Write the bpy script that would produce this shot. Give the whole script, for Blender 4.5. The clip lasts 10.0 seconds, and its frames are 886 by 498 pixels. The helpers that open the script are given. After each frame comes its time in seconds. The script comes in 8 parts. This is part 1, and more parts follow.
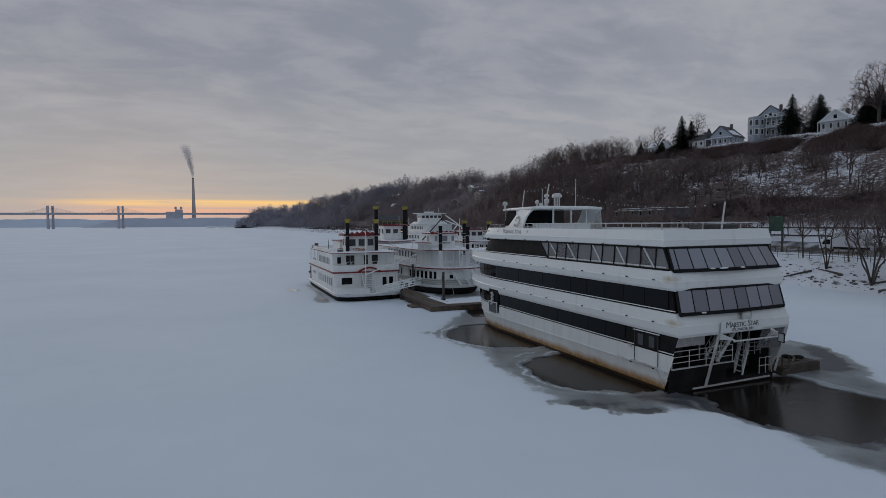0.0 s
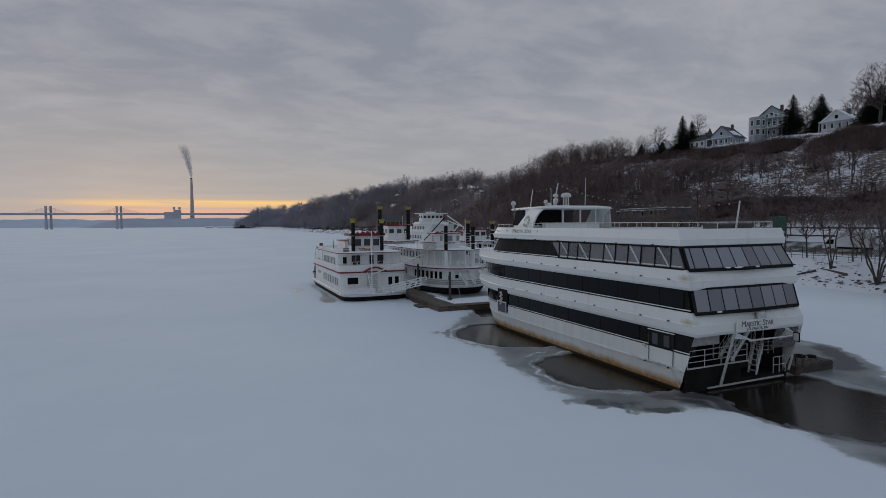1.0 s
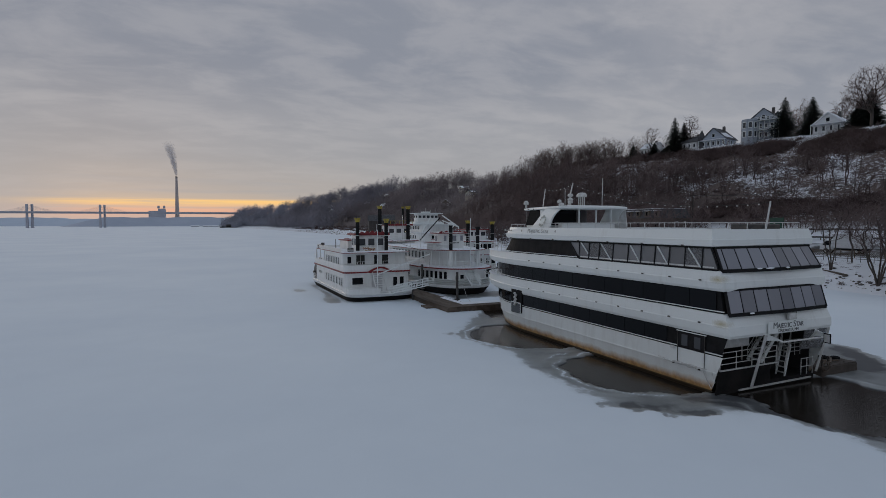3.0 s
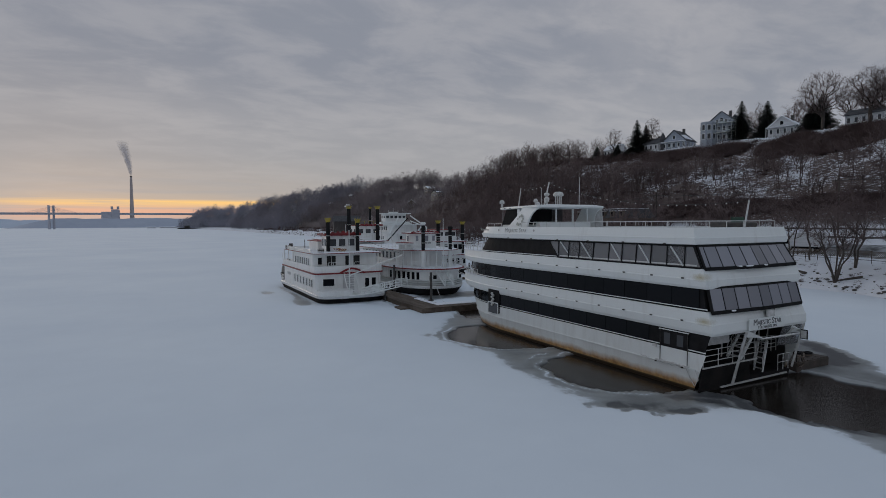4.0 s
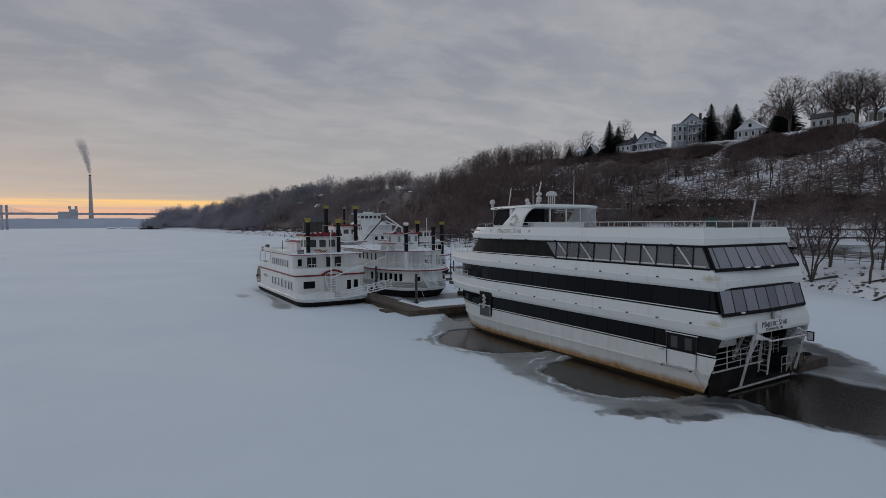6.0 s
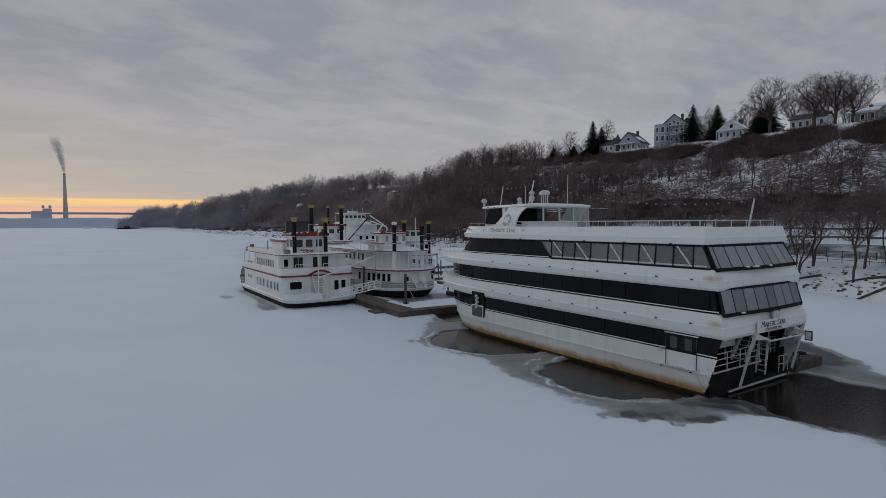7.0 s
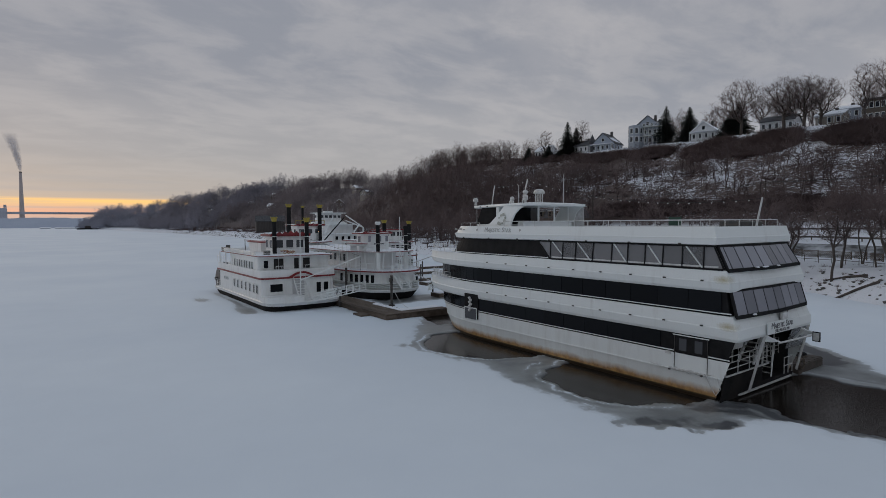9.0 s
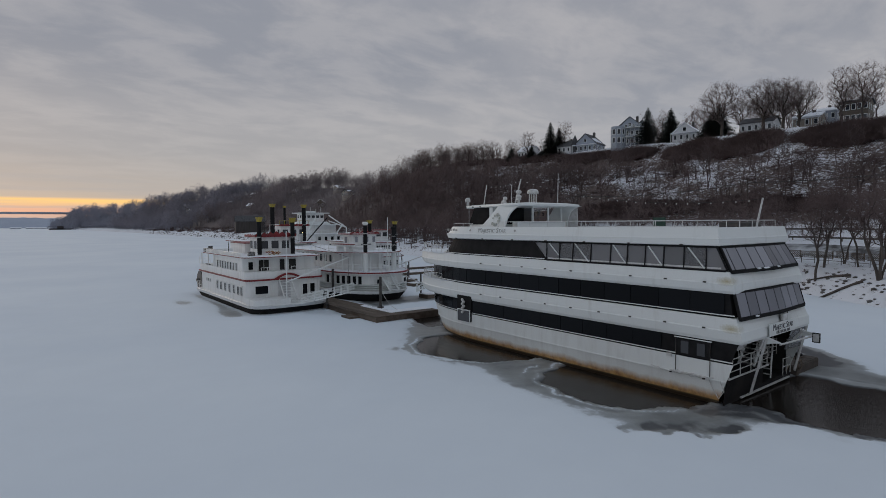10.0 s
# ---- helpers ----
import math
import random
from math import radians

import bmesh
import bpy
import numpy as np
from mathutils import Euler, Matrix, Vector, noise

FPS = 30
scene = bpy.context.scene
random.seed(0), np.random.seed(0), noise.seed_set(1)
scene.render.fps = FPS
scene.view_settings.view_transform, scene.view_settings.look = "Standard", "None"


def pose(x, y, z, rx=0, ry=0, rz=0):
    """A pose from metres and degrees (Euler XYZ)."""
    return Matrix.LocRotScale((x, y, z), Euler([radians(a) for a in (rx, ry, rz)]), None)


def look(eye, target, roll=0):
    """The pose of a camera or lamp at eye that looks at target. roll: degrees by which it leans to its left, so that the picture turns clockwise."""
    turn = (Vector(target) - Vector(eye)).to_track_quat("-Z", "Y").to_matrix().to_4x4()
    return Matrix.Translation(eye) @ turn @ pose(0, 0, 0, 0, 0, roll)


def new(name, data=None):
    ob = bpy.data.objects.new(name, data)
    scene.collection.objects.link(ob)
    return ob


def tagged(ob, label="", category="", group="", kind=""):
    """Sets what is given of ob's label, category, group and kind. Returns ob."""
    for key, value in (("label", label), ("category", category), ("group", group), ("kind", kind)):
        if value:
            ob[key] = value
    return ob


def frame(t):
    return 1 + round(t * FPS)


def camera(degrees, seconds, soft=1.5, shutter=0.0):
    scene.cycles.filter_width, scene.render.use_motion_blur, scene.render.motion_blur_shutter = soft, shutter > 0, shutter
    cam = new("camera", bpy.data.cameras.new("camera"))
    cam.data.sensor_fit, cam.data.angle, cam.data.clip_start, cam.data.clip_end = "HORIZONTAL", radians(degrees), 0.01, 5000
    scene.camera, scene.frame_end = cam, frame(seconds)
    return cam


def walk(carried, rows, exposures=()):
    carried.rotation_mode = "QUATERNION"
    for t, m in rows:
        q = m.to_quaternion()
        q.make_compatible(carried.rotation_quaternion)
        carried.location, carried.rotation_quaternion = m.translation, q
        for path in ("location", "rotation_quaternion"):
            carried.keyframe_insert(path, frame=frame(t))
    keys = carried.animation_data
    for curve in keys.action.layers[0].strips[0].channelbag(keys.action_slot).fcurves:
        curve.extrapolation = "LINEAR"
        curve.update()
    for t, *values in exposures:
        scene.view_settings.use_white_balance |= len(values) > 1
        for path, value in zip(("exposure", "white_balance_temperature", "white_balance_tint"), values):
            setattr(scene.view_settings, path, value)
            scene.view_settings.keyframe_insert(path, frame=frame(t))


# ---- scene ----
cam = camera(78.1, 10.0, soft=0.8)
PATH = [
    (0, (0.394, -0.604, 9.801), (1.156, 1.243, 9.706), -0.4),
    (0.5, (0.008, -0.434, 9.786), (0.773, 1.411, 9.691), -0.4),
    (1, (-0.475, -0.19, 9.749), (0.292, 1.655, 9.655), -0.4),
    (1.5, (-0.955, 0.147, 9.714), (-0.186, 1.991, 9.622), -0.4),
    (2, (-1.437, 0.505, 9.71), (-0.668, 2.349, 9.618), -0.4),
    (2.5, (-1.979, 0.891, 9.729), (-1.207, 2.733, 9.636), -0.3),
    (4, (-3.014, 2.612, 9.611), (-2.088, 4.382, 9.519), -0.3),
    (4.5, (-3.285, 3.188, 9.587), (-2.344, 4.951, 9.496), -0.3),
    (5, (-3.512, 3.742, 9.609), (-2.562, 5.5, 9.516), -0.3),
    (5.5, (-3.675, 4.321, 9.618), (-2.692, 6.06, 9.526), -0.3),
    (7, (-4.118, 6.018, 9.59), (-3.041, 7.701, 9.497), -0.3),
    (7.5, (-4.278, 6.549, 9.573), (-3.193, 8.226, 9.48), -0.3),
    (8, (-4.481, 7.096, 9.564), (-3.39, 8.769, 9.471), -0.3),
    (8.5, (-4.626, 7.685, 9.543), (-3.516, 9.346, 9.451), -0.3),
    (9, (-4.689, 8.304, 9.559), (-3.526, 9.928, 9.466), -0.3),
    (9.5, (-4.82, 8.947, 9.591), (-3.622, 10.545, 9.498), -0.3),
    (10, (-4.928, 9.59, 9.592), (-3.709, 11.173, 9.499), -0.3),
]
walk(cam, [(t, look(eye, target, roll)) for t, eye, target, roll in PATH], exposures=((0.0, 0.0, 6400, 10), (4.5, 0.04, 6550, 10), (10.0, 0.16, 6720, 10)))

# ---------------------------------------------------------------- light levels
SKY_STRENGTH, SUN_POWER = 1.0, 0.5
SKY_DARK, SKY_LIGHT = (0.218, 0.243, 0.300), (0.425, 0.424, 0.450)
SKY_TOP = (0.295, 0.345, 0.420)
SKY_LOW_EAST, SKY_LOW_WEST = (0.36, 0.39, 0.44), (0.422, 0.411, 0.406)
SKY_GLOW, SKY_EMBER = (1.0, 0.62, 0.22), (0.86, 0.43, 0.27)

# ---------------------------------------------------------------- sky and sun
SUN_AZ = -8.0     # degrees from +y, clockwise
world = bpy.data.worlds.new("dusk_sky")
scene.world = world
world.use_nodes = True
wt = world.node_tree
wt.nodes.clear()


def wn(kind, **kw):
    n = wt.nodes.new(kind)
    for k, v in kw.items():
        n.inputs[k].default_value = v
    return n


def wmath(op, a, b=None, c=None, clamp=False):
    n = wt.nodes.new("ShaderNodeMath")
    n.operation, n.use_clamp = op, clamp
    for i, v in enumerate((a, b, c)):
        if v is None:
            continue
        if isinstance(v, (int, float)):
            n.inputs[i].default_value = v
        else:
            wt.links.new(v, n.inputs[i])
    return n.outputs[0]


def wramp(fac, stops, smooth=True):
    n = wt.nodes.new("ShaderNodeValToRGB")
    n.color_ramp.interpolation = "EASE" if smooth else "LINEAR"
    el = n.color_ramp.elements
    while len(el) < len(stops):
        el.new(0.5)
    for e, (p, c) in zip(el, stops):
        e.position, e.color = p, (c, c, c, 1) if isinstance(c, (int, float)) else (*c, 1)
    wt.links.new(fac, n.inputs[0])
    return n.outputs[0]


def wmix(fac, a, b, blend="MIX"):
    n = wt.nodes.new("ShaderNodeMix")
    n.data_type, n.blend_type = "RGBA", blend
    for sock, v in ((n.inputs[0], fac), (n.inputs[6], a), (n.inputs[7], b)):
        if isinstance(v, (int, float)):
            sock.default_value = v
        elif isinstance(v, tuple):
            sock.default_value = (*v, 1)
        else:
            wt.links.new(v, sock)
    return n.outputs[2]


coord = wt.nodes.new("ShaderNodeTexCoord")
sep = wt.nodes.new("ShaderNodeSeparateXYZ")
wt.links.new(coord.outputs["Generated"], sep.inputs[0])
sx, sy, sz = sep.outputs
up = wmath("MAXIMUM", sz, 0.0)
# clouds lie on a flat sheet: the view is thrown onto it
den = wmath("ADD", up, 0.17)
comb = wt.nodes.new("ShaderNodeCombineXYZ")
wt.links.new(wmath("DIVIDE", sx, den), comb.inputs[0])
wt.links.new(wmath("DIVIDE", sy, den), comb.inputs[1])
turn = wt.nodes.new("ShaderNodeMapping")
turn.inputs["Rotation"].default_value = (0, 0, radians(24))
turn.inputs["Scale"].default_value = (0.75, 1.15, 1)
turn.inputs["Location"].default_value = (3.4, 1.7, 0)
wt.links.new(comb.outputs[0], turn.inputs[0])


def wnoise(scale, detail, rough, dist=0.0):
    n = wn("ShaderNodeTexNoise", Scale=scale, Detail=detail, Roughness=rough, Distortion=dist)
    wt.links.new(turn.outputs[0], n.inputs["Vector"])
    return n.outputs[0]


big = wramp(wnoise(0.95, 5, 0.55, 0.5), [(0.38, 0.0), (0.62, 1.0)])
fine = wramp(wnoise(3.6, 6, 0.58, 0.3), [(0.37, 0.0), (0.65, 1.0)])
cloud = wmath("ADD", wmath("MULTIPLY_ADD", big, 0.26, 0.17), wmath("MULTIPLY", fine, 0.36))
# nearness to the sunset, all along the horizon
ax, ay = math.sin(radians(SUN_AZ)), math.cos(radians(SUN_AZ))
west = wmath("ADD", wmath("MULTIPLY", sx, ax), wmath("MULTIPLY", sy, ay))
west = wramp(wmath("MULTIPLY_ADD", west, 0.5, 0.5), [(0.55, 0.0), (1.0, 1.0)])
grey = wmix(cloud, SKY_DARK, SKY_LIGHT)
grey = wmix(wramp(up, [(0.34, 0.0), (0.75, 1.0)]), grey, SKY_TOP)
low = wramp(up, [(0.0, 1.0), (0.30, 0.0)])
pale = wmix(west, SKY_LOW_EAST, SKY_LOW_WEST)
sky_col = wmix(wmath("MULTIPLY", low, wmath("MULTIPLY_ADD", cloud, -0.30, 0.90)), grey, pale)
# glow under the cloud's edge
strip = wt.nodes.new("ShaderNodeCombineXYZ")
wt.links.new(wmath("MULTIPLY", sx, 2.2), strip.inputs[0])
wt.links.new(wmath("MULTIPLY", sz, 60.0), strip.inputs[1])
streak = wn("ShaderNodeTexNoise", Scale=1.3, Detail=5.0, Roughness=0.55)
wt.links.new(strip.outputs[0], streak.inputs["Vector"])
glow_h = wramp(up, [(0.0, 0.20), (0.012, 0.32), (0.020, 0.72), (0.027, 0.60), (0.034, 0.74), (0.0365, 1.0), (0.0395, 0.92), (0.0425, 0.18), (0.055, 0.06), (0.12, 0.0)], smooth=False)
gx_, gy_ = math.sin(radians(3.0)), math.cos(radians(3.0))
toward = wmath("ADD", wmath("MULTIPLY", sx, gx_), wmath("MULTIPLY", sy, gy_))
glow = wmath("MULTIPLY", wmath("MULTIPLY", glow_h, wramp(wmath("MULTIPLY_ADD", toward, 10.0, -9.0, clamp=True), [(0.50, 0.12), (0.88, 1.0)])), wramp(streak.outputs[0], [(0.34, 0.35), (0.56, 1.0)]), clamp=True)
sky_col = wmix(glow, sky_col, wmix(wramp(up, [(0.024, 0.0), (0.036, 1.0)]), SKY_EMBER, SKY_GLOW))
# the clear evening sky above the clouds shows through a little
nishita = wt.nodes.new("ShaderNodeTexSky")
nishita.sky_type, nishita.sun_disc = "NISHITA", False
nishita.sun_elevation, nishita.sun_rotation = radians(3.0), radians(SUN_AZ)
bg_clear, bg_cloud = wn("ShaderNodeBackground", Strength=0.05), wn("ShaderNodeBackground", Strength=SKY_STRENGTH)
wt.links.new(nishita.outputs[0], bg_clear.inputs[0])
wt.links.new(sky_col, bg_cloud.inputs[0])
mixs = wt.nodes.new("ShaderNodeMixShader")
mixs.inputs[0].default_value = 0.95
wt.links.new(bg_clear.outputs[0], mixs.inputs[1])
wt.links.new(bg_cloud.outputs[0], mixs.inputs[2])
wout = wt.nodes.new("ShaderNodeOutputWorld")
wt.links.new(mixs.outputs[0], wout.inputs[0])

sun = new("sun", bpy.data.lights.new("sun", "SUN"))
sun.data.energy, sun.data.angle, sun.data.color = SUN_POWER, radians(30), (1.0, 0.86, 0.74)
sun.matrix_world = look((0, 0, 0), (-ax, -ay, -math.tan(radians(9))))

# ---------------------------------------------------------------- materials
def shader(name):
    m = bpy.data.materials.new(name)
    m.use_nodes = True
    nt = m.node_tree
    return m, nt, nt.nodes["Principled BSDF"]


def tex(nt, scale, detail=4.0, rough=0.55, stretch=(1, 1, 1), turn_z=0.0):
    geo = nt.nodes.new("ShaderNodeNewGeometry")
    mp = nt.nodes.new("ShaderNodeMapping")
    mp.inputs["Scale"].default_value = stretch
    mp.inputs["Rotation"].default_value = (0, 0, radians(turn_z))
    nt.links.new(geo.outputs["Position"], mp.inputs[0])
    n = nt.nodes.new("ShaderNodeTexNoise")
    n.inputs["Scale"].default_value, n.inputs["Detail"].default_value, n.inputs["Roughness"].default_value = scale, detail, rough
    nt.links.new(mp.outputs[0], n.inputs["Vector"])
    return n.outputs[0]


def ramp(nt, fac, stops):
    n = nt.nodes.new("ShaderNodeValToRGB")
    el = n.color_ramp.elements
    while len(el) < len(stops):
        el.new(0.5)
    for e, (p, c) in zip(el, stops):
        e.position, e.color = p, (c, c, c, 1) if isinstance(c, (int, float)) else (*c, 1)
    nt.links.new(fac, n.inputs[0])
    return n.outputs[0]


def mixc(nt, fac, a, b, blend="MIX"):
    n = nt.nodes.new("ShaderNodeMix")
    n.data_type, n.blend_type = "RGBA", blend
    for sock, v in ((n.inputs[0], fac), (n.inputs[6], a), (n.inputs[7], b)):
        if isinstance(v, (int, float)):
            sock.default_value = v
        elif isinstance(v, tuple):
            sock.default_value = (*v, 1)
        else:
            nt.links.new(v, sock)
    return n.outputs[2]


def mathn(nt, op, a, b=None, c=None, clamp=False):
    n = nt.nodes.new("ShaderNodeMath")
    n.operation, n.use_clamp = op, clamp
    for i, v in enumerate((a, b, c)):
        if isinstance(v, (int, float)):
            n.inputs[i].default_value = v
        elif v is not None:
            nt.links.new(v, n.inputs[i])
    return n.outputs[0]


def bump(nt, bsdf, height, strength, distance=0.02):
    n = nt.nodes.new("ShaderNodeBump")
    n.inputs["Strength"].default_value, n.inputs["Distance"].default_value = strength, distance
    nt.links.new(height, n.inputs["Height"])
    nt.links.new(n.outputs[0], bsdf.inputs["Normal"])


def height_z(nt):
    geo = nt.nodes.new("ShaderNodeNewGeometry")
    s = nt.nodes.new("ShaderNodeSeparateXYZ")
    nt.links.new(geo.outputs["Position"], s.inputs[0])
    return s.outputs[2]


def surface(name, a, b, scale=1.5, fine=25.0, rough=0.6, metal=0.0, relief=0.15, dist=0.01, stretch=(1, 1, 1), spread=(0.35, 0.65), fine_amt=0.25):
    """Two colours mixed by a coarse pattern, darkened a little by a fine one, with fine relief."""
    m, nt, bs = shader(name)
    coarse, small = tex(nt, scale, 5, 0.6, stretch), tex(nt, fine, 3, 0.6, stretch)
    col = mixc(nt, ramp(nt, coarse, [(spread[0], 0.0), (spread[1], 1.0)]), a, b)
    col = mixc(nt, fine_amt, col, ramp(nt, small, [(0.3, 0.45), (0.7, 1.0)]), "MULTIPLY")
    nt.links.new(col, bs.inputs["Base Color"])
    nt.links.new(ramp(nt, small, [(0.3, max(0.0, rough - 0.1)), (0.7, min(1.0, rough + 0.12))]), bs.inputs["Roughness"])
    bs.inputs["Metallic"].default_value = metal
    if relief:
        bump(nt, bs, small, relief, dist)
    return m


def boat_paint(name, white=(0.78, 0.81, 0.80), grime=(0.58, 0.58, 0.55), rust_at=None, streaks=(0.55, 0.85), spots=()):
    """White marine paint with dirt runs; rust_at gives a stained waterline."""
    m, nt, bs = shader(name)
    runs = tex(nt, 1.0, 6, 0.65, (1.6, 1.6, 0.22))
    blot = tex(nt, 0.35, 4, 0.6)
    small = tex(nt, 14, 4, 0.6)
    dirt = mathn(nt, "MULTIPLY", ramp(nt, runs, [(streaks[0], 0.0), (streaks[1], 1.0)]), ramp(nt, blot, [(0.35, 0.25), (0.7, 1.0)]))
    col = mixc(nt, dirt, white, grime)
    col = mixc(nt, 0.12, col, ramp(nt, small, [(0.3, 0.6), (0.7, 1.0)]), "MULTIPLY")
    if rust_at is not None:
        z = height_z(nt)
        wob = tex(nt, 0.9, 5, 0.7, (1, 1, 0.3))
        lev = mathn(nt, "ADD", z, mathn(nt, "MULTIPLY", mathn(nt, "SUBTRACT", wob, 0.5), 0.55))
        band = ramp(nt, mathn(nt, "MULTIPLY", lev, 1.0 / rust_at), [(0.0, 1.0), (0.40, 0.92), (1.0, 0.0)])
        rust = mixc(nt, ramp(nt, tex(nt, 3, 5, 0.7), [(0.35, 0.0), (0.65, 1.0)]), (0.27, 0.125, 0.035), (0.54, 0.31, 0.09))
        col = mixc(nt, band, col, rust)
        slime = ramp(nt, z, [(0.0, 1.0), (0.10, 1.0), (0.16, 0.0)])
        col = mixc(nt, slime, col, (0.05, 0.035, 0.02))
    for spot in spots:
        # moss and rust bleeding from a scupper
        geo = nt.nodes.new("ShaderNodeNewGeometry")
        far = nt.nodes.new("ShaderNodeVectorMath")
        far.operation = "SUBTRACT"
        far.inputs[1].default_value = spot
        nt.links.new(geo.outputs["Position"], far.inputs[0])
        sc = nt.nodes.new("ShaderNodeVectorMath")
        sc.operation = "MULTIPLY"
        sc.inputs[1].default_value = (1.0, 1.3, 3.2)
        nt.links.new(far.outputs[0], sc.inputs[0])
        ln = nt.nodes.new("ShaderNodeVectorMath")
        ln.operation = "LENGTH"
        nt.links.new(sc.outputs[0], ln.inputs[0])
        near_it = ramp(nt, mathn(nt, "ADD", ln.outputs["Value"], mathn(nt, "MULTIPLY", mathn(nt, "SUBTRACT", small, 0.5), 0.7)), [(0.0, 0.85), (0.85, 0.0)])
        col = mixc(nt, near_it, col, (0.42, 0.36, 0.20))
    nt.links.new(col, bs.inputs["Base Color"])
    bs.inputs["Roughness"].default_value = 0.42
    bump(nt, bs, blot, 0.05, 0.05)
    return m


def pane_mat(name, tint, clear, rough=0.06, spec=0.5):
    """Window glass: mirror-like gloss over a tinted, partly clear pane."""
    m, nt, bs = shader(name)
    wob = tex(nt, 0.8, 2, 0.5)
    # each pane a little lighter or darker than the next
    info = nt.nodes.new("ShaderNodeObjectInfo")
    vary = ramp(nt, info.outputs["Random"], [(0.0, tuple(c * 0.72 for c in tint)), (1.0, tuple(min(1.0, c * 1.25) for c in tint))])
    nt.links.new(vary, bs.inputs["Base Color"])
    bs.inputs["Roughness"].default_value = rough
    bs.inputs["IOR"].default_value = 1.5
    bs.inputs["Specular IOR Level"].default_value = spec
    bump(nt, bs, wob, 0.05, 0.05)
    if clear > 0:
        tr = nt.nodes.new("ShaderNodeBsdfTransparent")
        tr.inputs[0].default_value = (0.85, 0.87, 0.88, 1)
        mx = nt.nodes.new("ShaderNodeMixShader")
        mx.inputs[0].default_value = clear
        out = nt.nodes["Material Output"]
        nt.links.new(bs.outputs[0], mx.inputs[1])
        nt.links.new(tr.outputs[0], mx.inputs[2])
        nt.links.new(mx.outputs[0], out.inputs[0])
    return m


WHITE = boat_paint("white_marine_paint")
BELT_WHITE = boat_paint("stained_belt_paint", spots=((23.95, 23.0, 6.52), (23.95, 22.72, 4.06)))
HULL_WHITE = boat_paint("stained_hull_paint", rust_at=0.68, streaks=(0.48, 0.82))
CREAM = boat_paint("old_white_paint", (0.79, 0.80, 0.79), (0.50, 0.485, 0.455), streaks=(0.48, 0.82))
SNOW_WHITE = surface("lying_snow", (0.80, 0.83, 0.88), (0.88, 0.90, 0.93), 0.8, 9, 0.9, relief=0.3, dist=0.05, fine_amt=0.1)
BLACK = surface("black_paint", (0.012, 0.012, 0.013), (0.022, 0.022, 0.023), 1.2, 30, 0.75, relief=0.05)
BLACK.node_tree.nodes["Principled BSDF"].inputs["Specular IOR Level"].default_value = 0.12
BLACK_HULL = surface("black_hull_paint", (0.010, 0.010, 0.011), (0.024, 0.022, 0.021), 0.9, 20, 0.8)
BLACK_HULL.node_tree.nodes["Principled BSDF"].inputs["Specular IOR Level"].default_value = 0.15
DARK_GLASS = pane_mat("dark_glass", (0.008, 0.009, 0.011), 0.0, 0.10, 0.12)
SMOKED_GLASS = pane_mat("smoked_glass", (0.075, 0.078, 0.085), 0.0, 0.15, 0.3)
GREY_GLASS = pane_mat("tinted_glass", (0.235, 0.24, 0.27), 0.0, 0.22, 0.35)
HOUSE_GLASS = pane_mat("house_window_glass", (0.05, 0.055, 0.065), 0.0, 0.08, 0.5)
CLEAR_GLASS = pane_mat("window_glass", (0.30, 0.30, 0.31), 0.45, 0.2, 0.25)
RED = surface("red_paint", (0.24, 0.014, 0.018), (0.17, 0.016, 0.02), 2.0, 30, 0.5)
YELLOW = surface("yellow_paint", (0.46, 0.36, 0.04), (0.34, 0.27, 0.05), 2.0, 30, 0.5)
METAL = surface("painted_steel", (0.70, 0.70, 0.70), (0.52, 0.52, 0.50), 3.0, 40, 0.4, relief=0.05)
DARK_METAL = surface("dark_steel", (0.05, 0.05, 0.05), (0.10, 0.09, 0.08), 3.0, 40, 0.5, 0.3)
RUST = surface("rusty_steel", (0.045, 0.034, 0.028), (0.03, 0.027, 0.026), 3.0, 30, 0.8, 0.2)
FLOAT_BROWN = surface("rusty_brown_deck", (0.052, 0.040, 0.033), (0.090, 0.072, 0.060), 1.4, 16, 0.8, relief=0.3)
TIMBER = surface("wet_timber", (0.078, 0.056, 0.040), (0.155, 0.118, 0.090), 1.5, 18, 0.75, relief=0.4, stretch=(1, 0.25, 1))
INTERIOR = surface("cabin_lining", (0.62, 0.62, 0.63), (0.50, 0.50, 0.51), 0.7, 12, 0.8, relief=0.0)
# Near-black base colour stands in for the shade inside porch and doorways.
SHADED_ROOM = surface("shaded_interior", (0.015, 0.015, 0.015), (0.03, 0.028, 0.026), 0.7, 12, 0.8, relief=0.0)
BARK = surface("bark", (0.058, 0.048, 0.042), (0.105, 0.088, 0.076), 1.5, 14, 0.9, relief=0.5, dist=0.03, stretch=(1, 1, 0.3))


def twig_mat(name, a, b, scale, thin=0.5):
    """Bare twigs: half of the light passes between them."""
    m = surface(name, a, b, scale, 3, 0.95, relief=0.0)
    nt = m.node_tree
    bs = nt.nodes["Principled BSDF"]
    bs.inputs["Specular IOR Level"].default_value = 0.1
    tl = nt.nodes.new("ShaderNodeBsdfTranslucent")
    nt.links.new(bs.inputs["Base Color"].links[0].from_socket, tl.inputs[0])
    mx = nt.nodes.new("ShaderNodeMixShader")
    mx.inputs[0].default_value = thin
    nt.links.new(bs.outputs[0], mx.inputs[1])
    nt.links.new(tl.outputs[0], mx.inputs[2])
    nt.links.new(mx.outputs[0], nt.nodes["Material Output"].inputs[0])
    return m


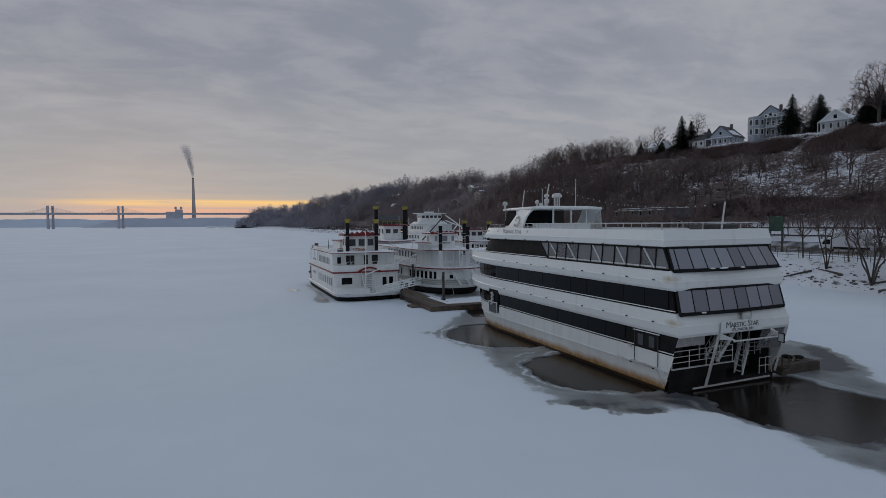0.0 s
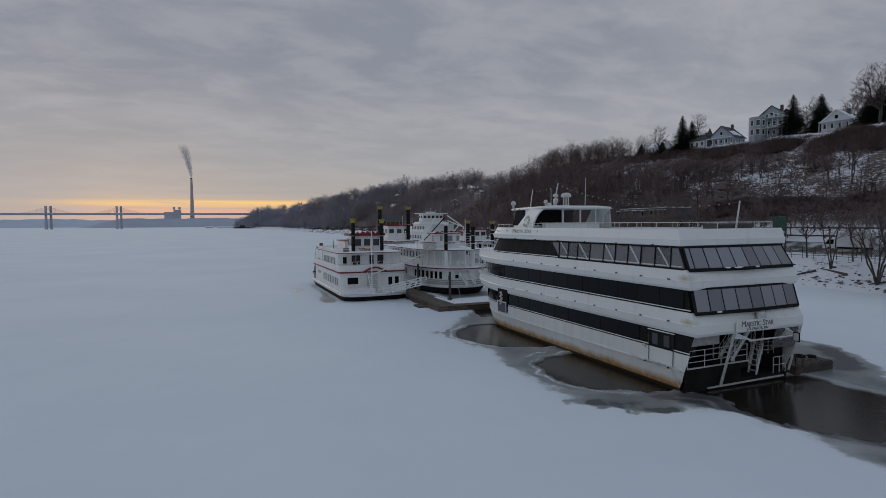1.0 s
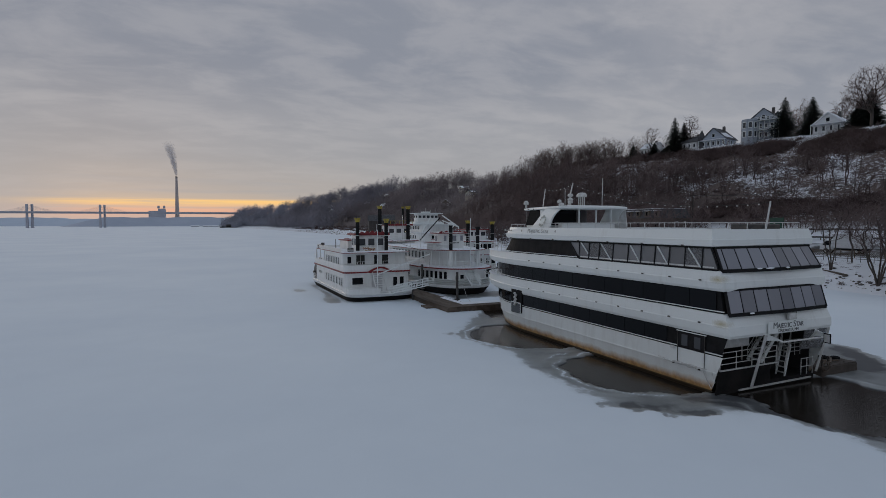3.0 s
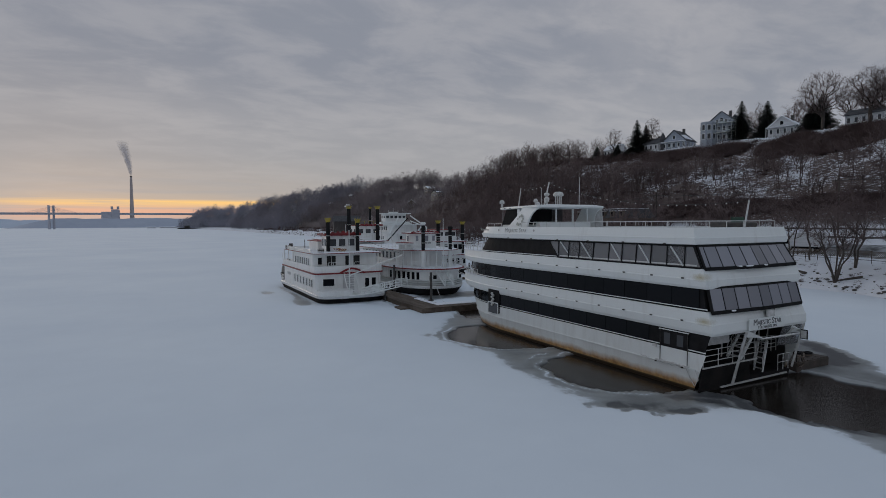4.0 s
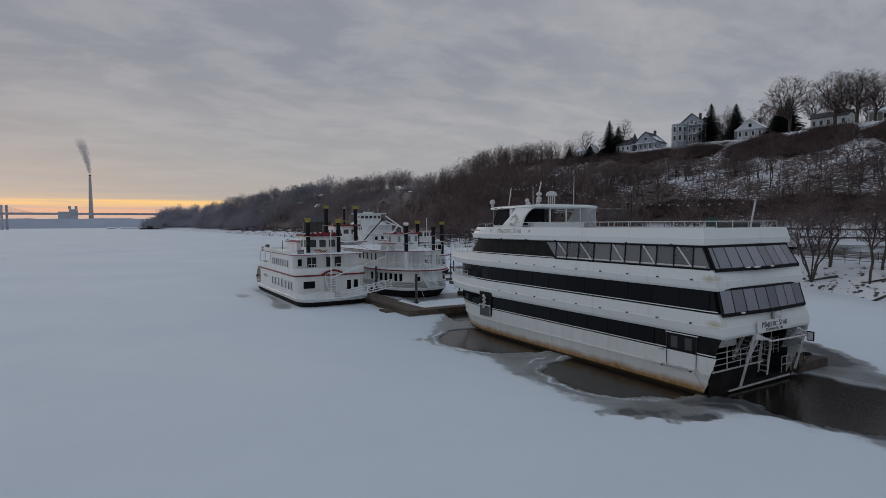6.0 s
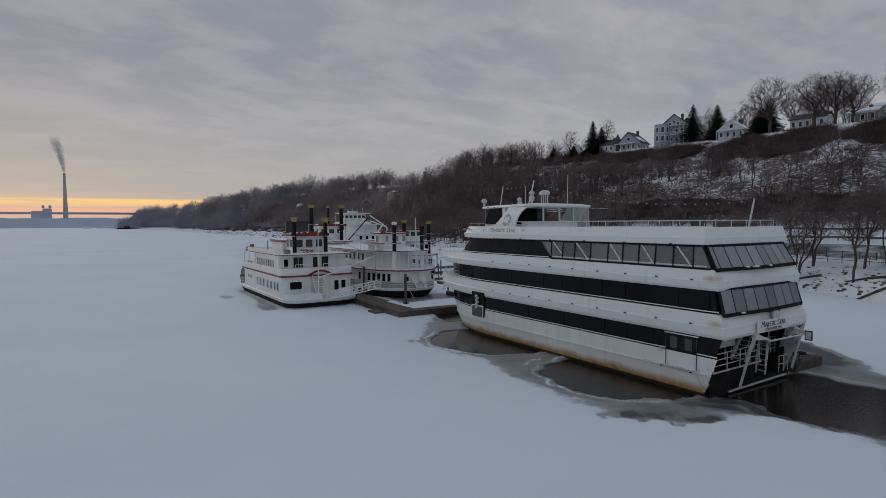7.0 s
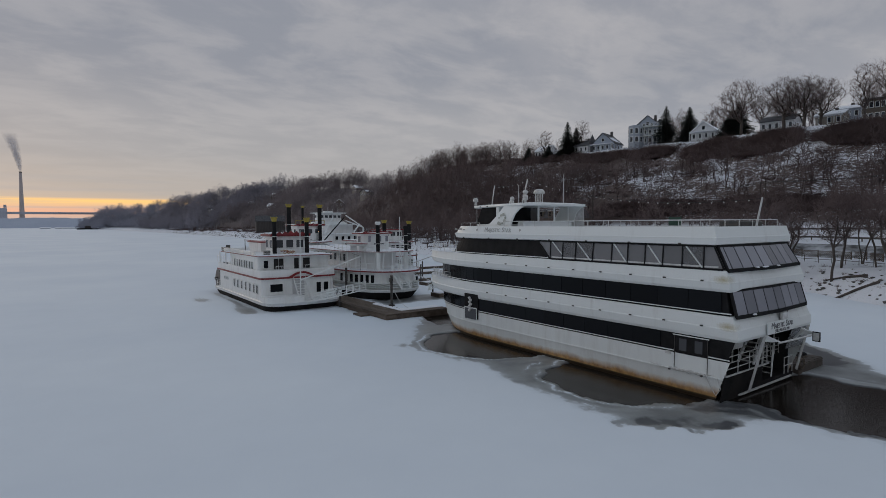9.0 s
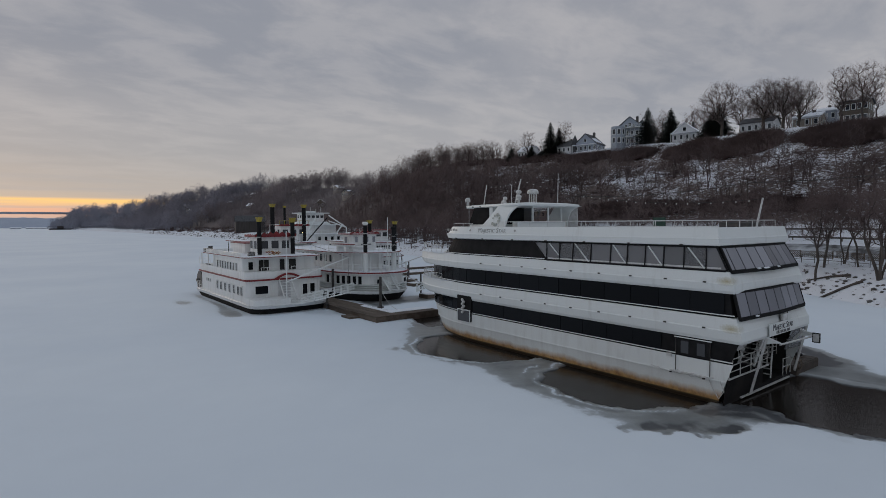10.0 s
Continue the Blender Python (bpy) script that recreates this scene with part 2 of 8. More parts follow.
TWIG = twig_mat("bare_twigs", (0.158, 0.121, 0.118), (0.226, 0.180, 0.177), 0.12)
# Ridge woods: air haze is put into these base colours, paler with distance.
TWIG_MID = twig_mat("hazed_twigs_of_the_ridge", (0.235, 0.204, 0.214), (0.305, 0.270, 0.282), 0.03)
TWIG_FAR = twig_mat("hazed_twigs_of_the_far_ridge", (0.258, 0.250, 0.290), (0.325, 0.314, 0.356), 0.015)
TWIG_DISTANT = twig_mat("hazed_twigs_of_the_low_point", (0.335, 0.345, 0.410), (0.400, 0.408, 0.470), 0.01)
BRUSH = twig_mat("brown_brush", (0.118, 0.088, 0.086), (0.170, 0.129, 0.125), 0.2)
NEEDLE = surface("spruce_needles", (0.058, 0.070, 0.062), (0.105, 0.120, 0.100), 0.6, 6, 0.85, relief=0.0)
SIDING = surface("white_siding", (0.74, 0.75, 0.77), (0.62, 0.63, 0.64), 0.5, 10, 0.6, stretch=(0.3, 0.3, 6))
BLUE_SIDING = surface("blue_grey_siding", (0.40, 0.45, 0.52), (0.34, 0.38, 0.44), 0.5, 10, 0.6, stretch=(0.3, 0.3, 6))
TAN = surface("tan_siding", (0.42, 0.38, 0.32), (0.34, 0.30, 0.26), 0.5, 10, 0.7, stretch=(0.3, 0.3, 6))
BROWN_SIDING = surface("brown_siding", (0.17, 0.14, 0.11), (0.12, 0.10, 0.08), 0.5, 10, 0.7, stretch=(0.3, 0.3, 6))
OLD_BOARDS = surface("weathered_boards", (0.055, 0.048, 0.045), (0.085, 0.075, 0.070), 0.4, 6, 0.9, stretch=(3, 3, 0.3))
SHINGLE = surface("dark_shingles", (0.06, 0.062, 0.068), (0.11, 0.11, 0.115), 0.8, 8, 0.9, relief=0.4, dist=0.03)
STONE = surface("grey_rock", (0.07, 0.065, 0.06), (0.17, 0.16, 0.155), 0.9, 8, 0.9, relief=0.5, dist=0.05)
ASPHALT = surface("snowy_asphalt", (0.07, 0.07, 0.072), (0.55, 0.57, 0.60), 0.35, 5, 0.9, spread=(0.42, 0.66))
GREEN = surface("green_board", (0.02, 0.06, 0.04), (0.03, 0.08, 0.055), 1.0, 12, 0.6)
BLUE = surface("blue_cloth", (0.06, 0.10, 0.28), (0.09, 0.14, 0.34), 2.0, 20, 0.9)
GOLD = surface("gold_lettering", (0.45, 0.28, 0.10), (0.34, 0.20, 0.07), 4.0, 20, 0.6)
EMBLEM = surface("faded_emblem", (0.50, 0.51, 0.46), (0.38, 0.41, 0.37), 3.0, 20, 0.7, relief=0.0)
PALE_INK = surface("grey_lettering", (0.33, 0.33, 0.31), (0.46, 0.46, 0.44), 4.0, 20, 0.6, relief=0.0)
DARK_INK = surface("dark_lettering", (0.09, 0.095, 0.10), (0.15, 0.15, 0.16), 4.0, 20, 0.6, relief=0.0)


def ice_material():
    """Snow on the ice; where the sheet lies lower it is wet grey slush with swirls."""
    m, nt, bs = shader("snow_on_river_ice")
    z = height_z(nt)
    broad, mid, small = tex(nt, 0.035, 5, 0.55), tex(nt, 0.35, 6, 0.6), tex(nt, 5, 5, 0.6)
    snow = mixc(nt, ramp(nt, broad, [(0.35, 0.0), (0.65, 1.0)]), (0.715, 0.778, 0.842), (0.785, 0.842, 0.89))
    snow = mixc(nt, 0.06, snow, ramp(nt, mid, [(0.3, 0.72), (0.65, 1.0)]), "MULTIPLY")
    swirl = tex(nt, 0.30, 6, 0.60, (1, 1.4, 1), 35)
    wet = mixc(nt, ramp(nt, swirl, [(0.36, 0.0), (0.52, 0.35), (0.66, 0.60), (0.74, 1.0)]), (0.165, 0.174, 0.175), (0.40, 0.42, 0.42))
    thaw = mathn(nt, "ADD", z, mathn(nt, "MULTIPLY", mathn(nt, "SUBTRACT", tex(nt, 0.9, 6, 0.66, (1.6, 0.7, 1), -52), 0.5), 0.05))
    wet = mixc(nt, ramp(nt, mathn(nt, "MULTIPLY_ADD", thaw, -20.0, -1.4), [(0.0, 0.0), (0.55, 0.9)]), wet, (0.075, 0.078, 0.085))
    lev = mathn(nt, "ADD", z, mathn(nt, "MULTIPLY", mathn(nt, "SUBTRACT", tex(nt, 1.6, 6, 0.65), 0.5), 0.035))
    # 6 cm below the snow is all wet, 1 cm below is all snow
    k = ramp(nt, mathn(nt, "MULTIPLY_ADD", lev, 20.0, 1.10), [(0.0, 1.0), (0.5, 0.78), (0.72, 0.12), (1.0, 0.0)])
    col = mixc(nt, k, snow, wet)
    nt.links.new(col, bs.inputs["Base Color"])
    nt.links.new(ramp(nt, k, [(0.0, 0.85), (1.0, 0.28)]), bs.inputs["Roughness"])
    bs.inputs["Specular IOR Level"].default_value = 0.3
    bump(nt, bs, mathn(nt, "ADD", mid, mathn(nt, "MULTIPLY", small, 0.2)), 0.08, 0.08)
    return m


def water_material():
    m, nt, bs = shader("black_river_water")
    bs.inputs["Base Color"].default_value = (0.021, 0.017, 0.014, 1)
    bs.inputs["Roughness"].default_value = 0.16
    bs.inputs["IOR"].default_value = 1.33
    bs.inputs["Specular IOR Level"].default_value = 0.30
    rip = mathn(nt, "ADD", tex(nt, 1.6, 3, 0.5, (1, 2.2, 1)), mathn(nt, "MULTIPLY", tex(nt, 6, 3, 0.6, (1, 2, 1)), 0.3))
    bump(nt, bs, rip, 0.14, 0.05)
    return m


def hill_material():
    """Leaf litter and rock under patchy snow; level ground keeps more of it."""
    m, nt, bs = shader("snowy_hillside")
    geo = nt.nodes.new("ShaderNodeNewGeometry")
    s = nt.nodes.new("ShaderNodeSeparateXYZ")
    nt.links.new(geo.outputs["Normal"], s.inputs[0])
    level = ramp(nt, s.outputs[2], [(0.80, 0.0), (0.985, 1.0)])
    patch = mathn(nt, "ADD", mathn(nt, "MULTIPLY", tex(nt, 0.06, 5, 0.6), 0.20), mathn(nt, "MULTIPLY", tex(nt, 1.1, 9, 0.76, (0.8, 0.8, 3.0)), 0.80))
    # the sunless rocky reach keeps its snow longest; the woods beyond have lost most of it
    pos = nt.nodes.new("ShaderNodeSeparateXYZ")
    nt.links.new(geo.outputs["Position"], pos.inputs[0])
    reach = ramp(nt, mathn(nt, "MULTIPLY", pos.outputs[1], 0.005), [(0.42, 0.098), (0.54, 0.018), (0.90, 0.040), (1.0, 0.0)])
    amount = ramp(nt, mathn(nt, "ADD", mathn(nt, "ADD", patch, reach), mathn(nt, "MULTIPLY", level, 0.24)), [(0.625, 0.0), (0.675, 1.0)])
    woods = ramp(nt, mathn(nt, "MULTIPLY", pos.outputs[1], 0.002), [(0.24, 0.0), (0.52, 1.0)])
    amount = mathn(nt, "MULTIPLY", amount, mathn(nt, "MULTIPLY_ADD", woods, -0.88, 1.0))
    soil = mixc(nt, ramp(nt, tex(nt, 0.35, 6, 0.65), [(0.35, 0.0), (0.65, 1.0)]), (0.092, 0.068, 0.062), (0.152, 0.117, 0.107))
    # far slopes have the evening air's haze mixed into their colour, paler and bluer
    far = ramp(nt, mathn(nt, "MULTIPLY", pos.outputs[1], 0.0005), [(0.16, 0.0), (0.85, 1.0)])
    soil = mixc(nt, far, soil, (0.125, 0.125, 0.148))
    amount = mathn(nt, "MAXIMUM", amount, mathn(nt, "MULTIPLY", ramp(nt, mathn(nt, "MULTIPLY_ADD", pos.outputs[2], 0.1, ramp(nt, mathn(nt, "MULTIPLY", pos.outputs[1], 0.0025), [(0.25, 0.0), (0.40, 0.12), (0.62, 0.15), (0.80, 0.42)])), [(0.86, 1.0), (1.02, 0.0)]), ramp(nt, tex(nt, 0.9, 6, 0.7), [(0.36, 0.0), (0.44, 1.0)])))
    col = mixc(nt, amount, soil, (0.74, 0.77, 0.82))
    nt.links.new(col, bs.inputs["Base Color"])
    bs.inputs["Roughness"].default_value = 0.92
    bump(nt, bs, tex(nt, 0.9, 6, 0.7), 0.6, 0.4)
    return m


def smoke_material():
    """Smoke that thins out away from the middle of its column and with height."""
    m, nt, bs = shader("chimney_smoke")
    bs.inputs["Base Color"].default_value = (0.42, 0.40, 0.43, 1)
    bs.inputs["Roughness"].default_value = 1.0
    geo = nt.nodes.new("ShaderNodeNewGeometry")
    s = nt.nodes.new("ShaderNodeSeparateXYZ")
    nt.links.new(geo.outputs["Position"], s.inputs[0])
    u = mathn(nt, "MULTIPLY", mathn(nt, "SUBTRACT", s.outputs[2], 266.0), 1 / 185.0, clamp=True)
    middle = mathn(nt, "MULTIPLY_ADD", mathn(nt, "POWER", u, 1.3), -38.0, -116.5)
    half = mathn(nt, "MULTIPLY_ADD", mathn(nt, "POWER", u, 0.8), 32.0, 4.0)
    off = mathn(nt, "DIVIDE", mathn(nt, "ABSOLUTE", mathn(nt, "SUBTRACT", s.outputs[0], middle)), half)
    lump = mathn(nt, "MULTIPLY", mathn(nt, "SUBTRACT", tex(nt, 0.030, 4, 0.6), 0.5), 1.5)
    core = ramp(nt, mathn(nt, "ADD", off, lump), [(0.20, 1.0), (0.90, 0.0)])
    thin = ramp(nt, u, [(0.0, 0.10), (0.08, 0.42), (0.45, 0.62), (0.80, 0.40), (1.0, 0.0)])
    tr = nt.nodes.new("ShaderNodeBsdfTransparent")
    mx = nt.nodes.new("ShaderNodeMixShader")
    nt.links.new(mathn(nt, "MULTIPLY", core, thin), mx.inputs[0])
    nt.links.new(tr.outputs[0], mx.inputs[1])
    nt.links.new(bs.outputs[0], mx.inputs[2])
    nt.links.new(mx.outputs[0], nt.nodes["Material Output"].inputs[0])
    return m


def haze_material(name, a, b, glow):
    """A distant shore; miles of haze are put into its colour and emission."""
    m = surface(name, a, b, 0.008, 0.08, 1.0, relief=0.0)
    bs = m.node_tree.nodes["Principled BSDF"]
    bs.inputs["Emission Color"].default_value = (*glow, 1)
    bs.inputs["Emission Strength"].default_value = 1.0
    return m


def glow_material(name, col, power):
    m, nt, bs = shader(name)
    bs.inputs["Base Color"].default_value = (*col, 1)
    bs.inputs["Emission Color"].default_value = (*col, 1)
    bs.inputs["Emission Strength"].default_value = power
    return m


# Distance haze is put into this pale bluish base colour.
FAR_CONCRETE = surface("hazed_far_concrete", (0.43, 0.44, 0.50), (0.49, 0.50, 0.56), 0.02, 0.3, 0.9, relief=0.0)
CHIMNEY_CONCRETE = surface("brownish_concrete", (0.43, 0.375, 0.365), (0.50, 0.44, 0.42), 0.02, 0.2, 0.9, relief=0.0)
FAR_WOOD = haze_material("hazed_far_bluffs", (0.16, 0.19, 0.24), (0.20, 0.23, 0.28), (0.10, 0.125, 0.17))
NEAR_POINT = haze_material("hazed_far_point", (0.12, 0.14, 0.18), (0.16, 0.18, 0.22), (0.080, 0.098, 0.135))
ICE, WATER, HILL, SMOKE = ice_material(), water_material(), hill_material(), smoke_material()
LAMP_GLASS = glow_material("lit_lamp_glass", (1.0, 0.72, 0.38), 4.0)

# ---------------------------------------------------------------- building helpers
PLACED = {}      # object name -> its pose in the world


def put(ob, parent=None, m=None):
    m = m or Matrix.Identity(4)
    PLACED[ob.name] = m
    ob.matrix_basis = m
    if parent is not None:
        ob.parent = parent
        ob.matrix_parent_inverse = PLACED[parent.name].inverted()
    return ob


def thing(name, at, label, category, group="", kind=""):
    ob = new(name, None)
    ob.empty_display_size = 0.2
    put(ob, None, Matrix.Translation(at))
    return tagged(ob, label, category, group, kind)


def mesh_of(name, bm, material, smooth=False):
    me = bpy.data.meshes.new(name)
    bmesh.ops.recalc_face_normals(bm, faces=bm.faces)
    bm.to_mesh(me)
    bm.free()
    if smooth:
        me.polygons.foreach_set("use_smooth", [True] * len(me.polygons))
    if material is not None:
        me.materials.append(material)
    return me


def part(name, bm, material, parent=None, label="", m=None, smooth=False):
    """Links a bmesh (or a ready mesh) as one object under a thing or a part."""
    me = bm if isinstance(bm, bpy.types.Mesh) else mesh_of(name, bm, material, smooth)
    ob = put(new(name, me), parent, m)
    if label:
        tagged(ob, label)
    return ob


def raw_mesh(name, verts, faces, material):
    """A mesh from arrays of corners and of triangles or quads."""
    verts, faces = np.asarray(verts, np.float32), np.asarray(faces, np.int32)
    me = bpy.data.meshes.new(name)
    k = faces.shape[1]
    me.vertices.add(len(verts))
    me.vertices.foreach_set("co", verts.ravel())
    me.loops.add(faces.size)
    me.loops.foreach_set("vertex_index", faces.ravel())
    me.polygons.add(len(faces))
    me.polygons.foreach_set("loop_start", np.arange(0, faces.size, k, dtype=np.int32))
    me.polygons.foreach_set("loop_total", np.full(len(faces), k, np.int32))
    me.update(calc_edges=True)
    me.materials.append(material)
    return me


def box(bm, x0, x1, y0, y1, z0, z1, bevel=0.0):
    m = Matrix.Translation(((x0 + x1) / 2, (y0 + y1) / 2, (z0 + z1) / 2)) @ Matrix.Diagonal((abs(x1 - x0), abs(y1 - y0), abs(z1 - z0), 1))
    got = bmesh.ops.create_cube(bm, size=1, matrix=m)
    if bevel:
        edges = list({e for v in got["verts"] for e in v.link_edges})
        bmesh.ops.bevel(bm, geom=edges, offset=bevel, segments=1, affect="EDGES")
    return bm


def beam(bm, p, q, r0, r1=None, n=8, caps=True):
    """A round bar from p to q."""
    p, q = Vector(p), Vector(q)
    m = Matrix.Translation((p + q) / 2) @ (q - p).to_track_quat("Z", "Y").to_matrix().to_4x4()
    bmesh.ops.create_cone(bm, cap_ends=caps, segments=n, radius1=r0, radius2=r0 if r1 is None else r1, depth=(q - p).length, matrix=m)
    return bm


def tube(bm, pts, r, n=6):
    """One unbroken round bar through the points pts."""
    pts = [Vector(p) for p in pts]
    rows = []
    for i, p in enumerate(pts):
        d = (pts[min(i + 1, len(pts) - 1)] - pts[max(i - 1, 0)]).normalized()
        u = d.cross(Vector((0, 0, 1)))
        u = (u if u.length > 0.01 else Vector((1, 0, 0))).normalized()
        w = d.cross(u)
        rows.append([bm.verts.new(p + (u * math.cos(2 * math.pi * k / n) + w * math.sin(2 * math.pi * k / n)) * r) for k in range(n)])
    for a, b in zip(rows, rows[1:]):
        for k in range(n):
            bm.faces.new((a[k], a[(k + 1) % n], b[(k + 1) % n], b[k]))
    bm.faces.new(rows[0][::-1]), bm.faces.new(rows[-1])
    return bm


def bar(bm, p, q, w, h):
    """A square bar from p to q."""
    p, q = Vector(p), Vector(q)
    m = Matrix.Translation((p + q) / 2) @ (q - p).to_track_quat("Y", "Z").to_matrix().to_4x4() @ Matrix.Diagonal((w, (q - p).length, h, 1))
    bmesh.ops.create_cube(bm, size=1, matrix=m)
    return bm


def bmesh_ball(r):
    b = bmesh.new()
    bmesh.ops.create_icosphere(b, subdivisions=1, radius=r)
    return b


def slab(bm, pts, z0, z1):
    """A flat plate with the outline pts."""
    lo, hi = [bm.verts.new((x, y, z0)) for x, y in pts], [bm.verts.new((x, y, z1)) for x, y in pts]
    n = len(pts)
    bm.faces.new(lo[::-1]), bm.faces.new(hi)
    for i in range(n):
        bm.faces.new((lo[i], lo[(i + 1) % n], hi[(i + 1) % n], hi[i]))
    return bm


def plate(bm, pts, thick):
    """A flat plate through 3D corners pts, thick along its normal."""
    pts = [Vector(p) for p in pts]
    nrm = (pts[1] - pts[0]).cross(pts[-1] - pts[0]).normalized() * thick
    a, b = [bm.verts.new(p) for p in pts], [bm.verts.new(p + nrm) for p in pts]
    n = len(pts)
    bm.faces.new(a[::-1]), bm.faces.new(b)
    for i in range(n):
        bm.faces.new((a[i], a[(i + 1) % n], b[(i + 1) % n], b[i]))
    return bm


def plan(xc, hw, ys, yk, tip, n=2.0, v=0.0, k=14, side=6):
    """A boat's outline: stern at ys, straight sides to yk, a rounded bow to tip."""
    s = 1 if tip > ys else -1
    left = [(xc - hw, ys + (yk - ys) * i / side) for i in range(side + 1)]
    for i in range(1, k):
        a = i / k * math.pi / 2
        left.append((xc - hw * math.cos(a) ** (2 / n), yk + (tip - yk) * math.sin(a) ** (2 / n)))
    right = [(2 * xc - x, y) for x, y in left[::-1]]
    return [(xc, ys - s * v)] + left + [(xc, tip)] + right


def loft(bm, rings, bottom=True, top=True, gaps=()):
    """Skins outlines of equal length laid at heights [(z, pts), ...]; gaps: sides left open."""
    rows = [[bm.verts.new((x, y, z)) for x, y in pts] for z, pts in rings]
    n = len(rows[0])
    for a, b in zip(rows, rows[1:]):
        for i in range(n):
            if i not in gaps:
                bm.faces.new((a[i], a[(i + 1) % n], b[(i + 1) % n], b[i]))
    if bottom:
        bm.faces.new(rows[0][::-1])
    if top:
        bm.faces.new(rows[-1])
    for w in [w for row in rows for w in row if not w.link_faces]:
        bm.verts.remove(w)
    return bm


MESHES = {}


def once(key, make):
    if key not in MESHES:
        MESHES[key] = make()
    return MESHES[key]


def facing(x, y, z, rz=0.0, rx=0.0):
    """A pose for wall pieces built facing -y: rz=-90 faces -x, rz=90 faces +x."""
    return pose(x, y, z, rx, 0, rz)


def window(parent, m, w, h, trim=0.07, frame_mat=None, glass=None, name="window", bars=0, arch=False):
    """A framed window standing in front of its wall; the pane is a part of it."""
    def rim():
        bm = bmesh.new()
        box(bm, -w / 2 - trim, -w / 2, -0.06, 0.03, -h / 2 - trim, h / 2 + trim)
        box(bm, w / 2, w / 2 + trim, -0.06, 0.03, -h / 2 - trim, h / 2 + trim)
        box(bm, -w / 2, w / 2, -0.06, 0.03, h / 2, h / 2 + trim)
        box(bm, -w / 2 - trim * 0.3, w / 2 + trim * 0.3, -0.10, 0.03, -h / 2 - trim, -h / 2)
        for i in range(bars):
            x = -w / 2 + w * (i + 1) / (bars + 1)
            box(bm, x - trim / 3, x + trim / 3, -0.05, 0.02, -h / 2, h / 2)
        return mesh_of(name, bm, frame_mat or WHITE)

    def leaf():
        bm = bmesh.new()
        box(bm, -w / 2, w / 2, -0.025, 0.0, -h / 2, h / 2)
        return mesh_of("pane", bm, glass or DARK_GLASS)
    f = part(name, once((name, w, h, trim, (frame_mat or WHITE).name, bars), rim), None, parent, m=m)
    part("pane", once(("pane", w, h, (glass or DARK_GLASS).name), leaf), None, f, m=m)
    return f


def railing(parent, pts, height, material, r=0.02, rails=2, step=1.4, name="rail"):
    """Rails along a polyline, each post a piece of its own."""
    ob = None
    for i in range(rails):
        z = Vector((0, 0, height * (1 - i / rails)))
        got = part(name, tube(bmesh.new(), [Vector(p) + z for p in pts], r, 5), material, parent if ob is None else ob)
        ob = ob or got

    def stake():
        b = bmesh.new()
        beam(b, (0, 0, 0), (0, 0, height), r * 1.1, n=5)
        return mesh_of("post", b, material)
    for p, q in zip(pts, pts[1:]):
        p, q = Vector(p), Vector(q)
        k = max(1, round((q - p).length / step))
        for i in range(k + (q == Vector(pts[-1]))):
            part("post", once(("post", height, r, material.name), stake), None, ob, m=Matrix.Translation(p.lerp(q, i / k)))
    return ob


def lettering(text, size, material, parent, m, name="lettering", label="", spread=1.0, caps=0.0):
    cu = bpy.data.curves.new(name, "FONT")
    cu.body, cu.size, cu.align_x, cu.align_y, cu.extrude, cu.space_character = text, size, "CENTER", "CENTER", 0.008, spread
    if caps:
        # small capitals after each first letter
        cu.body, cu.small_caps_scale = text.title(), caps
        for ch in cu.body_format:
            ch.use_small_caps = True
    tmp = bpy.data.objects.new(name, cu)
    scene.collection.objects.link(tmp)
    me = bpy.data.meshes.new_from_object(tmp.evaluated_get(bpy.context.evaluated_depsgraph_get()))
    bpy.data.objects.remove(tmp)
    me.materials.clear()
    me.materials.append(material)
    return part(name, me, None, parent, label, m)


# letters that read on a side facing -x and on a stern facing -y
def on_port(x, y, z):
    return Matrix(((0, 0, -1, x), (-1, 0, 0, y), (0, 1, 0, z), (0, 0, 0, 1)))


def on_stern(x, y, z, lean=0.0):
    return Matrix.Translation((x, y, z)) @ pose(0, 0, 0, 90 + lean, 0, 0)


# ---------------------------------------------------------------- trees
def limb_arrays(limbs, fine, sides=5, wide=1.0):
    """Tapered prisms for limbs and thin blades for twigs, as arrays of triangles."""
    v, f = [], []
    for p, q, a, b in limbs:
        d = (q - p).normalized()
        u = d.orthogonal().normalized()
        w = d.cross(u)
        k = sides if a > 0.06 else 3
        base = len(v)
        for c, r in ((p, a), (q, b)):
            for i in range(k):
                t = 2 * math.pi * i / k
                v.append(c + (u * math.cos(t) + w * math.sin(t)) * r)
        for i in range(k):
            j = (i + 1) % k
            f.append((base + i, base + j, base + k + j))
            f.append((base + i, base + k + j, base + k + i))
    for p, q, r in fine:
        u = (q - p).orthogonal().normalized() * r * wide
        base = len(v)
        v += [p - u, p + u, q]
        f.append((base, base + 1, base + 2))
    return np.array([tuple(c) for c in v], np.float32), np.array(f, np.int32)


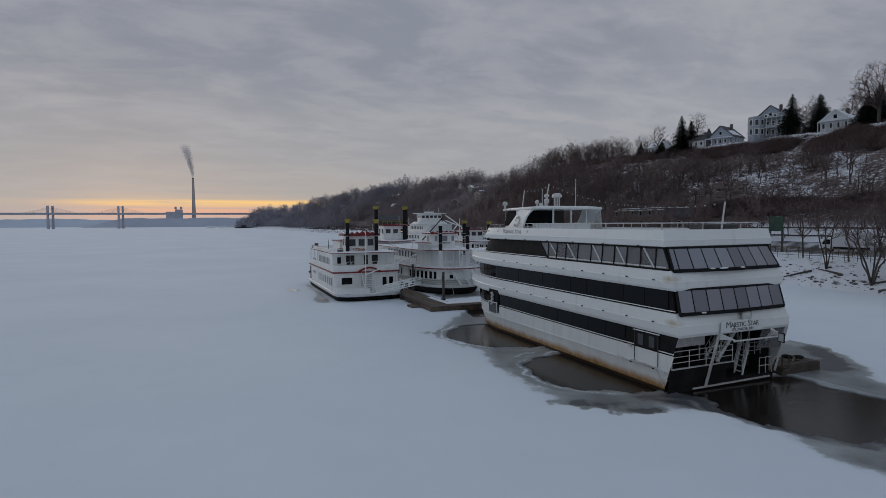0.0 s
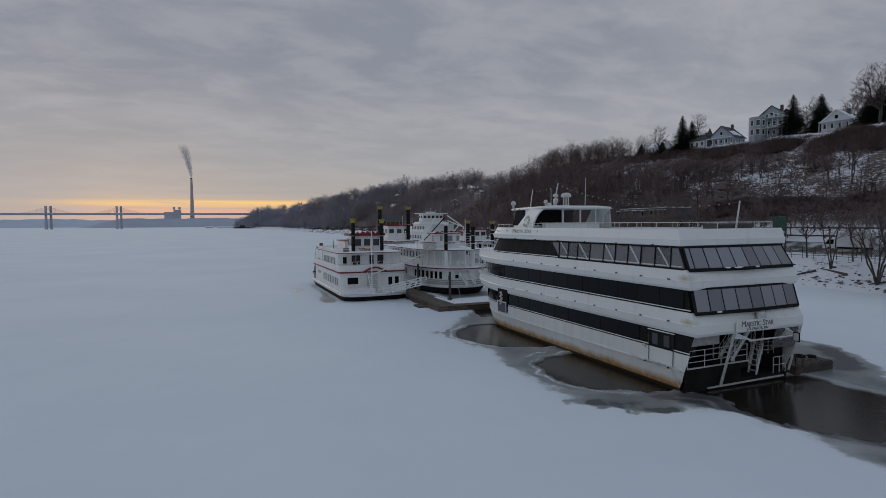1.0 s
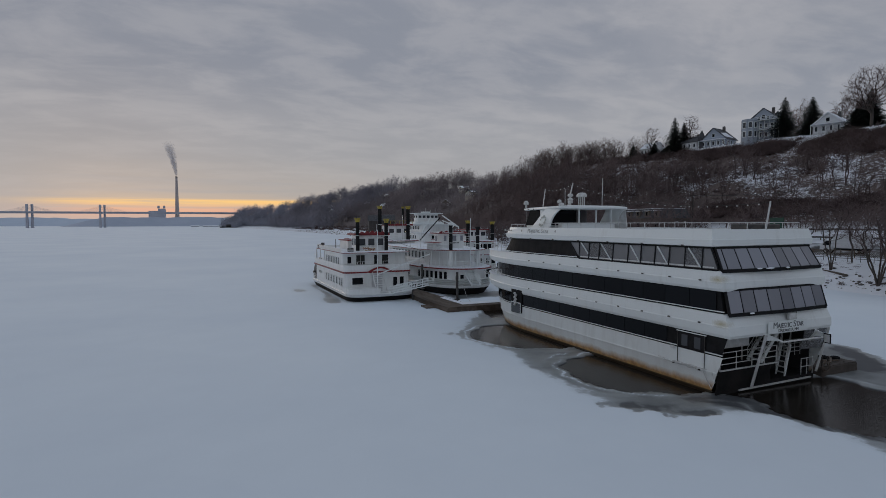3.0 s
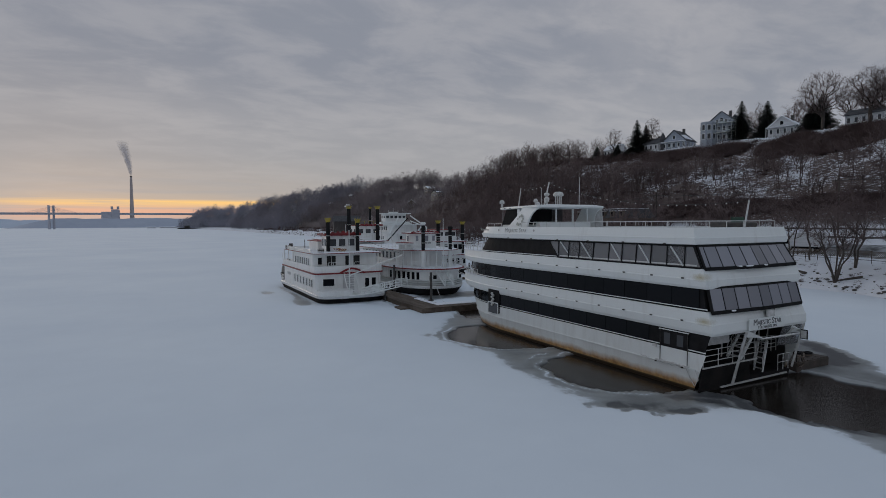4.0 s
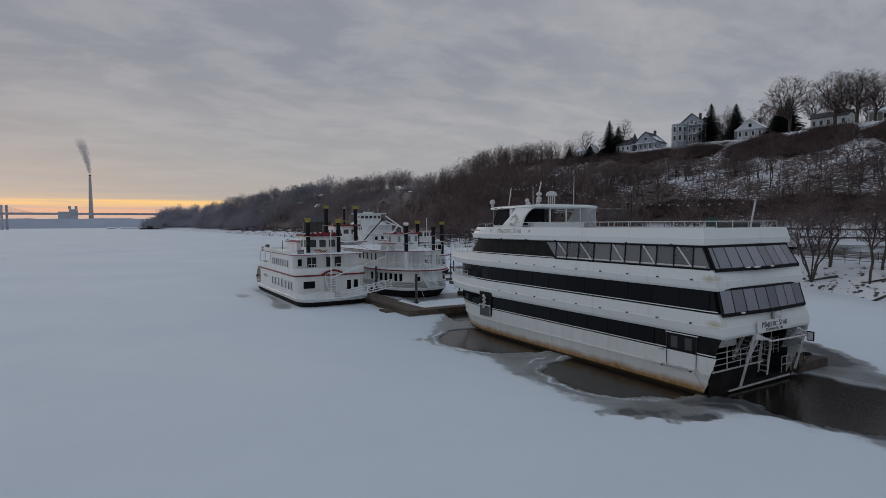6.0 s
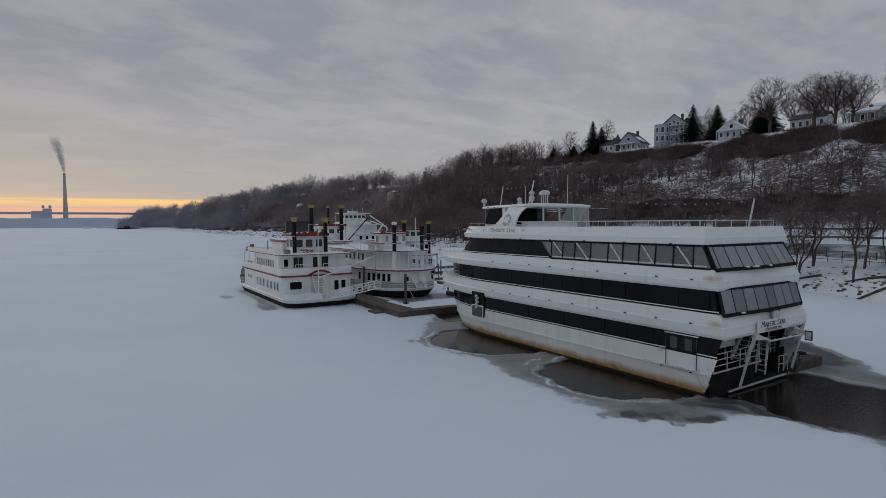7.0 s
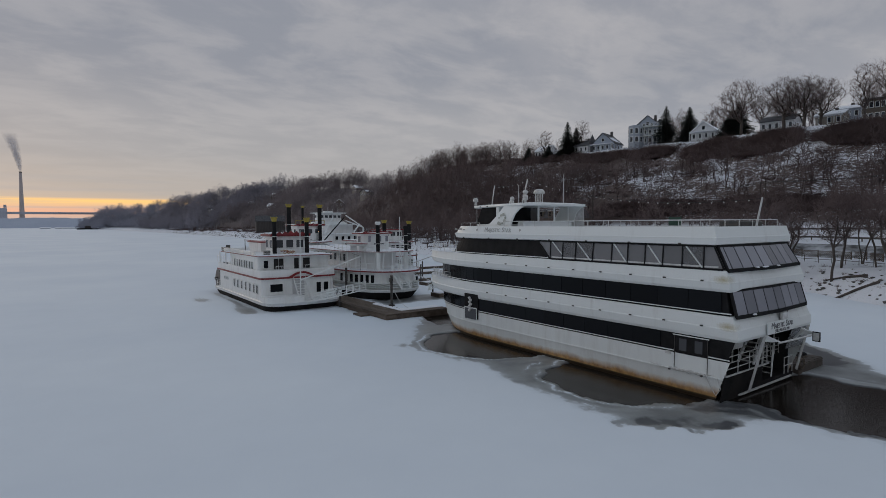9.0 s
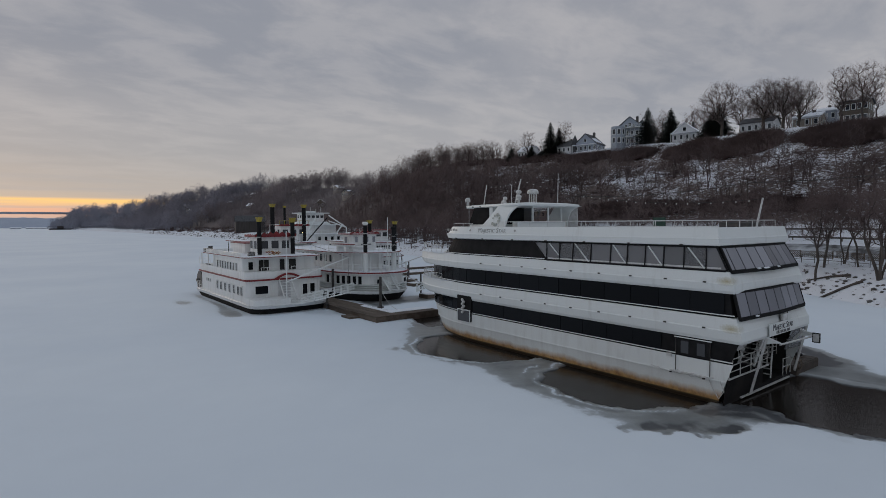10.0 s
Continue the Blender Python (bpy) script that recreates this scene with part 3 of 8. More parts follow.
def crown_of(rng, height, base, radius, count, trunk, stems=1, lean=0.0, twigs=3, reach=(0.06, 0.15)):
    """Limbs of a round-headed bare tree: every twig tip in the crown is joined to the nearest limb."""
    pos, parent, path = [], [], []

    def node(p, k):
        pos.append(p)
        parent.append(k)
        path.append(0.0 if k < 0 else path[k] + float(np.linalg.norm(p - pos[k])))
        return len(pos) - 1
    root = node(np.array((0.0, 0.0, -0.03 * height)), -1)
    for s in range(stems):
        a = 2 * math.pi * (s + rng.random() * 0.6) / stems
        d = np.array((math.cos(a) * lean, math.sin(a) * lean, 1.0))
        k, top = root, base + (height - base) * rng.uniform(0.25, 0.45)
        for i in range(1, 6):
            w = np.array((rng.uniform(-1, 1), rng.uniform(-1, 1), 0.0)) * 0.022 * height
            k = node(d * top * i / 5 + w * (i > 1), k)
    mid, half = (base + height) / 2, (height - base) / 2
    tips = []
    while len(tips) < count:
        p = np.array((rng.uniform(-1, 1), rng.uniform(-1, 1), rng.uniform(-1, 1)))
        n = float(np.linalg.norm(p))
        if 0.05 < n < 1 and rng.random() < 0.25 + 0.75 * n:
            # lumpy outline
            k = 0.82 + 0.26 * noise.noise(Vector(p / n * 1.7) + Vector((height, count, trunk * 50)))
            tips.append(np.array((p[0] * radius * k, p[1] * radius * k, mid + p[2] * half * min(1.0, k + 0.1))))
    tips.sort(key=lambda p: p[0] ** 2 + p[1] ** 2 + (p[2] - base) ** 2)
    ends = []
    for p in tips:
        P = np.array(pos)
        d = p - P
        dist = np.sqrt((d ** 2).sum(1))
        cost = dist + 0.42 * np.array(path) + 1.2 * np.clip(-d[:, 2], 0, None) + 0.6 * np.clip(base * 0.8 - P[:, 2], 0, None)
        k = int(np.argmin(cost))
        L = float(dist[k])
        if L > 0.10 * height:
            bend = np.array((rng.uniform(-1, 1), rng.uniform(-1, 1), rng.uniform(0.0, 1.0))) * 0.09 * L
            k = node(pos[k] + (p - pos[k]) * 0.5 + bend, k)
        ends.append(node(p, k))
    load = np.zeros(len(pos))
    load[ends] = 1.0
    for i in range(len(pos) - 1, 0, -1):
        load[parent[i]] += load[i]
    rad = trunk * (np.maximum(load, 0.6) / load[0]) ** 0.52
    limbs = [(Vector(pos[parent[i]]), Vector(pos[i]), float(min(rad[parent[i]], rad[i] * 1.5)), float(rad[i])) for i in range(1, len(pos))]
    fine = []
    for i in ends:
        q = Vector(pos[i])
        d = (q - Vector(pos[parent[i]])).normalized()
        for _ in range(twigs):
            s = Vector(pos[parent[i]]).lerp(q, rng.uniform(0.15, 1.0))
            e = s + (d + Vector((rng.uniform(-1, 1), rng.uniform(-1, 1), rng.uniform(-0.5, 0.9))) * 0.9).normalized() * height * rng.uniform(*reach)
            fine.append((s, e, max(float(rad[i]) * 0.6, 0.0010 * height)))
    return limbs, fine


def bare_tree(label, at, seed, height, radius, trunk, base=0.3, count=260, stems=1, lean=0.25, twigs=5, group=""):
    limbs, fine = crown_of(random.Random(seed), height, base * height, radius, count, trunk, stems, lean, twigs)
    thick, thin = [s for s in limbs if s[3] > trunk * 0.16], [s for s in limbs if s[3] <= trunk * 0.16]
    t = thing("tree", at, label, "tree", group)
    m = Matrix.Translation(at)
    part("trunk", raw_mesh("trunk", *limb_arrays(thick, [], 7), BARK), None, t, m=m)
    part("crown", raw_mesh("crown", *limb_arrays(thin, fine, 4, 0.9), TWIG), None, t, m=m)
    return t


def conifer(label, at, seed, height, radius, group=""):
    """A spruce: a straight trunk with whorls of drooping boughs, each made of many small needle sprays."""
    rng = random.Random(seed)
    v, f = [], []
    z = height * 0.06
    while z < height * 0.985:
        reach = radius * (1 - z / height) ** 0.85 * rng.uniform(0.8, 1.12) + 0.1
        for i in range(16):
            t = 2 * math.pi * (i + rng.random()) / 16
            o = Vector((math.cos(t), math.sin(t), 0))
            side = Vector((-o.y, o.x, 0))
            L = reach * rng.uniform(0.7, 1.15)
            for j in range(9):
                s = (j + 1) / 9
                c = Vector((0, 0, z)) + o * L * s + Vector((0, 0, -0.30 * L * s * s + 0.10 * L * s))
                w = (0.30 + 0.50 * (1 - s)) * max(0.6, L * 0.5)
                for sg in (-1, 1):
                    b = len(v)
                    v += [c, c + side * sg * w * rng.uniform(0.6, 1.2) + o * 0.18 * L * rng.random() + Vector((0, 0, -0.22 * rng.random() * w)), c + o * L * 0.20 + Vector((0, 0, rng.uniform(-0.12, 0.05)))]
                    f.append((b, b + 1, b + 2))
        z += height * rng.uniform(0.022, 0.034)
    tr = thing("spruce_tree", at, label, "tree", group)
    m = Matrix.Translation(at)
    bm = bmesh.new()
    beam(bm, (0, 0, -0.3), (0, 0, height), 0.028 * height ** 0.9 + 0.05, 0.02, 7)
    part("trunk", bm, BARK, tr, m=m)
    part("crown", raw_mesh("crown", [tuple(c) for c in v], f, NEEDLE), None, tr, m=m)
    return tr


def scatter(name, label, category, patterns, spots, material):
    """Many trees or bushes joined into one mesh: spots are rows of x, y, z, size, turn, pattern."""
    vs, fs, base = [], [], 0
    for x, y, z, size, a, k in spots:
        v, f = patterns[int(k)]
        c, s = math.cos(a), math.sin(a)
        w = np.empty_like(v)
        w[:, 0] = (v[:, 0] * c - v[:, 1] * s) * size + x
        w[:, 1] = (v[:, 0] * s + v[:, 1] * c) * size + y
        w[:, 2] = v[:, 2] * size * (0.82 + 0.36 * (a * 7.3 % 1.0)) + z
        vs.append(w)
        fs.append(f + base)
        base += len(v)
    ob = put(new(name, raw_mesh(name, np.concatenate(vs), np.concatenate(fs), material)))
    return tagged(ob, label, category, kind="stuff")

# ---------------------------------------------------------------- river ice and water
def inside(poly, X, Y):
    """Distance to a closed outline, negative inside it."""
    best, odd = np.full(X.shape, 1e9), np.zeros(X.shape, bool)
    for (x0, y0), (x1, y1) in zip(poly, poly[1:] + poly[:1]):
        dx, dy = x1 - x0, y1 - y0
        t = np.clip(((X - x0) * dx + (Y - y0) * dy) / (dx * dx + dy * dy), 0, 1)
        best = np.minimum(best, np.hypot(X - x0 - t * dx, Y - y0 - t * dy))
        cross = ((y0 > Y) != (y1 > Y)) & (X < dx * (Y - y0) / (dy if dy else 1e-9) + x0)
        odd ^= cross
    return np.where(odd, -best, best)


def ripple(X, Y, seed, scale):
    """Smooth pseudo-random relief between about -1 and 1."""
    rng = np.random.RandomState(seed)
    out = np.zeros_like(X)
    for i in range(14):
        a, k, p = rng.uniform(0, 2 * np.pi), scale * rng.uniform(0.5, 2.4), rng.uniform(0, 6.3)
        out += np.sin((X * np.cos(a) + Y * np.sin(a)) * k + p + 1.3 * np.sin((X * np.sin(a * 2.1) - Y * np.cos(a * 1.7)) * k * 0.6 + p * 2)) / (1 + i * 0.12)
    return out / 4.5


POOLS = [
    [(25.5, 36.6), (23.2, 36.4), (20.6, 37.8), (19.0, 40.0), (18.7, 42.4), (19.6, 45.0), (21.7, 46.8), (24.2, 46.9), (26.5, 45.0), (28.0, 40.0)],
    [(26.2, 54.9), (28.5, 56.3), (31.0, 56.4), (33.0, 54.0), (31.0, 50.5), (27.0, 49.8), (25.0, 50.7)],
    [(26.0, 33.4), (23.2, 33.6), (21.4, 33.2), (20.0, 31.8), (19.3, 29.6), (19.2, 27.6), (20.0, 25.9), (21.6, 24.8), (23.6, 23.9), (26.0, 23.6)],
    [(24.4, 23.5), (25.9, 21.9), (24.9, 19.7), (24.9, 18.1), (25.7, 16.7), (26.2, 15.1), (27.0, 14.3), (28.4, 14.3), (31.0, 12.6), (34.5, 12.6), (36.0, 14.0), (34.0, 17.3), (33.9, 18.9), (33.5, 20.6), (33.7, 22.6), (32.5, 23.2), (31.0, 24.5)],
]
SLUSH = [
    [(31.6, 58.0), (27.2, 56.8), (23.6, 52.7), (20.6, 48.3), (17.2, 45.0), (17.4, 40.5), (18.6, 37.2), (17.9, 34.4), (17.4, 31.0), (17.3, 27.6), (17.2, 24.0), (19.6, 20.95),
     (21.4, 20.8), (23.5, 19.1), (23.2, 17.5), (24.3, 17.0), (23.8, 15.3), (23.4, 13.9), (23.6, 11.8), (26.0, 9.0), (34.0, 8.0), (39.0, 11.0), (37.8, 17.0), (38.0, 20.0), (40.3, 21.3), (42.6, 24.8), (44.0, 28.4), (43.0, 30.2), (38.0, 33.0), (34.0, 36.0)],
    [(10.8, 68.8), (12.2, 67.2), (14.0, 67.6), (14.0, 90.0), (13.0, 91.0), (12.9, 78.0), (11.6, 72.0)],
    [(8.4, 79.5), (10.5, 84.5), (12.0, 82.0), (11.0, 78.5)],
    [(27.0, 64.0), (38.0, 64.0), (40.0, 70.0), (27.0, 70.0)],
]


# thin dark ice, almost thawed through
DEEP = [
    [(17.4, 24.4), (18.8, 24.3), (19.6, 23.0), (21.2, 22.0), (22.1, 21.2), (21.4, 20.6), (20.4, 20.8), (19.0, 21.7), (18.0, 22.8)],
    [(36.6, 24.2), (37.4, 22.2), (39.6, 21.8), (42.2, 24.5), (43.8, 27.4), (43.4, 29.4), (39.9, 25.0)],
    [(22.4, 24.0), (24.4, 23.0), (26.0, 22.2), (25.0, 20.4), (25.0, 19.0), (24.2, 18.6), (23.5, 20.0), (22.9, 21.2), (22.2, 22.6)],
    [(25.2, 18.2), (24.4, 17.0), (25.6, 14.6), (27.0, 13.0), (29.0, 12.4), (27.0, 14.6)],
]


def spread_axis(lo, hi, step, far_lo, far_hi, grow_by=1.22):
    mid = list(np.arange(lo, hi + step / 2, step))
    out, d, x = [], step, hi
    while x < far_hi:
        d *= grow_by
        x = min(far_hi, x + d)
        out.append(x)
    back, d, x = [], step, lo
    while x > far_lo:
        d *= grow_by
        x = max(far_lo, x - d)
        back.append(x)
    return np.array(back[::-1] + mid + out)


gx, gy = spread_axis(8, 46, 0.19, -4300, 3000), spread_axis(8, 58, 0.19, -900, 4600)
X, Y = np.meshgrid(gx, gy)
near = (X > 0) & (X < 60) & (Y > 0) & (Y < 100)
pool, wet = np.full(X.shape, 50.0), np.full(X.shape, 50.0)
XN, YN = X[near], Y[near]
wob = 0.30 * ripple(XN, YN, 3, 1.7) + 0.10 * ripple(XN, YN, 4, 6.0)
pool[near] = np.min([inside(p, XN, YN) for p in POOLS], axis=0) + wob
wet[near] = np.min([inside(p, XN, YN) for p in SLUSH], axis=0) + 1.2 * wob - 0.1
Z = 0.012 + 0.003 * ripple(X, Y, 5, 0.12) + 0.002 * ripple(X, Y, 6, 0.7) * (np.abs(Y - 30) < 60)
deep = np.full(X.shape, 50.0)
deep[near] = np.min([inside(p, XN, YN) for p in DEEP], axis=0) + 1.6 * wob + 0.35 * ripple(XN, YN, 14, 2.6)
thin = np.clip(0.55 - deep / 0.6, 0, 1)
k = np.maximum(np.clip(0.27 - wet / 2.3, 0, 1), thin)
Z = Z * (1 - k) - 0.062 * k - 0.045 * thin
swirl = np.zeros_like(X)
swirl[near] = np.clip(ripple(XN, YN, 8, 0.9) - 0.25, 0, 1) * 0.040
Z += k * swirl * 0.55
rim = 0.80 * np.exp(-((pool - 0.55) / 0.16) ** 2) * np.clip(ripple(X, Y, 13, 0.30) + 0.7, 0, 1) + 0.8 * np.exp(-((pool - 1.35) / 0.17) ** 2) * np.clip(2 * ripple(X, Y, 12, 0.4), 0, 1)
Z += k * 0.055 * rim
d = np.clip(0.35 - pool / 0.5, 0, 1)
Z = Z * (1 - d) - 0.5 * d
ny, nx = X.shape
idx = np.arange(nx * ny).reshape(ny, nx)
quads = np.stack([idx[:-1, :-1], idx[:-1, 1:], idx[1:, 1:], idx[1:, :-1]], -1).reshape(-1, 4)
ice = put(new("ground", raw_mesh("ground", np.stack([X, Y, Z], -1).reshape(-1, 3), quads, ICE)))
ice.data.polygons.foreach_set("use_smooth", [True] * len(ice.data.polygons))
tagged(ice, "snow covered river ice with grey slush round open pools", "ice", kind="structure")
bm = bmesh.new()
slab(bm, [(12, 6), (48, 6), (48, 62), (12, 62)], -0.6, -0.13)
tagged(part("water", bm, WATER), "black open water in the thawed pools", "water", kind="structure")


# ---------------------------------------------------------------- the bank and the wooded hill
def shore_x(y):
    return np.interp(y, [-300, 8, 27, 40, 60, 400, 800, 1500, 1850, 1990], [58, 62, 70, 79, 82, 108, 107, 90, 64, 400])


def foot_x(y):
    return np.interp(y, [-300, 60, 150, 400, 800, 1250, 1500, 1850, 1990], [112, 116, 121, 138, 140, 126, 100, 70, 420])


def crest_x(y):
    return np.interp(y, [-300, 50, 88, 100, 155, 200, 300, 600, 850, 1050, 1150, 1250, 1400, 1600, 1800, 1900, 1990], [142, 149, 156, 163, 166, 176, 196, 213, 206, 191, 170, 164, 138, 106, 86, 80, 440])


def crest_z(y):
    return np.interp(y, [-300, 50, 90, 120, 155, 200, 235, 300, 370, 480, 575, 690, 850, 1050, 1150, 1250, 1650, 1860, 1960],
                     [30, 33.0, 34.5, 36.5, 37, 39.5, 42, 43, 38.5, 42, 45, 46, 46, 46, 42, 36, 30, 8, 2])


def land(x, y):
    """Height of the land above the ice."""
    x, y = np.asarray(x, float), np.asarray(y, float)
    s, f, c, zc = shore_x(y), foot_x(y), crest_x(y), crest_z(y)
    u = x - s
    bank = np.where(u < 0, 0.3 * u, 3.7 * (1 - np.exp(-np.clip(u, 0, 99) / 4.5)) + 0.022 * np.clip(u, 0, 60) + (0.18 + 0.13 * np.clip((125 - y) / 25, 0, 1)) * np.clip(u - 21, 0, 15))
    t = np.clip((x - f) / (c - f), 0, 1)
    rise = t ** 0.92
    ledge = 1.3 * ripple(x, y, 21, 0.16) + 0.7 * ripple(x, y, 22, 0.5)
    z = bank + (zc - bank) * rise + ledge * np.sin(np.pi * t) * np.clip((zc - 4) / 30, 0, 1)
    z += np.clip(x - c, 0, 300) * 0.012 + np.clip(x - c, 0, 30) * 0.09 * np.clip((110 - y) / 20, 0, 1)
    return z + 0.12 * ripple(x, y, 23, 0.7) * np.clip(u / 3, 0, 1)


hx = np.concatenate([np.arange(52, 182, 1.6), np.arange(182, 260, 4.0), np.arange(260, 700, 22.0)])
hy = np.concatenate([np.arange(-160, 260, 2.0), np.arange(260, 700, 7.0), np.arange(700, 2000, 20.0)])
X, Y = np.meshgrid(hx, hy)
Z = land(X, Y)
ny, nx = X.shape
idx = np.arange(nx * ny).reshape(ny, nx)
quads = np.stack([idx[:-1, :-1], idx[:-1, 1:], idx[1:, 1:], idx[1:, :-1]], -1).reshape(-1, 4)
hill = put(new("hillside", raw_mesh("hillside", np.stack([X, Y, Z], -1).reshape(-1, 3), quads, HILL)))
hill.data.polygons.foreach_set("use_smooth", [True] * len(hill.data.polygons))
tagged(hill, "steep brown river bluff with patchy snow", "hill", kind="structure")

# the street along the bank
ys_road = np.arange(-100, 261, 6.0)
bm = bmesh.new()
rows = []
for y in ys_road:
    x0 = float(shore_x(y)) + 18.5
    rows.append([bm.verts.new((x0 + w, y, float(land(x0 + w, y)) + 0.10)) for w in (0, 2.2, 4.4, 6.6)])
for a, b in zip(rows, rows[1:]):
    for i in range(3):
        bm.faces.new((a[i], a[i + 1], b[i + 1], b[i]))
tagged(part("road", bm, ASPHALT), "snowy asphalt street along the river bank", "road", kind="structure")

# ---------------------------------------------------------------- woods on the hill
rng = random.Random(11)
PAT_NEAR = []
for i in range(9):
    rr = random.Random(40 + i)
    a, b = crown_of(rr, 1.0, 0.22 + 0.03 * (i % 4), 0.26 + 0.03 * (i % 5), 62, 0.015, 1 + i % 3, 0.12, 4)
    PAT_NEAR.append(limb_arrays([s for s in a if s[3] > 0.0032], [(p, q, 0.0030) for p, q, r0, r1 in a if r1 <= 0.0032] + [(p, q, 0.0026) for p, q, r in b], 3))
PAT_FAR = []
for i in range(8):
    rr = random.Random(60 + i)
    a, b = crown_of(rr, 1.0, 0.20 + 0.02 * (i % 4), 0.33 + 0.035 * (i % 4), 46, 0.016, 1, 0.0, 4, (0.04, 0.10))
    PAT_FAR.append(limb_arrays([s for s in a if s[3] > 0.006], [(p, q, 0.0048) for p, q, r0, r1 in a if r1 <= 0.006] + [(p, q, 0.0062) for p, q, r in b], 3))
PAT_DISTANT = []
for i in range(8):
    a, b = crown_of(random.Random(70 + i), 1.0, 0.16, 0.36 + 0.04 * (i % 4), 28, 0.016, 1, 0.0, 5, (0.05, 0.11))
    PAT_DISTANT.append(limb_arrays([s for s in a if s[3] > 0.009], [(p, q, 0.009) for p, q, r0, r1 in a if r1 <= 0.009] + [(p, q, 0.0105) for p, q, r in b], 3))
PAT_ROUND = []
for i in range(6):
    a, b = crown_of(random.Random(90 + i), 1.0, 0.20 + 0.03 * (i % 3), 0.34 + 0.04 * (i % 4), 64, 0.015, 1 + i % 2, 0.1, 8, (0.04, 0.09))
    PAT_ROUND.append(limb_arrays([s for s in a if s[3] > 0.005], [(p, q, 0.0036) for p, q, r0, r1 in a if r1 <= 0.005] + [(p, q, 0.0034) for p, q, r in b], 3))
PAT_BUSH = []
for i in range(4):
    r2 = random.Random(80 + i)
    bl = []
    for _ in range(120):
        o = Vector((r2.uniform(-0.5, 0.5), r2.uniform(-0.5, 0.5), 0))
        e = o + Vector((r2.uniform(-1, 1), r2.uniform(-1, 1), r2.uniform(0.1, 1.0))).normalized() * r2.uniform(0.35, 0.7)
        bl.append((o * 0.6 + (e - o) * 0.2, e, 0.0125))
    PAT_BUSH.append(limb_arrays([], bl))


def wood_spots(count, y0, y1, t0, t1, size0, size1, kinds, seed, power=1.0, clear=None):
    r = random.Random(seed)
    rows = []
    while len(rows) < count:
        y = y0 + (y1 - y0) * r.random() ** power
        t = r.uniform(t0, t1)
        f, c = float(foot_x(y)), float(crest_x(y))
        x = f + (c - f) * t
        if clear and clear(x, y, t, r):
            continue
        rows.append([x, y, 0, r.uniform(size0, size1) * (0.78 + 0.27 * (1 + math.sin(y / 31 + 2 * math.sin(x / 17)))), r.uniform(0, 6.28), r.randrange(kinds)])
    zs = land([w[0] for w in rows], [w[1] for w in rows])
    for w, z in zip(rows, zs):
        w[2] = float(z) - 0.2
    return rows


def glade(x, y, t, r):
    """The rocky, thinly grown part of the bluff, and the snow gullies between the thickets."""
    if y < 115 and t < 0.07:
        return True
    if t > 0.6 and (abs(y - 104.5) < 2.6 or abs(y - 64.7) < 1.8):
        return True
    open_part = 40 < y < 105 and 0.25 < t < 0.98
    return open_part and r.random() < 0.45


def yard(x, y):
    """Open snow between the barn and the water."""
    return 0.27 < (x + 4) / (y - 5) < 0.37 and 130 < y < 395 and x < 126


scatter("bluff_woods", "bare brown hardwood trees on the bluff", "woods", PAT_NEAR, wood_spots(600, 5, 300, -0.12, 0.55, 7.0, 11.5, 9, 5, clear=glade) + wood_spots(330, 5, 300, 0.5, 0.88, 4.0, 7.5, 9, 15, clear=glade), TWIG)
def bank_gap(x, y, t, r):
    return yard(x, y) or t < 0.16 * math.sin(y / 21) + 0.10 * math.sin(y / 6.3) + r.uniform(-0.1, 0.12)


# full round crowns stand along the skyline, plainer trees on the slope below
slope_mid = wood_spots(320, 280, 450, -0.10, 0.85, 7, 11, 8, 6, clear=bank_gap) + wood_spots(430, 430, 620, -0.10, 0.85, 9, 14, 8, 16, clear=bank_gap)
sky_mid = wood_spots(150, 280, 450, 0.78, 1.4, 6.5, 10, 6, 26) + wood_spots(170, 430, 620, 0.78, 1.4, 10, 15, 6, 36)
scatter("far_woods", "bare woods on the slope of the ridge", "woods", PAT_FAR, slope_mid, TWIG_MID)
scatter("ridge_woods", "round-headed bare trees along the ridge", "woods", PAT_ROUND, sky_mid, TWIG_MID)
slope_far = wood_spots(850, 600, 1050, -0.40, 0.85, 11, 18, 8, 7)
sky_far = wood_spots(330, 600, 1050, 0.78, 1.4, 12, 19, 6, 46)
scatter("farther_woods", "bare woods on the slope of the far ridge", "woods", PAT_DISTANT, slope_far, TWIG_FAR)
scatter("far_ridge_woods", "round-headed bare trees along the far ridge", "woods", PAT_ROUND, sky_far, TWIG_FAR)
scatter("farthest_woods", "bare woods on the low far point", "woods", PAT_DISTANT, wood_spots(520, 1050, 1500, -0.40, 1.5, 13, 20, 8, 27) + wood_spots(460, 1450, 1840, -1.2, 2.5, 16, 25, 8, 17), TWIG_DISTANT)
scatter("crest_woods", "bare trees behind the crest", "woods", PAT_NEAR, wood_spots(90, 190, 290, 0.85, 1.4, 6, 10, 9, 8) + wood_spots(150, 180, 300, 0.85, 1.3, 3, 6.5, 9, 28) + wood_spots(40, 245, 312, 0.9, 1.3, 8, 12, 9, 38) + wood_spots(45, 150, 190, 1.0, 1.5, 4, 9, 9, 18) + wood_spots(60, 20, 150, 1.55, 2.3, 9, 13, 9, 9), TWIG)
bush = wood_spots(900, 5, 280, -0.15, 0.95, 1.6, 3.4, 4, 9, clear=glade)
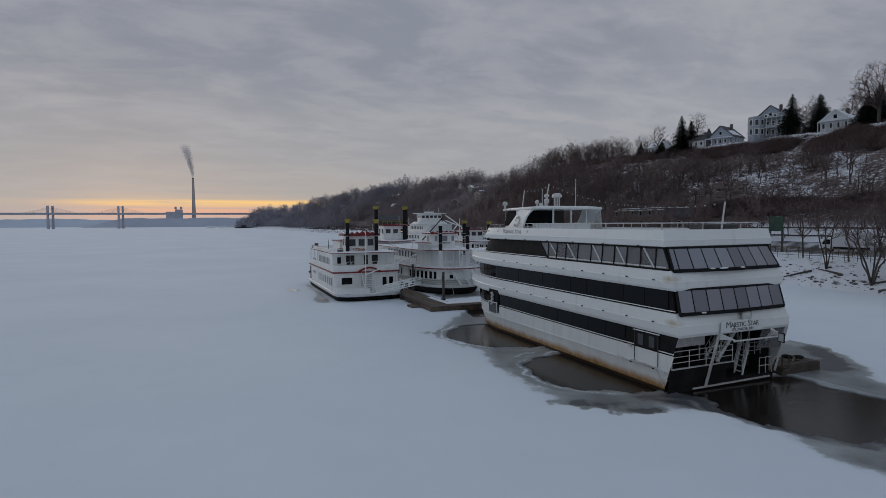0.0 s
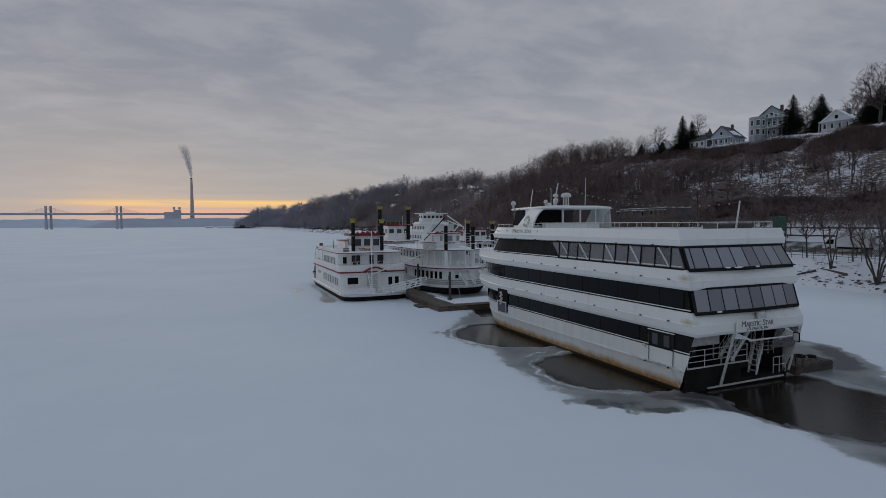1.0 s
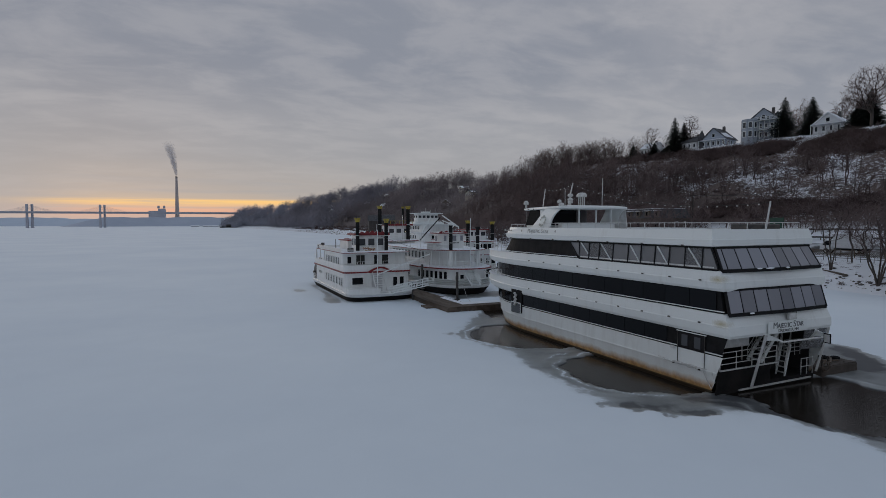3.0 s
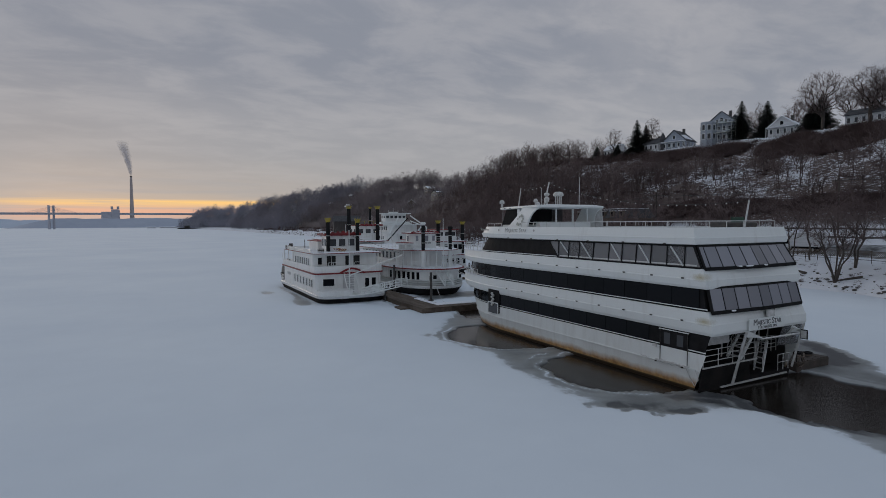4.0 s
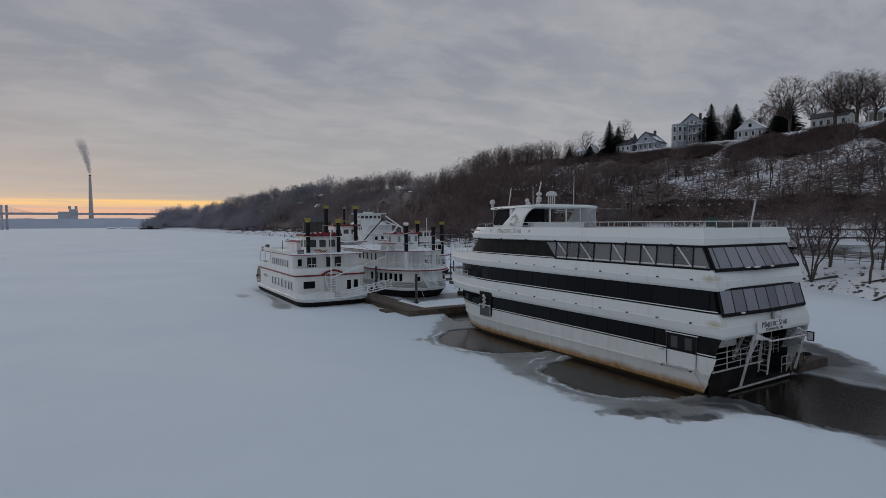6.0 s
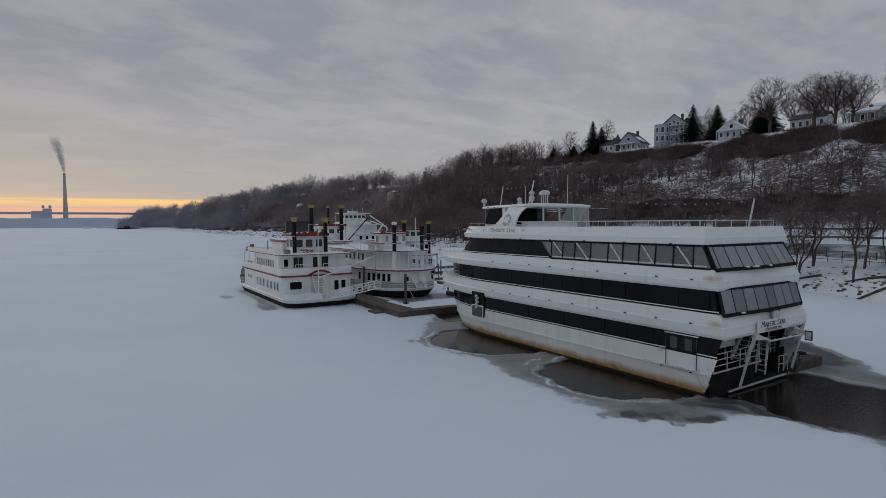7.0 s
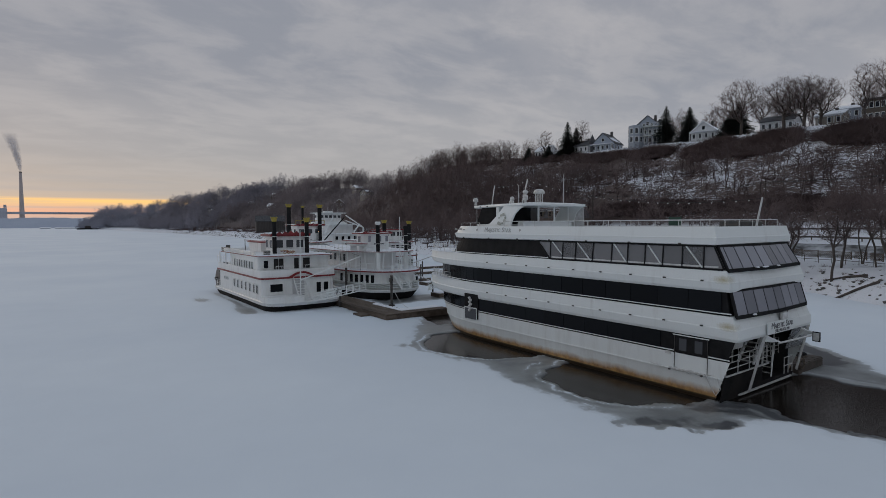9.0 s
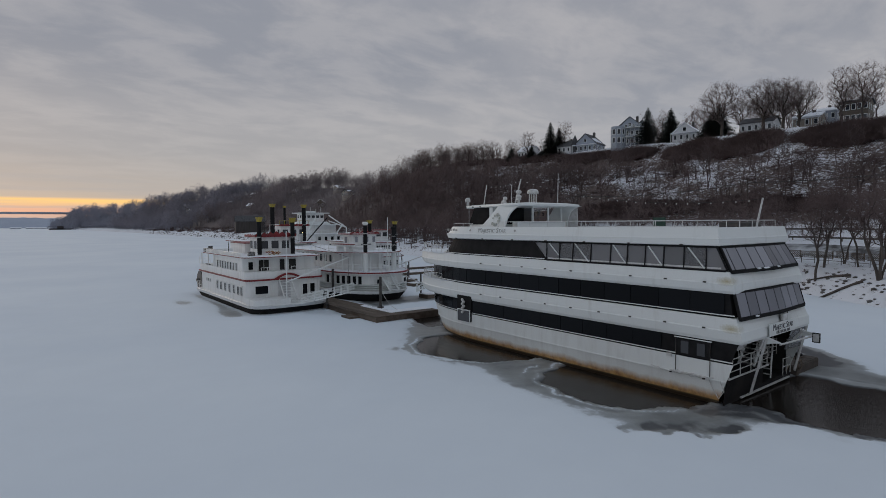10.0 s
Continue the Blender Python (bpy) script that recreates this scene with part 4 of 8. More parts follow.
# thick round brush below the houses, and a hedge of it along the foot
for y0, y1, t0, t1, count in ((44, 78, 0.08, 0.20, 260), (74, 112, 0.05, 0.20, 300), (107, 124, 0.76, 0.92, 240), (122, 150, 0.80, 0.93, 220), (83.5, 102.5, 0.66, 0.97, 440), (66.2, 84, 0.64, 0.97, 440), (40, 63.4, 0.68, 0.97, 440), (148, 205, 0.86, 1.02, 240), (200, 300, 0.90, 1.12, 330)):
    r = random.Random(int(y0))
    for _ in range(count):
        a, q = r.uniform(0, 6.28), r.random() ** 0.5
        y, t = (y0 + y1) / 2 + (y1 - y0) / 2 * q * math.cos(a), (t0 + t1) / 2 + (t1 - t0) / 2 * q * math.sin(a)
        x = float(foot_x(y)) * (1 - t) + float(crest_x(y)) * t
        bush.append([x, y, float(land(x, y)) - 0.1, r.uniform(2.4, 3.6), r.uniform(0, 6.28), r.randrange(4)])
scatter("bluff_brush", "dense brown brush hanging on the bluff", "brush", PAT_BUSH, bush, BRUSH)
flat = []
r = random.Random(31)
for _ in range(15):
    y = r.uniform(15, 110)
    x = float(shore_x(y)) + r.uniform(32, 48)
    flat.append([x, y, float(land(x, y)) - 0.1, r.uniform(8, 12.5), r.uniform(0, 6.28), r.randrange(9)])
for _ in range(190):
    y = r.uniform(72, 330)
    x = float(shore_x(y)) + r.uniform(4, 34)
    if not yard(x, y):
        flat.append([x, y, float(land(x, y)) - 0.1, r.uniform(7, 11.5), r.uniform(0, 6.28), r.randrange(9)])
for _ in range(110):
    y = r.uniform(96, 195)
    x = float(shore_x(y)) + r.uniform(2.5, 26)
    flat.append([x, y, float(land(x, y)) - 0.1, r.uniform(5.5, 10), r.uniform(0, 6.28), r.randrange(9)])
scatter("bank_woods", "slender bare trees along the snowy bank", "woods", PAT_NEAR, flat, TWIG)
flat = []
for _ in range(330):
    y = r.choice((r.uniform(60, 520), r.uniform(22, 66)))
    x = float(shore_x(y)) + r.uniform(1.0, 11)
    flat.append([x, y, float(land(x, y)) - 0.1, r.uniform(0.5, 1.5) * (1.0 if y > 75 else 0.5), r.uniform(0, 6.28), r.randrange(4)])
for _ in range(210):
    y = r.uniform(92, 200)
    x = float(shore_x(y)) + r.uniform(2.0, 24)
    flat.append([x, y, float(land(x, y)) - 0.1, r.uniform(0.9, 2.4), r.uniform(0, 6.28), r.randrange(4)])
for _ in range(420):
    y = r.uniform(280, 760)
    x = float(shore_x(y)) + 6 + 26 * r.random() ** 0.7
    if not yard(x, y) or r.random() < 0.15:
        flat.append([x, y, float(land(x, y)) - 0.1, r.uniform(1.5, 4.5), r.uniform(0, 6.28), r.randrange(4)])
scatter("bank_brush", "low bare brush on the snowy bank", "brush", PAT_BUSH, flat, BRUSH)

# rocks of the bank
PAT_ROCK = []
for i in range(4):
    bm = bmesh.new()
    bmesh.ops.create_icosphere(bm, subdivisions=1, radius=0.5)
    for w in bm.verts:
        w.co = Vector((w.co.x * 1.3, w.co.y, w.co.z * 0.7)) * (1 + 0.45 * noise.noise(w.co * 2.2 + Vector((i * 9, 0, 0))))
    bm.verts.index_update()
    PAT_ROCK.append((np.array([tuple(w.co) for w in bm.verts], np.float32), np.array([[w.index for w in f.verts] for f in bm.faces], np.int32)))
    bm.free()
rocks = []
for _ in range(900):
    y = r.choice((r.uniform(18, 75), r.uniform(75, 420), r.uniform(300, 700)))
    x = float(shore_x(y)) + abs(r.gauss(0, 2.6))
    rocks.append([x, y, float(land(x, y)) + 0.0, (0.15 + 0.5 * r.random() ** 2.2) * (1.0 if y < 200 else 1.9), r.uniform(0, 6.28), r.randrange(4)])
scatter("bank_rocks", "dark rocks along the snowy water's edge", "rocks", PAT_ROCK, rocks, STONE)

# snow heaped along the rim of the bluff
rim_snow = []
for _ in range(260):
    y = r.uniform(36, 200)
    x = float(crest_x(y)) + r.uniform(-1.6, 1.2)
    rim_snow.append([x, y, float(land(x, y)) + 0.02, r.uniform(0.2, 0.6), r.uniform(0, 6.28), r.randrange(4)])
scatter("rim_snow", "snow heaped along the rim of the bluff", "snow", PAT_ROCK, rim_snow, SNOW_WHITE)

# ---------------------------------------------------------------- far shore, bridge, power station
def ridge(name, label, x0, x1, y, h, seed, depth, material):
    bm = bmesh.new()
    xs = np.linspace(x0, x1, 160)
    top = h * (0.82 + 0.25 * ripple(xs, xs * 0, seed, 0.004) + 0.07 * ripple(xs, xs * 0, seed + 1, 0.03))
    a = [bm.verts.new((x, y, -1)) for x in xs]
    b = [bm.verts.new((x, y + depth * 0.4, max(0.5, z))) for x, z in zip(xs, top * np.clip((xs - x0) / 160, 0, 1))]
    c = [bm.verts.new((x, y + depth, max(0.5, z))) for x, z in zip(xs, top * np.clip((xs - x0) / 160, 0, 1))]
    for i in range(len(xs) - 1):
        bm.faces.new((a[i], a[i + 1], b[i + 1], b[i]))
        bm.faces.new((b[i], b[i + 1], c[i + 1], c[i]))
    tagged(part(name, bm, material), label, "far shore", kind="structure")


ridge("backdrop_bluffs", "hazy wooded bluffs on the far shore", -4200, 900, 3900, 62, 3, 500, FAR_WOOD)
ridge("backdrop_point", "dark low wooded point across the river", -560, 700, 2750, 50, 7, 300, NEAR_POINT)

bridge = thing("bridge", (-447, 1900, 0), "long grey concrete bridge with twin towers over the frozen river", "bridge")
bm = bmesh.new()
slab(bm, [(-2600, 1890), (110, 1890), (110, 1916), (-2600, 1916)], 41.5, 46)
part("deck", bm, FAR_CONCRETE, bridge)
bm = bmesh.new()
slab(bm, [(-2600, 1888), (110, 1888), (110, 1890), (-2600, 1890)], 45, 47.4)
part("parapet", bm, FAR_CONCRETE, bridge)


def tower():
    b = bmesh.new()
    loft(b, [(-1, [(-3, -5), (3, -5), (3, 5), (-3, 5)]), (40, [(-2.2, -4), (2.2, -4), (2.2, 4), (-2.2, 4)]), (68, [(-2.5, -4), (2.5, -4), (2.5, 4), (-2.5, 4)])])
    return mesh_of("tower", b, FAR_CONCRETE)


for px in (-1159, -981, -803, -625, -447, -269):
    for off in (-5.0, 5.0):
        part("tower", once("tower", tower), None, bridge, m=Matrix.Translation((px + off, 1903 + off, 0)))
    bm = bmesh.new()
    for j in range(6):
        for sg in (-1, 1):
            beam(bm, (px, 1903, 65 - j * 2.2), (px + sg * (66 - j * 9), 1903, 46), 0.25, n=4)
    part("cables", bm, FAR_CONCRETE, bridge)
stack = thing("power_station_chimney", (-116.5, 3300, 0), "very tall slender concrete power station chimney", "chimney")
bm = bmesh.new()
beam(bm, (-116.5, 3300, -2), (-116.5, 3300, 266), 12.0, 5.2, 24)
part("shaft", bm, CHIMNEY_CONCRETE, stack, smooth=True)
bm = bmesh.new()
beam(bm, (-116.5, 3300, 262), (-116.5, 3300, 267), 5.6, 5.6, 24)
part("rim", bm, DARK_METAL, stack)
plant = thing("power_station", (-230, 3270, 40), "hazy grey block of the power station", "power station")
for nm, a in (("boiler_house", (-206, -172, 92)), ("turbine_hall", (-250, -206, 80))):
    bm = bmesh.new()
    box(bm, a[0], a[1], 3240, 3310, -1, a[2], 1.5)
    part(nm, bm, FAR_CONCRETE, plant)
for px in (-205, -178):
    bm = bmesh.new()
    beam(bm, (px, 3275, 94), (px, 3275, 108), 6.0, 5.6, 14)
    part("flue", bm, FAR_CONCRETE, plant)

# low white sheds of a marina and a dark work barge, far up the river
def marina_shed(x, y, w):
    k = thing("marina_shed", (x, y, 0), "low white shed on the far snowy shore", "shed", "marina sheds")
    bm = bmesh.new()
    box(bm, x - w / 2, x + w / 2, y, y + 9, -0.5, 2.8)
    part("wall", bm, FAR_CONCRETE, k)
    bm = bmesh.new()
    plate(bm, [(x - w / 2 - 1, y - 1, 2.8), (x + w / 2 + 1, y - 1, 2.8), (x + w / 2 + 1, y + 5, 4.6), (x - w / 2 - 1, y + 5, 4.6)], 0.4)
    part("roof", bm, SNOW_WHITE, k)


for i, (x, w) in enumerate(((-20, 26), (14, 18), (40, 30), (68, 14))):
    marina_shed(x, 2080 + 14 * (i % 2), w)
barge = thing("work_barge", (72, 1560, 0), "low dark barge frozen in by the far point", "barge")
bm = bmesh.new()
box(bm, 44, 96, 1552, 1568, -0.5, 3.0, 0.3)
part("hull", bm, BLACK_HULL, barge)
bm = bmesh.new()
box(bm, 60, 72, 1555, 1565, 3.0, 8.5, 0.3)
part("deckhouse", bm, OLD_BOARDS, barge)

# smoke: a widening column that bends with the wind
bm = bmesh.new()
rows = []
for i in range(26):
    u = i / 25
    hw = 4 + 32 * u ** 0.8
    xa = -116.5 - 38 * u ** 1.3
    rows.append((266 + 185 * u, [(xa + hw * math.cos(a), 3300 + hw * math.sin(a)) for a in np.linspace(0, 2 * math.pi, 16, endpoint=False)]))
loft(bm, rows, bottom=False, top=False)
tagged(part("smoke_plume", bm, SMOKE, smooth=True), "thin grey smoke drifting from the tall chimney", "smoke", kind="stuff")

# ---------------------------------------------------------------- the large white excursion boat
XC = 28.4


def ledge_ring(bm, z0, z1, outer, inner, gaps):
    """A narrow ledge round a boat's side."""
    return loft(bm, [(z0, outer), (z1, outer), (z1, inner), (z0, inner), (z0, outer)], bottom=False, top=False, gaps=gaps)


def big_boat():
    b = thing("excursion_boat", (XC, 36, 0), "large white three-deck excursion boat with black window bands, frozen in", "boat")

    def hull_plan(hw, ys, tip, n=2.0, v=0.0, yk=43.0):
        return plan(XC, hw, ys, yk, tip, n, v)

    last = len(hull_plan(4, 23, 50)) - 1
    stern = (0, last)
    # hull, open at the stern above the transom
    bm = bmesh.new()
    loft(bm, [(-0.7, hull_plan(4.0, 23.7, 49.5)), (0.05, hull_plan(4.32, 23.36, 51.0))], top=False)
    loft(bm, [(0.05, hull_plan(4.32, 23.36, 51.0)), (1.2, hull_plan(4.42, 22.92, 51.9)), (2.16, hull_plan(4.40, 22.58, 52.5))], bottom=False, top=False, gaps=stern)
    part("hull", bm, HULL_WHITE, b, "white hull stained rusty orange at the waterline")
    bm = bmesh.new()
    ledge_ring(bm, 1.16, 1.23, hull_plan(4.47, 22.93, 51.95), hull_plan(4.36, 23.0, 51.8), stern)
    part("rubbing_strake", bm, WHITE, b)
    # black bands with their panes
    bm = bmesh.new()
    loft(bm, [(2.16, hull_plan(4.33, 22.75, 52.3)), (3.30, hull_plan(4.33, 22.35, 52.9))], gaps=stern, bottom=False, top=False)
    part("lower_band", bm, BLACK, b, "black window band")
    bm = bmesh.new()
    loft(bm, [(4.58, hull_plan(4.30, 22.7, 52.7)), (5.90, hull_plan(4.30, 22.9, 52.9))], bottom=False, top=False)
    part("middle_band", bm, BLACK, b, "black window band")
    bm = bmesh.new()
    loft(bm, [(6.98, hull_plan(4.26, 23.15, 49.4, 3.0)), (8.34, hull_plan(4.14, 23.75, 47.9, 3.0))], bottom=False, top=False, gaps=(0, 1, 2, 3, 4, last, last - 1, last - 2, last - 3, last - 4))
    part("upper_band", bm, BLACK, b, "black forward window band with a raked front")

    for side in (-1, 1):
        m2 = bmesh.new()
        x0, x1 = XC + side * 4.275, XC + side * 4.155
        plate(m2, [(x0, 35.25, 7.0), (x0, 36.8, 7.0), (x1, 36.8, 8.33), (x1, 36.5, 8.33)], 0.03 * -side)
        part("slanted_panel", m2, BLACK, b)

    def band_pane(w, h):
        m2 = bmesh.new()
        box(m2, -w / 2, w / 2, -0.02, 0.02, -h / 2, h / 2)
        return mesh_of("pane", m2, DARK_GLASS)
    for z, h, ends in ((2.76, 0.98, (22.9, 43.3)), (5.24, 1.16, (23.1, 43.0))):
        for side in (-1, 1):
            y, i = ends[0], 0
            while y < ends[1] - 0.5:
                w = 1.86
                # the boarding doors take two bays of the lower band
                if not (z < 3 and side < 0 and 23.6 < y + w / 2 < 25.9):
                    part("pane", once(("band", w, h), lambda w=w, h=h: band_pane(w - 0.035, h)), None, b, m=facing(XC + side * 4.355, y + w / 2, z, 90 * side))
                y += w
                i += 1
    # panes round the bow
    for z, h, hw, tip in ((2.80, 0.98, 4.34, 52.65), (5.24, 1.14, 4.31, 52.8)):
        loop = hull_plan(hw + 0.012, 22.9, tip)
        pts = [p for p in loop if p[1] >= 43.0]
        for p, q in zip(pts, pts[1:]):
            c, L = ((p[0] + q[0]) / 2, (p[1] + q[1]) / 2), math.dist(p, q)
            if L > 0.3 and not (z < 3 and p[0] < XC and 43.4 < c[1] < 45.2):
                a = math.degrees(math.atan2(q[1] - p[1], q[0] - p[0]))
                m2 = bmesh.new()
                box(m2, -L / 2 + 0.02, L / 2 - 0.02, -0.02, 0.02, -h / 2, h / 2)
                part("pane", m2, DARK_GLASS, b, m=facing(c[0], c[1], z, a))
    # the thin white sills under each band
    for z, hw, ys, tip, n in ((2.24, 4.40, 22.6, 52.6, 2.0), (4.70, 4.39, 22.55, 53.1, 2.0), (7.07, 4.34, 23.0, 49.6, 3.0)):
        bm = bmesh.new()
        ledge_ring(bm, z, z + 0.05, hull_plan(hw, ys, tip, n), hull_plan(hw - 0.22, ys + 0.2, tip - 0.3, n), stern)
        part("sill", bm, WHITE, b)
    # white belts between the bands; they run on as bow decks
    bm = bmesh.new()
    loft(bm, [(3.28, hull_plan(4.36, 22.20, 54.3)), (3.44, hull_plan(4.44, 22.14, 54.7)), (3.90, hull_plan(4.50, 22.20, 55.0)), (3.96, hull_plan(4.46, 22.24, 54.9)), (4.60, hull_plan(4.42, 22.50, 54.9))])
    part("lower_belt", bm, BELT_WHITE, b, "white belt with dirt runs")
    bm = bmesh.new()
    loft(bm, [(5.86, hull_plan(4.36, 22.66, 54.4)), (6.00, hull_plan(4.44, 22.62, 54.7)), (6.36, hull_plan(4.50, 22.62, 55.0)), (6.42, hull_plan(4.46, 22.66, 54.9)), (7.00, hull_plan(4.42, 22.86, 54.9))])
    part("upper_belt", bm, BELT_WHITE, b, "white belt with dirt runs")
    # roof edge with a hollow sun deck behind it
    bm = bmesh.new()
    loft(bm, [(8.30, hull_plan(4.20, 23.62, 48.2, 3.2, 0.12)), (8.36, hull_plan(4.40, 23.42, 48.6, 3.2, 0.14)), (8.72, hull_plan(4.44, 23.40, 48.8, 3.2, 0.14)), (8.76, hull_plan(4.40, 23.44, 48.5, 3.2, 0.14)),
              (9.32, hull_plan(4.30, 23.58, 47.9, 3.2, 0.12)), (9.32, hull_plan(4.20, 23.68, 47.8, 3.2, 0.12)), (8.80, hull_plan(4.20, 23.68, 47.8, 3.2, 0.12))])
    part("roof_edge", bm, WHITE, b, "tall white roof edge round the sun deck")
    bm = bmesh.new()
    slab(bm, [(XC - 4.15, 23.8), (XC + 4.15, 23.8), (XC + 4.15, 45), (XC - 4.15, 45)], 8.81, 8.84)
    part("sun_deck", bm, SNOW_WHITE, b, "snow lying on the sun deck")
    # small fittings under each belt's edge: fairlead lamps
    def lug():
        m2 = bmesh.new()
        box(m2, -0.085, 0.085, -0.06, 0.0, -0.04, 0.04, 0.012)
        return mesh_of("deck_light", m2, DARK_METAL)
    for z, x in ((3.92, 4.50), (6.38, 4.50)):
        for y in np.arange(24.1, 47, 2.25):
            part("deck_light", once("lug", lug), None, b, m=facing(XC - x + (0 if y < 43 else 0.12 * (y - 43)), y, z + 0.03, -90))
    for y in np.arange(25.5, 46, 3.3):
        part("deck_light", once("lug", lug), None, b, m=facing(XC - 4.40, y, 8.36, -90))
    # ---- upper saloon windows, port and starboard, aft part
    bm = bmesh.new()
    slab(bm, [(XC - 4.1, 23.4), (XC + 4.1, 23.4), (XC + 4.1, 36.2), (XC - 4.1, 36.2)], 7.0, 7.02)
    part("saloon_floor", bm, INTERIOR, b)
    bm = bmesh.new()
    slab(bm, [(XC - 4.0, 23.8), (XC + 4.0, 23.8), (XC + 4.0, 36.2), (XC - 4.0, 36.2)], 8.24, 8.29)
    part("saloon_ceiling", bm, INTERIOR, b)
    bm = bmesh.new()
    box(bm, XC - 4.0, XC + 4.0, 36.3, 36.4, 7.0, 8.3)
    box(bm, XC - 0.05, XC + 0.05, 24.5, 36.3, 7.0, 8.25)
    part("saloon_wall", bm, INTERIOR, b)
    for side in (-1, 1):
        xb, xt = XC + side * 4.40, XC + side * 4.27
        frame_bm = bmesh.new()
        bar(frame_bm, (xb, 23.05, 7.03), (xb, 35.3, 7.03), 0.08, 0.10)
        bar(frame_bm, (xt, 23.5, 8.27), (xt, 36.55, 8.27), 0.08, 0.10)
        fr = part("window_frame", frame_bm, BLACK, b)
        low = (22.96, 24.10, 25.35, 26.56, 27.73, 28.93, 30.12, 31.60, 33.05, 34.18, 35.32)
        high = (23.6, 24.15, 25.40, 26.58, 27.75, 28.97, 30.14, 31.62, 33.06, 34.22, 35.40)
        for i in range(len(low)):
            m2 = bmesh.new()
            bar(m2, (xb, low[i], 7.03), (xt, high[i], 8.27), 0.06, 0.075)
            part("mullion", m2, BLACK, fr)
            ya, yb = (low[i + 1], high[i + 1]) if i + 1 < len(low) else (35.40, 36.6)
            m2 = bmesh.new()
            ix = -side * 0.02
            plate(m2, [(xb + ix, low[i], 7.05), (xb + ix, ya, 7.05), (xt + ix, yb, 8.25), (xt + ix, high[i], 8.25)], 0.012)
            part("pane", m2, CLEAR_GLASS, fr)
        m2 = bmesh.new()
        bar(m2, (xb, 35.34, 7.03), (xt, 36.65, 8.27), 0.06, 0.10)
        part("mullion", m2, BLACK, fr)
        # white diagonal braces inside the panes, and a pale sill rail behind them
        for y1, y0, z0 in ((35.18, 34.24, 7.40), (32.92, 31.74, 7.09), (29.97, 29.01, 7.14), (27.56, 26.63, 7.14), (25.15, 24.16, 7.10)):
            m2 = bmesh.new()
            bar(m2, (XC + side * (4.40 - 0.105 * (z0 - 7.03)), y0, z0), (XC + side * 4.29, y1, 8.22), 0.12, 0.04)
            part("brace", m2, WHITE, b)
        m2 = bmesh.new()
        bar(m2, (XC + side * 4.36, 23.3, 7.16), (XC + side * 4.36, 35.2, 7.16), 0.04, 0.09)
        part("sill_rail", m2, METAL, b)
    # ---- raked stern windows of both upper decks
    def stern_row(z0, y0, z1, y1, hw0, hw1, n, v, glass, edge=0.0):
        def at(u, t, dy=0.0):
            """u across -1..1, t up 0..1"""
            hw = hw0 + (hw1 - hw0) * t
            return Vector((XC + u * hw, y0 + (y1 - y0) * t - v * (1 - abs(u)) + dy, z0 + (z1 - z0) * t))
        m2 = bmesh.new()
        for u0, u1 in ((-1, 0), (0, 1)):
            for t in (0.0, 1.0):
                bar(m2, at(u0, t), at(u1, t), 0.12, 0.17 if t == 0 else 0.12)
            plate(m2, [at(u0, 0, 0.05), at(u1, 0, 0.05), at(u1, 1, 0.05), at(u0, 1, 0.05)], 0.03)
        for u in (-1, 1):
            bar(m2, at(u, 0), at(u, 1), 0.12, 0.12)
        fr = part("stern_window_frame", m2, BLACK, b, "black raked stern window frame")
        spans = [(-1 + edge + (2 - edge) * i / n, -1 + edge + (2 - edge) * (i + 1) / n) for i in range(n)]
        if edge:
            spans.append((-1.0, -1 + edge))
        for u0, u1 in spans:
            m2 = bmesh.new()
            g = 0.045 / hw0
            plate(m2, [at(u0 + g, 0.08, -0.02), at(u1 - g, 0.08, -0.02), at(u1 - g, 0.95, -0.02), at(u0 + g, 0.95, -0.02)], 0.02)
            part("pane", m2, glass, fr, "tinted grey pane")
        return fr
    stern_row(4.56, 22.36, 5.92, 22.74, 4.22, 4.16, 8, 0.22, GREY_GLASS)
    stern_row(6.98, 22.82, 8.26, 23.52, 4.30, 4.10, 8, 0.30, GREY_GLASS, 0.10)

    # ---- name board and names
    bm = bmesh.new()
    box(bm, 26.95, 30.35, 22.02, 22.08, 3.36, 4.04, 0.01)
    board = part("name_board", bm, WHITE, b, "white name board with dark letters")
    lettering("MAJESTIC STAR", 0.51, DARK_INK, board, on_stern(28.65, 22.012, 3.80), spread=0.95, caps=0.76)
    lettering("STILLWATER, MN", 0.23, DARK_INK, board, on_stern(28.65, 22.012, 3.49))
    bm = bmesh.new()
    box(bm, XC + 0.35, XC + 1.0, 22.05, 22.2, 4.05, 4.42, 0.02)
    part("vent_box", bm, METAL, b)
    bm = bmesh.new()
    beam(bm, (XC + 1.02, 22.1, 4.0), (XC + 1.02, 22.1, 4.5), 0.03, n=6)
    part("bracket", bm, DARK_METAL, b)
    lettering("MAJESTIC STAR", 0.53, PALE_INK, b, on_port(XC - 4.364, 41.0, 9.03) @ pose(0, 0, 0, -10.2, 0, 0), spread=1.05, caps=0.78)
    for y in (38.45, 43.55):
        bm = bmesh.new()
        bmesh.ops.create_cone(bm, cap_ends=True, segments=4, radius1=0.12, radius2=0.12, depth=0.012, matrix=Matrix.Translation((XC - 4.36, y, 9.03)) @ pose(0, 0, 0, 0, 100, 0))
        part("ornament", bm, PALE_INK, b)

    # small unreadable emblem near the bow
    for k in range(4):
        bm = bmesh.new()
        box(bm, XC - 4.40, XC - 4.372, 45.2 + 0.36 * k, 45.45 + 0.36 * k, 8.98, 9.10 + 0.06 * (k % 2))
        part("emblem_bar", bm, PALE_INK, b)
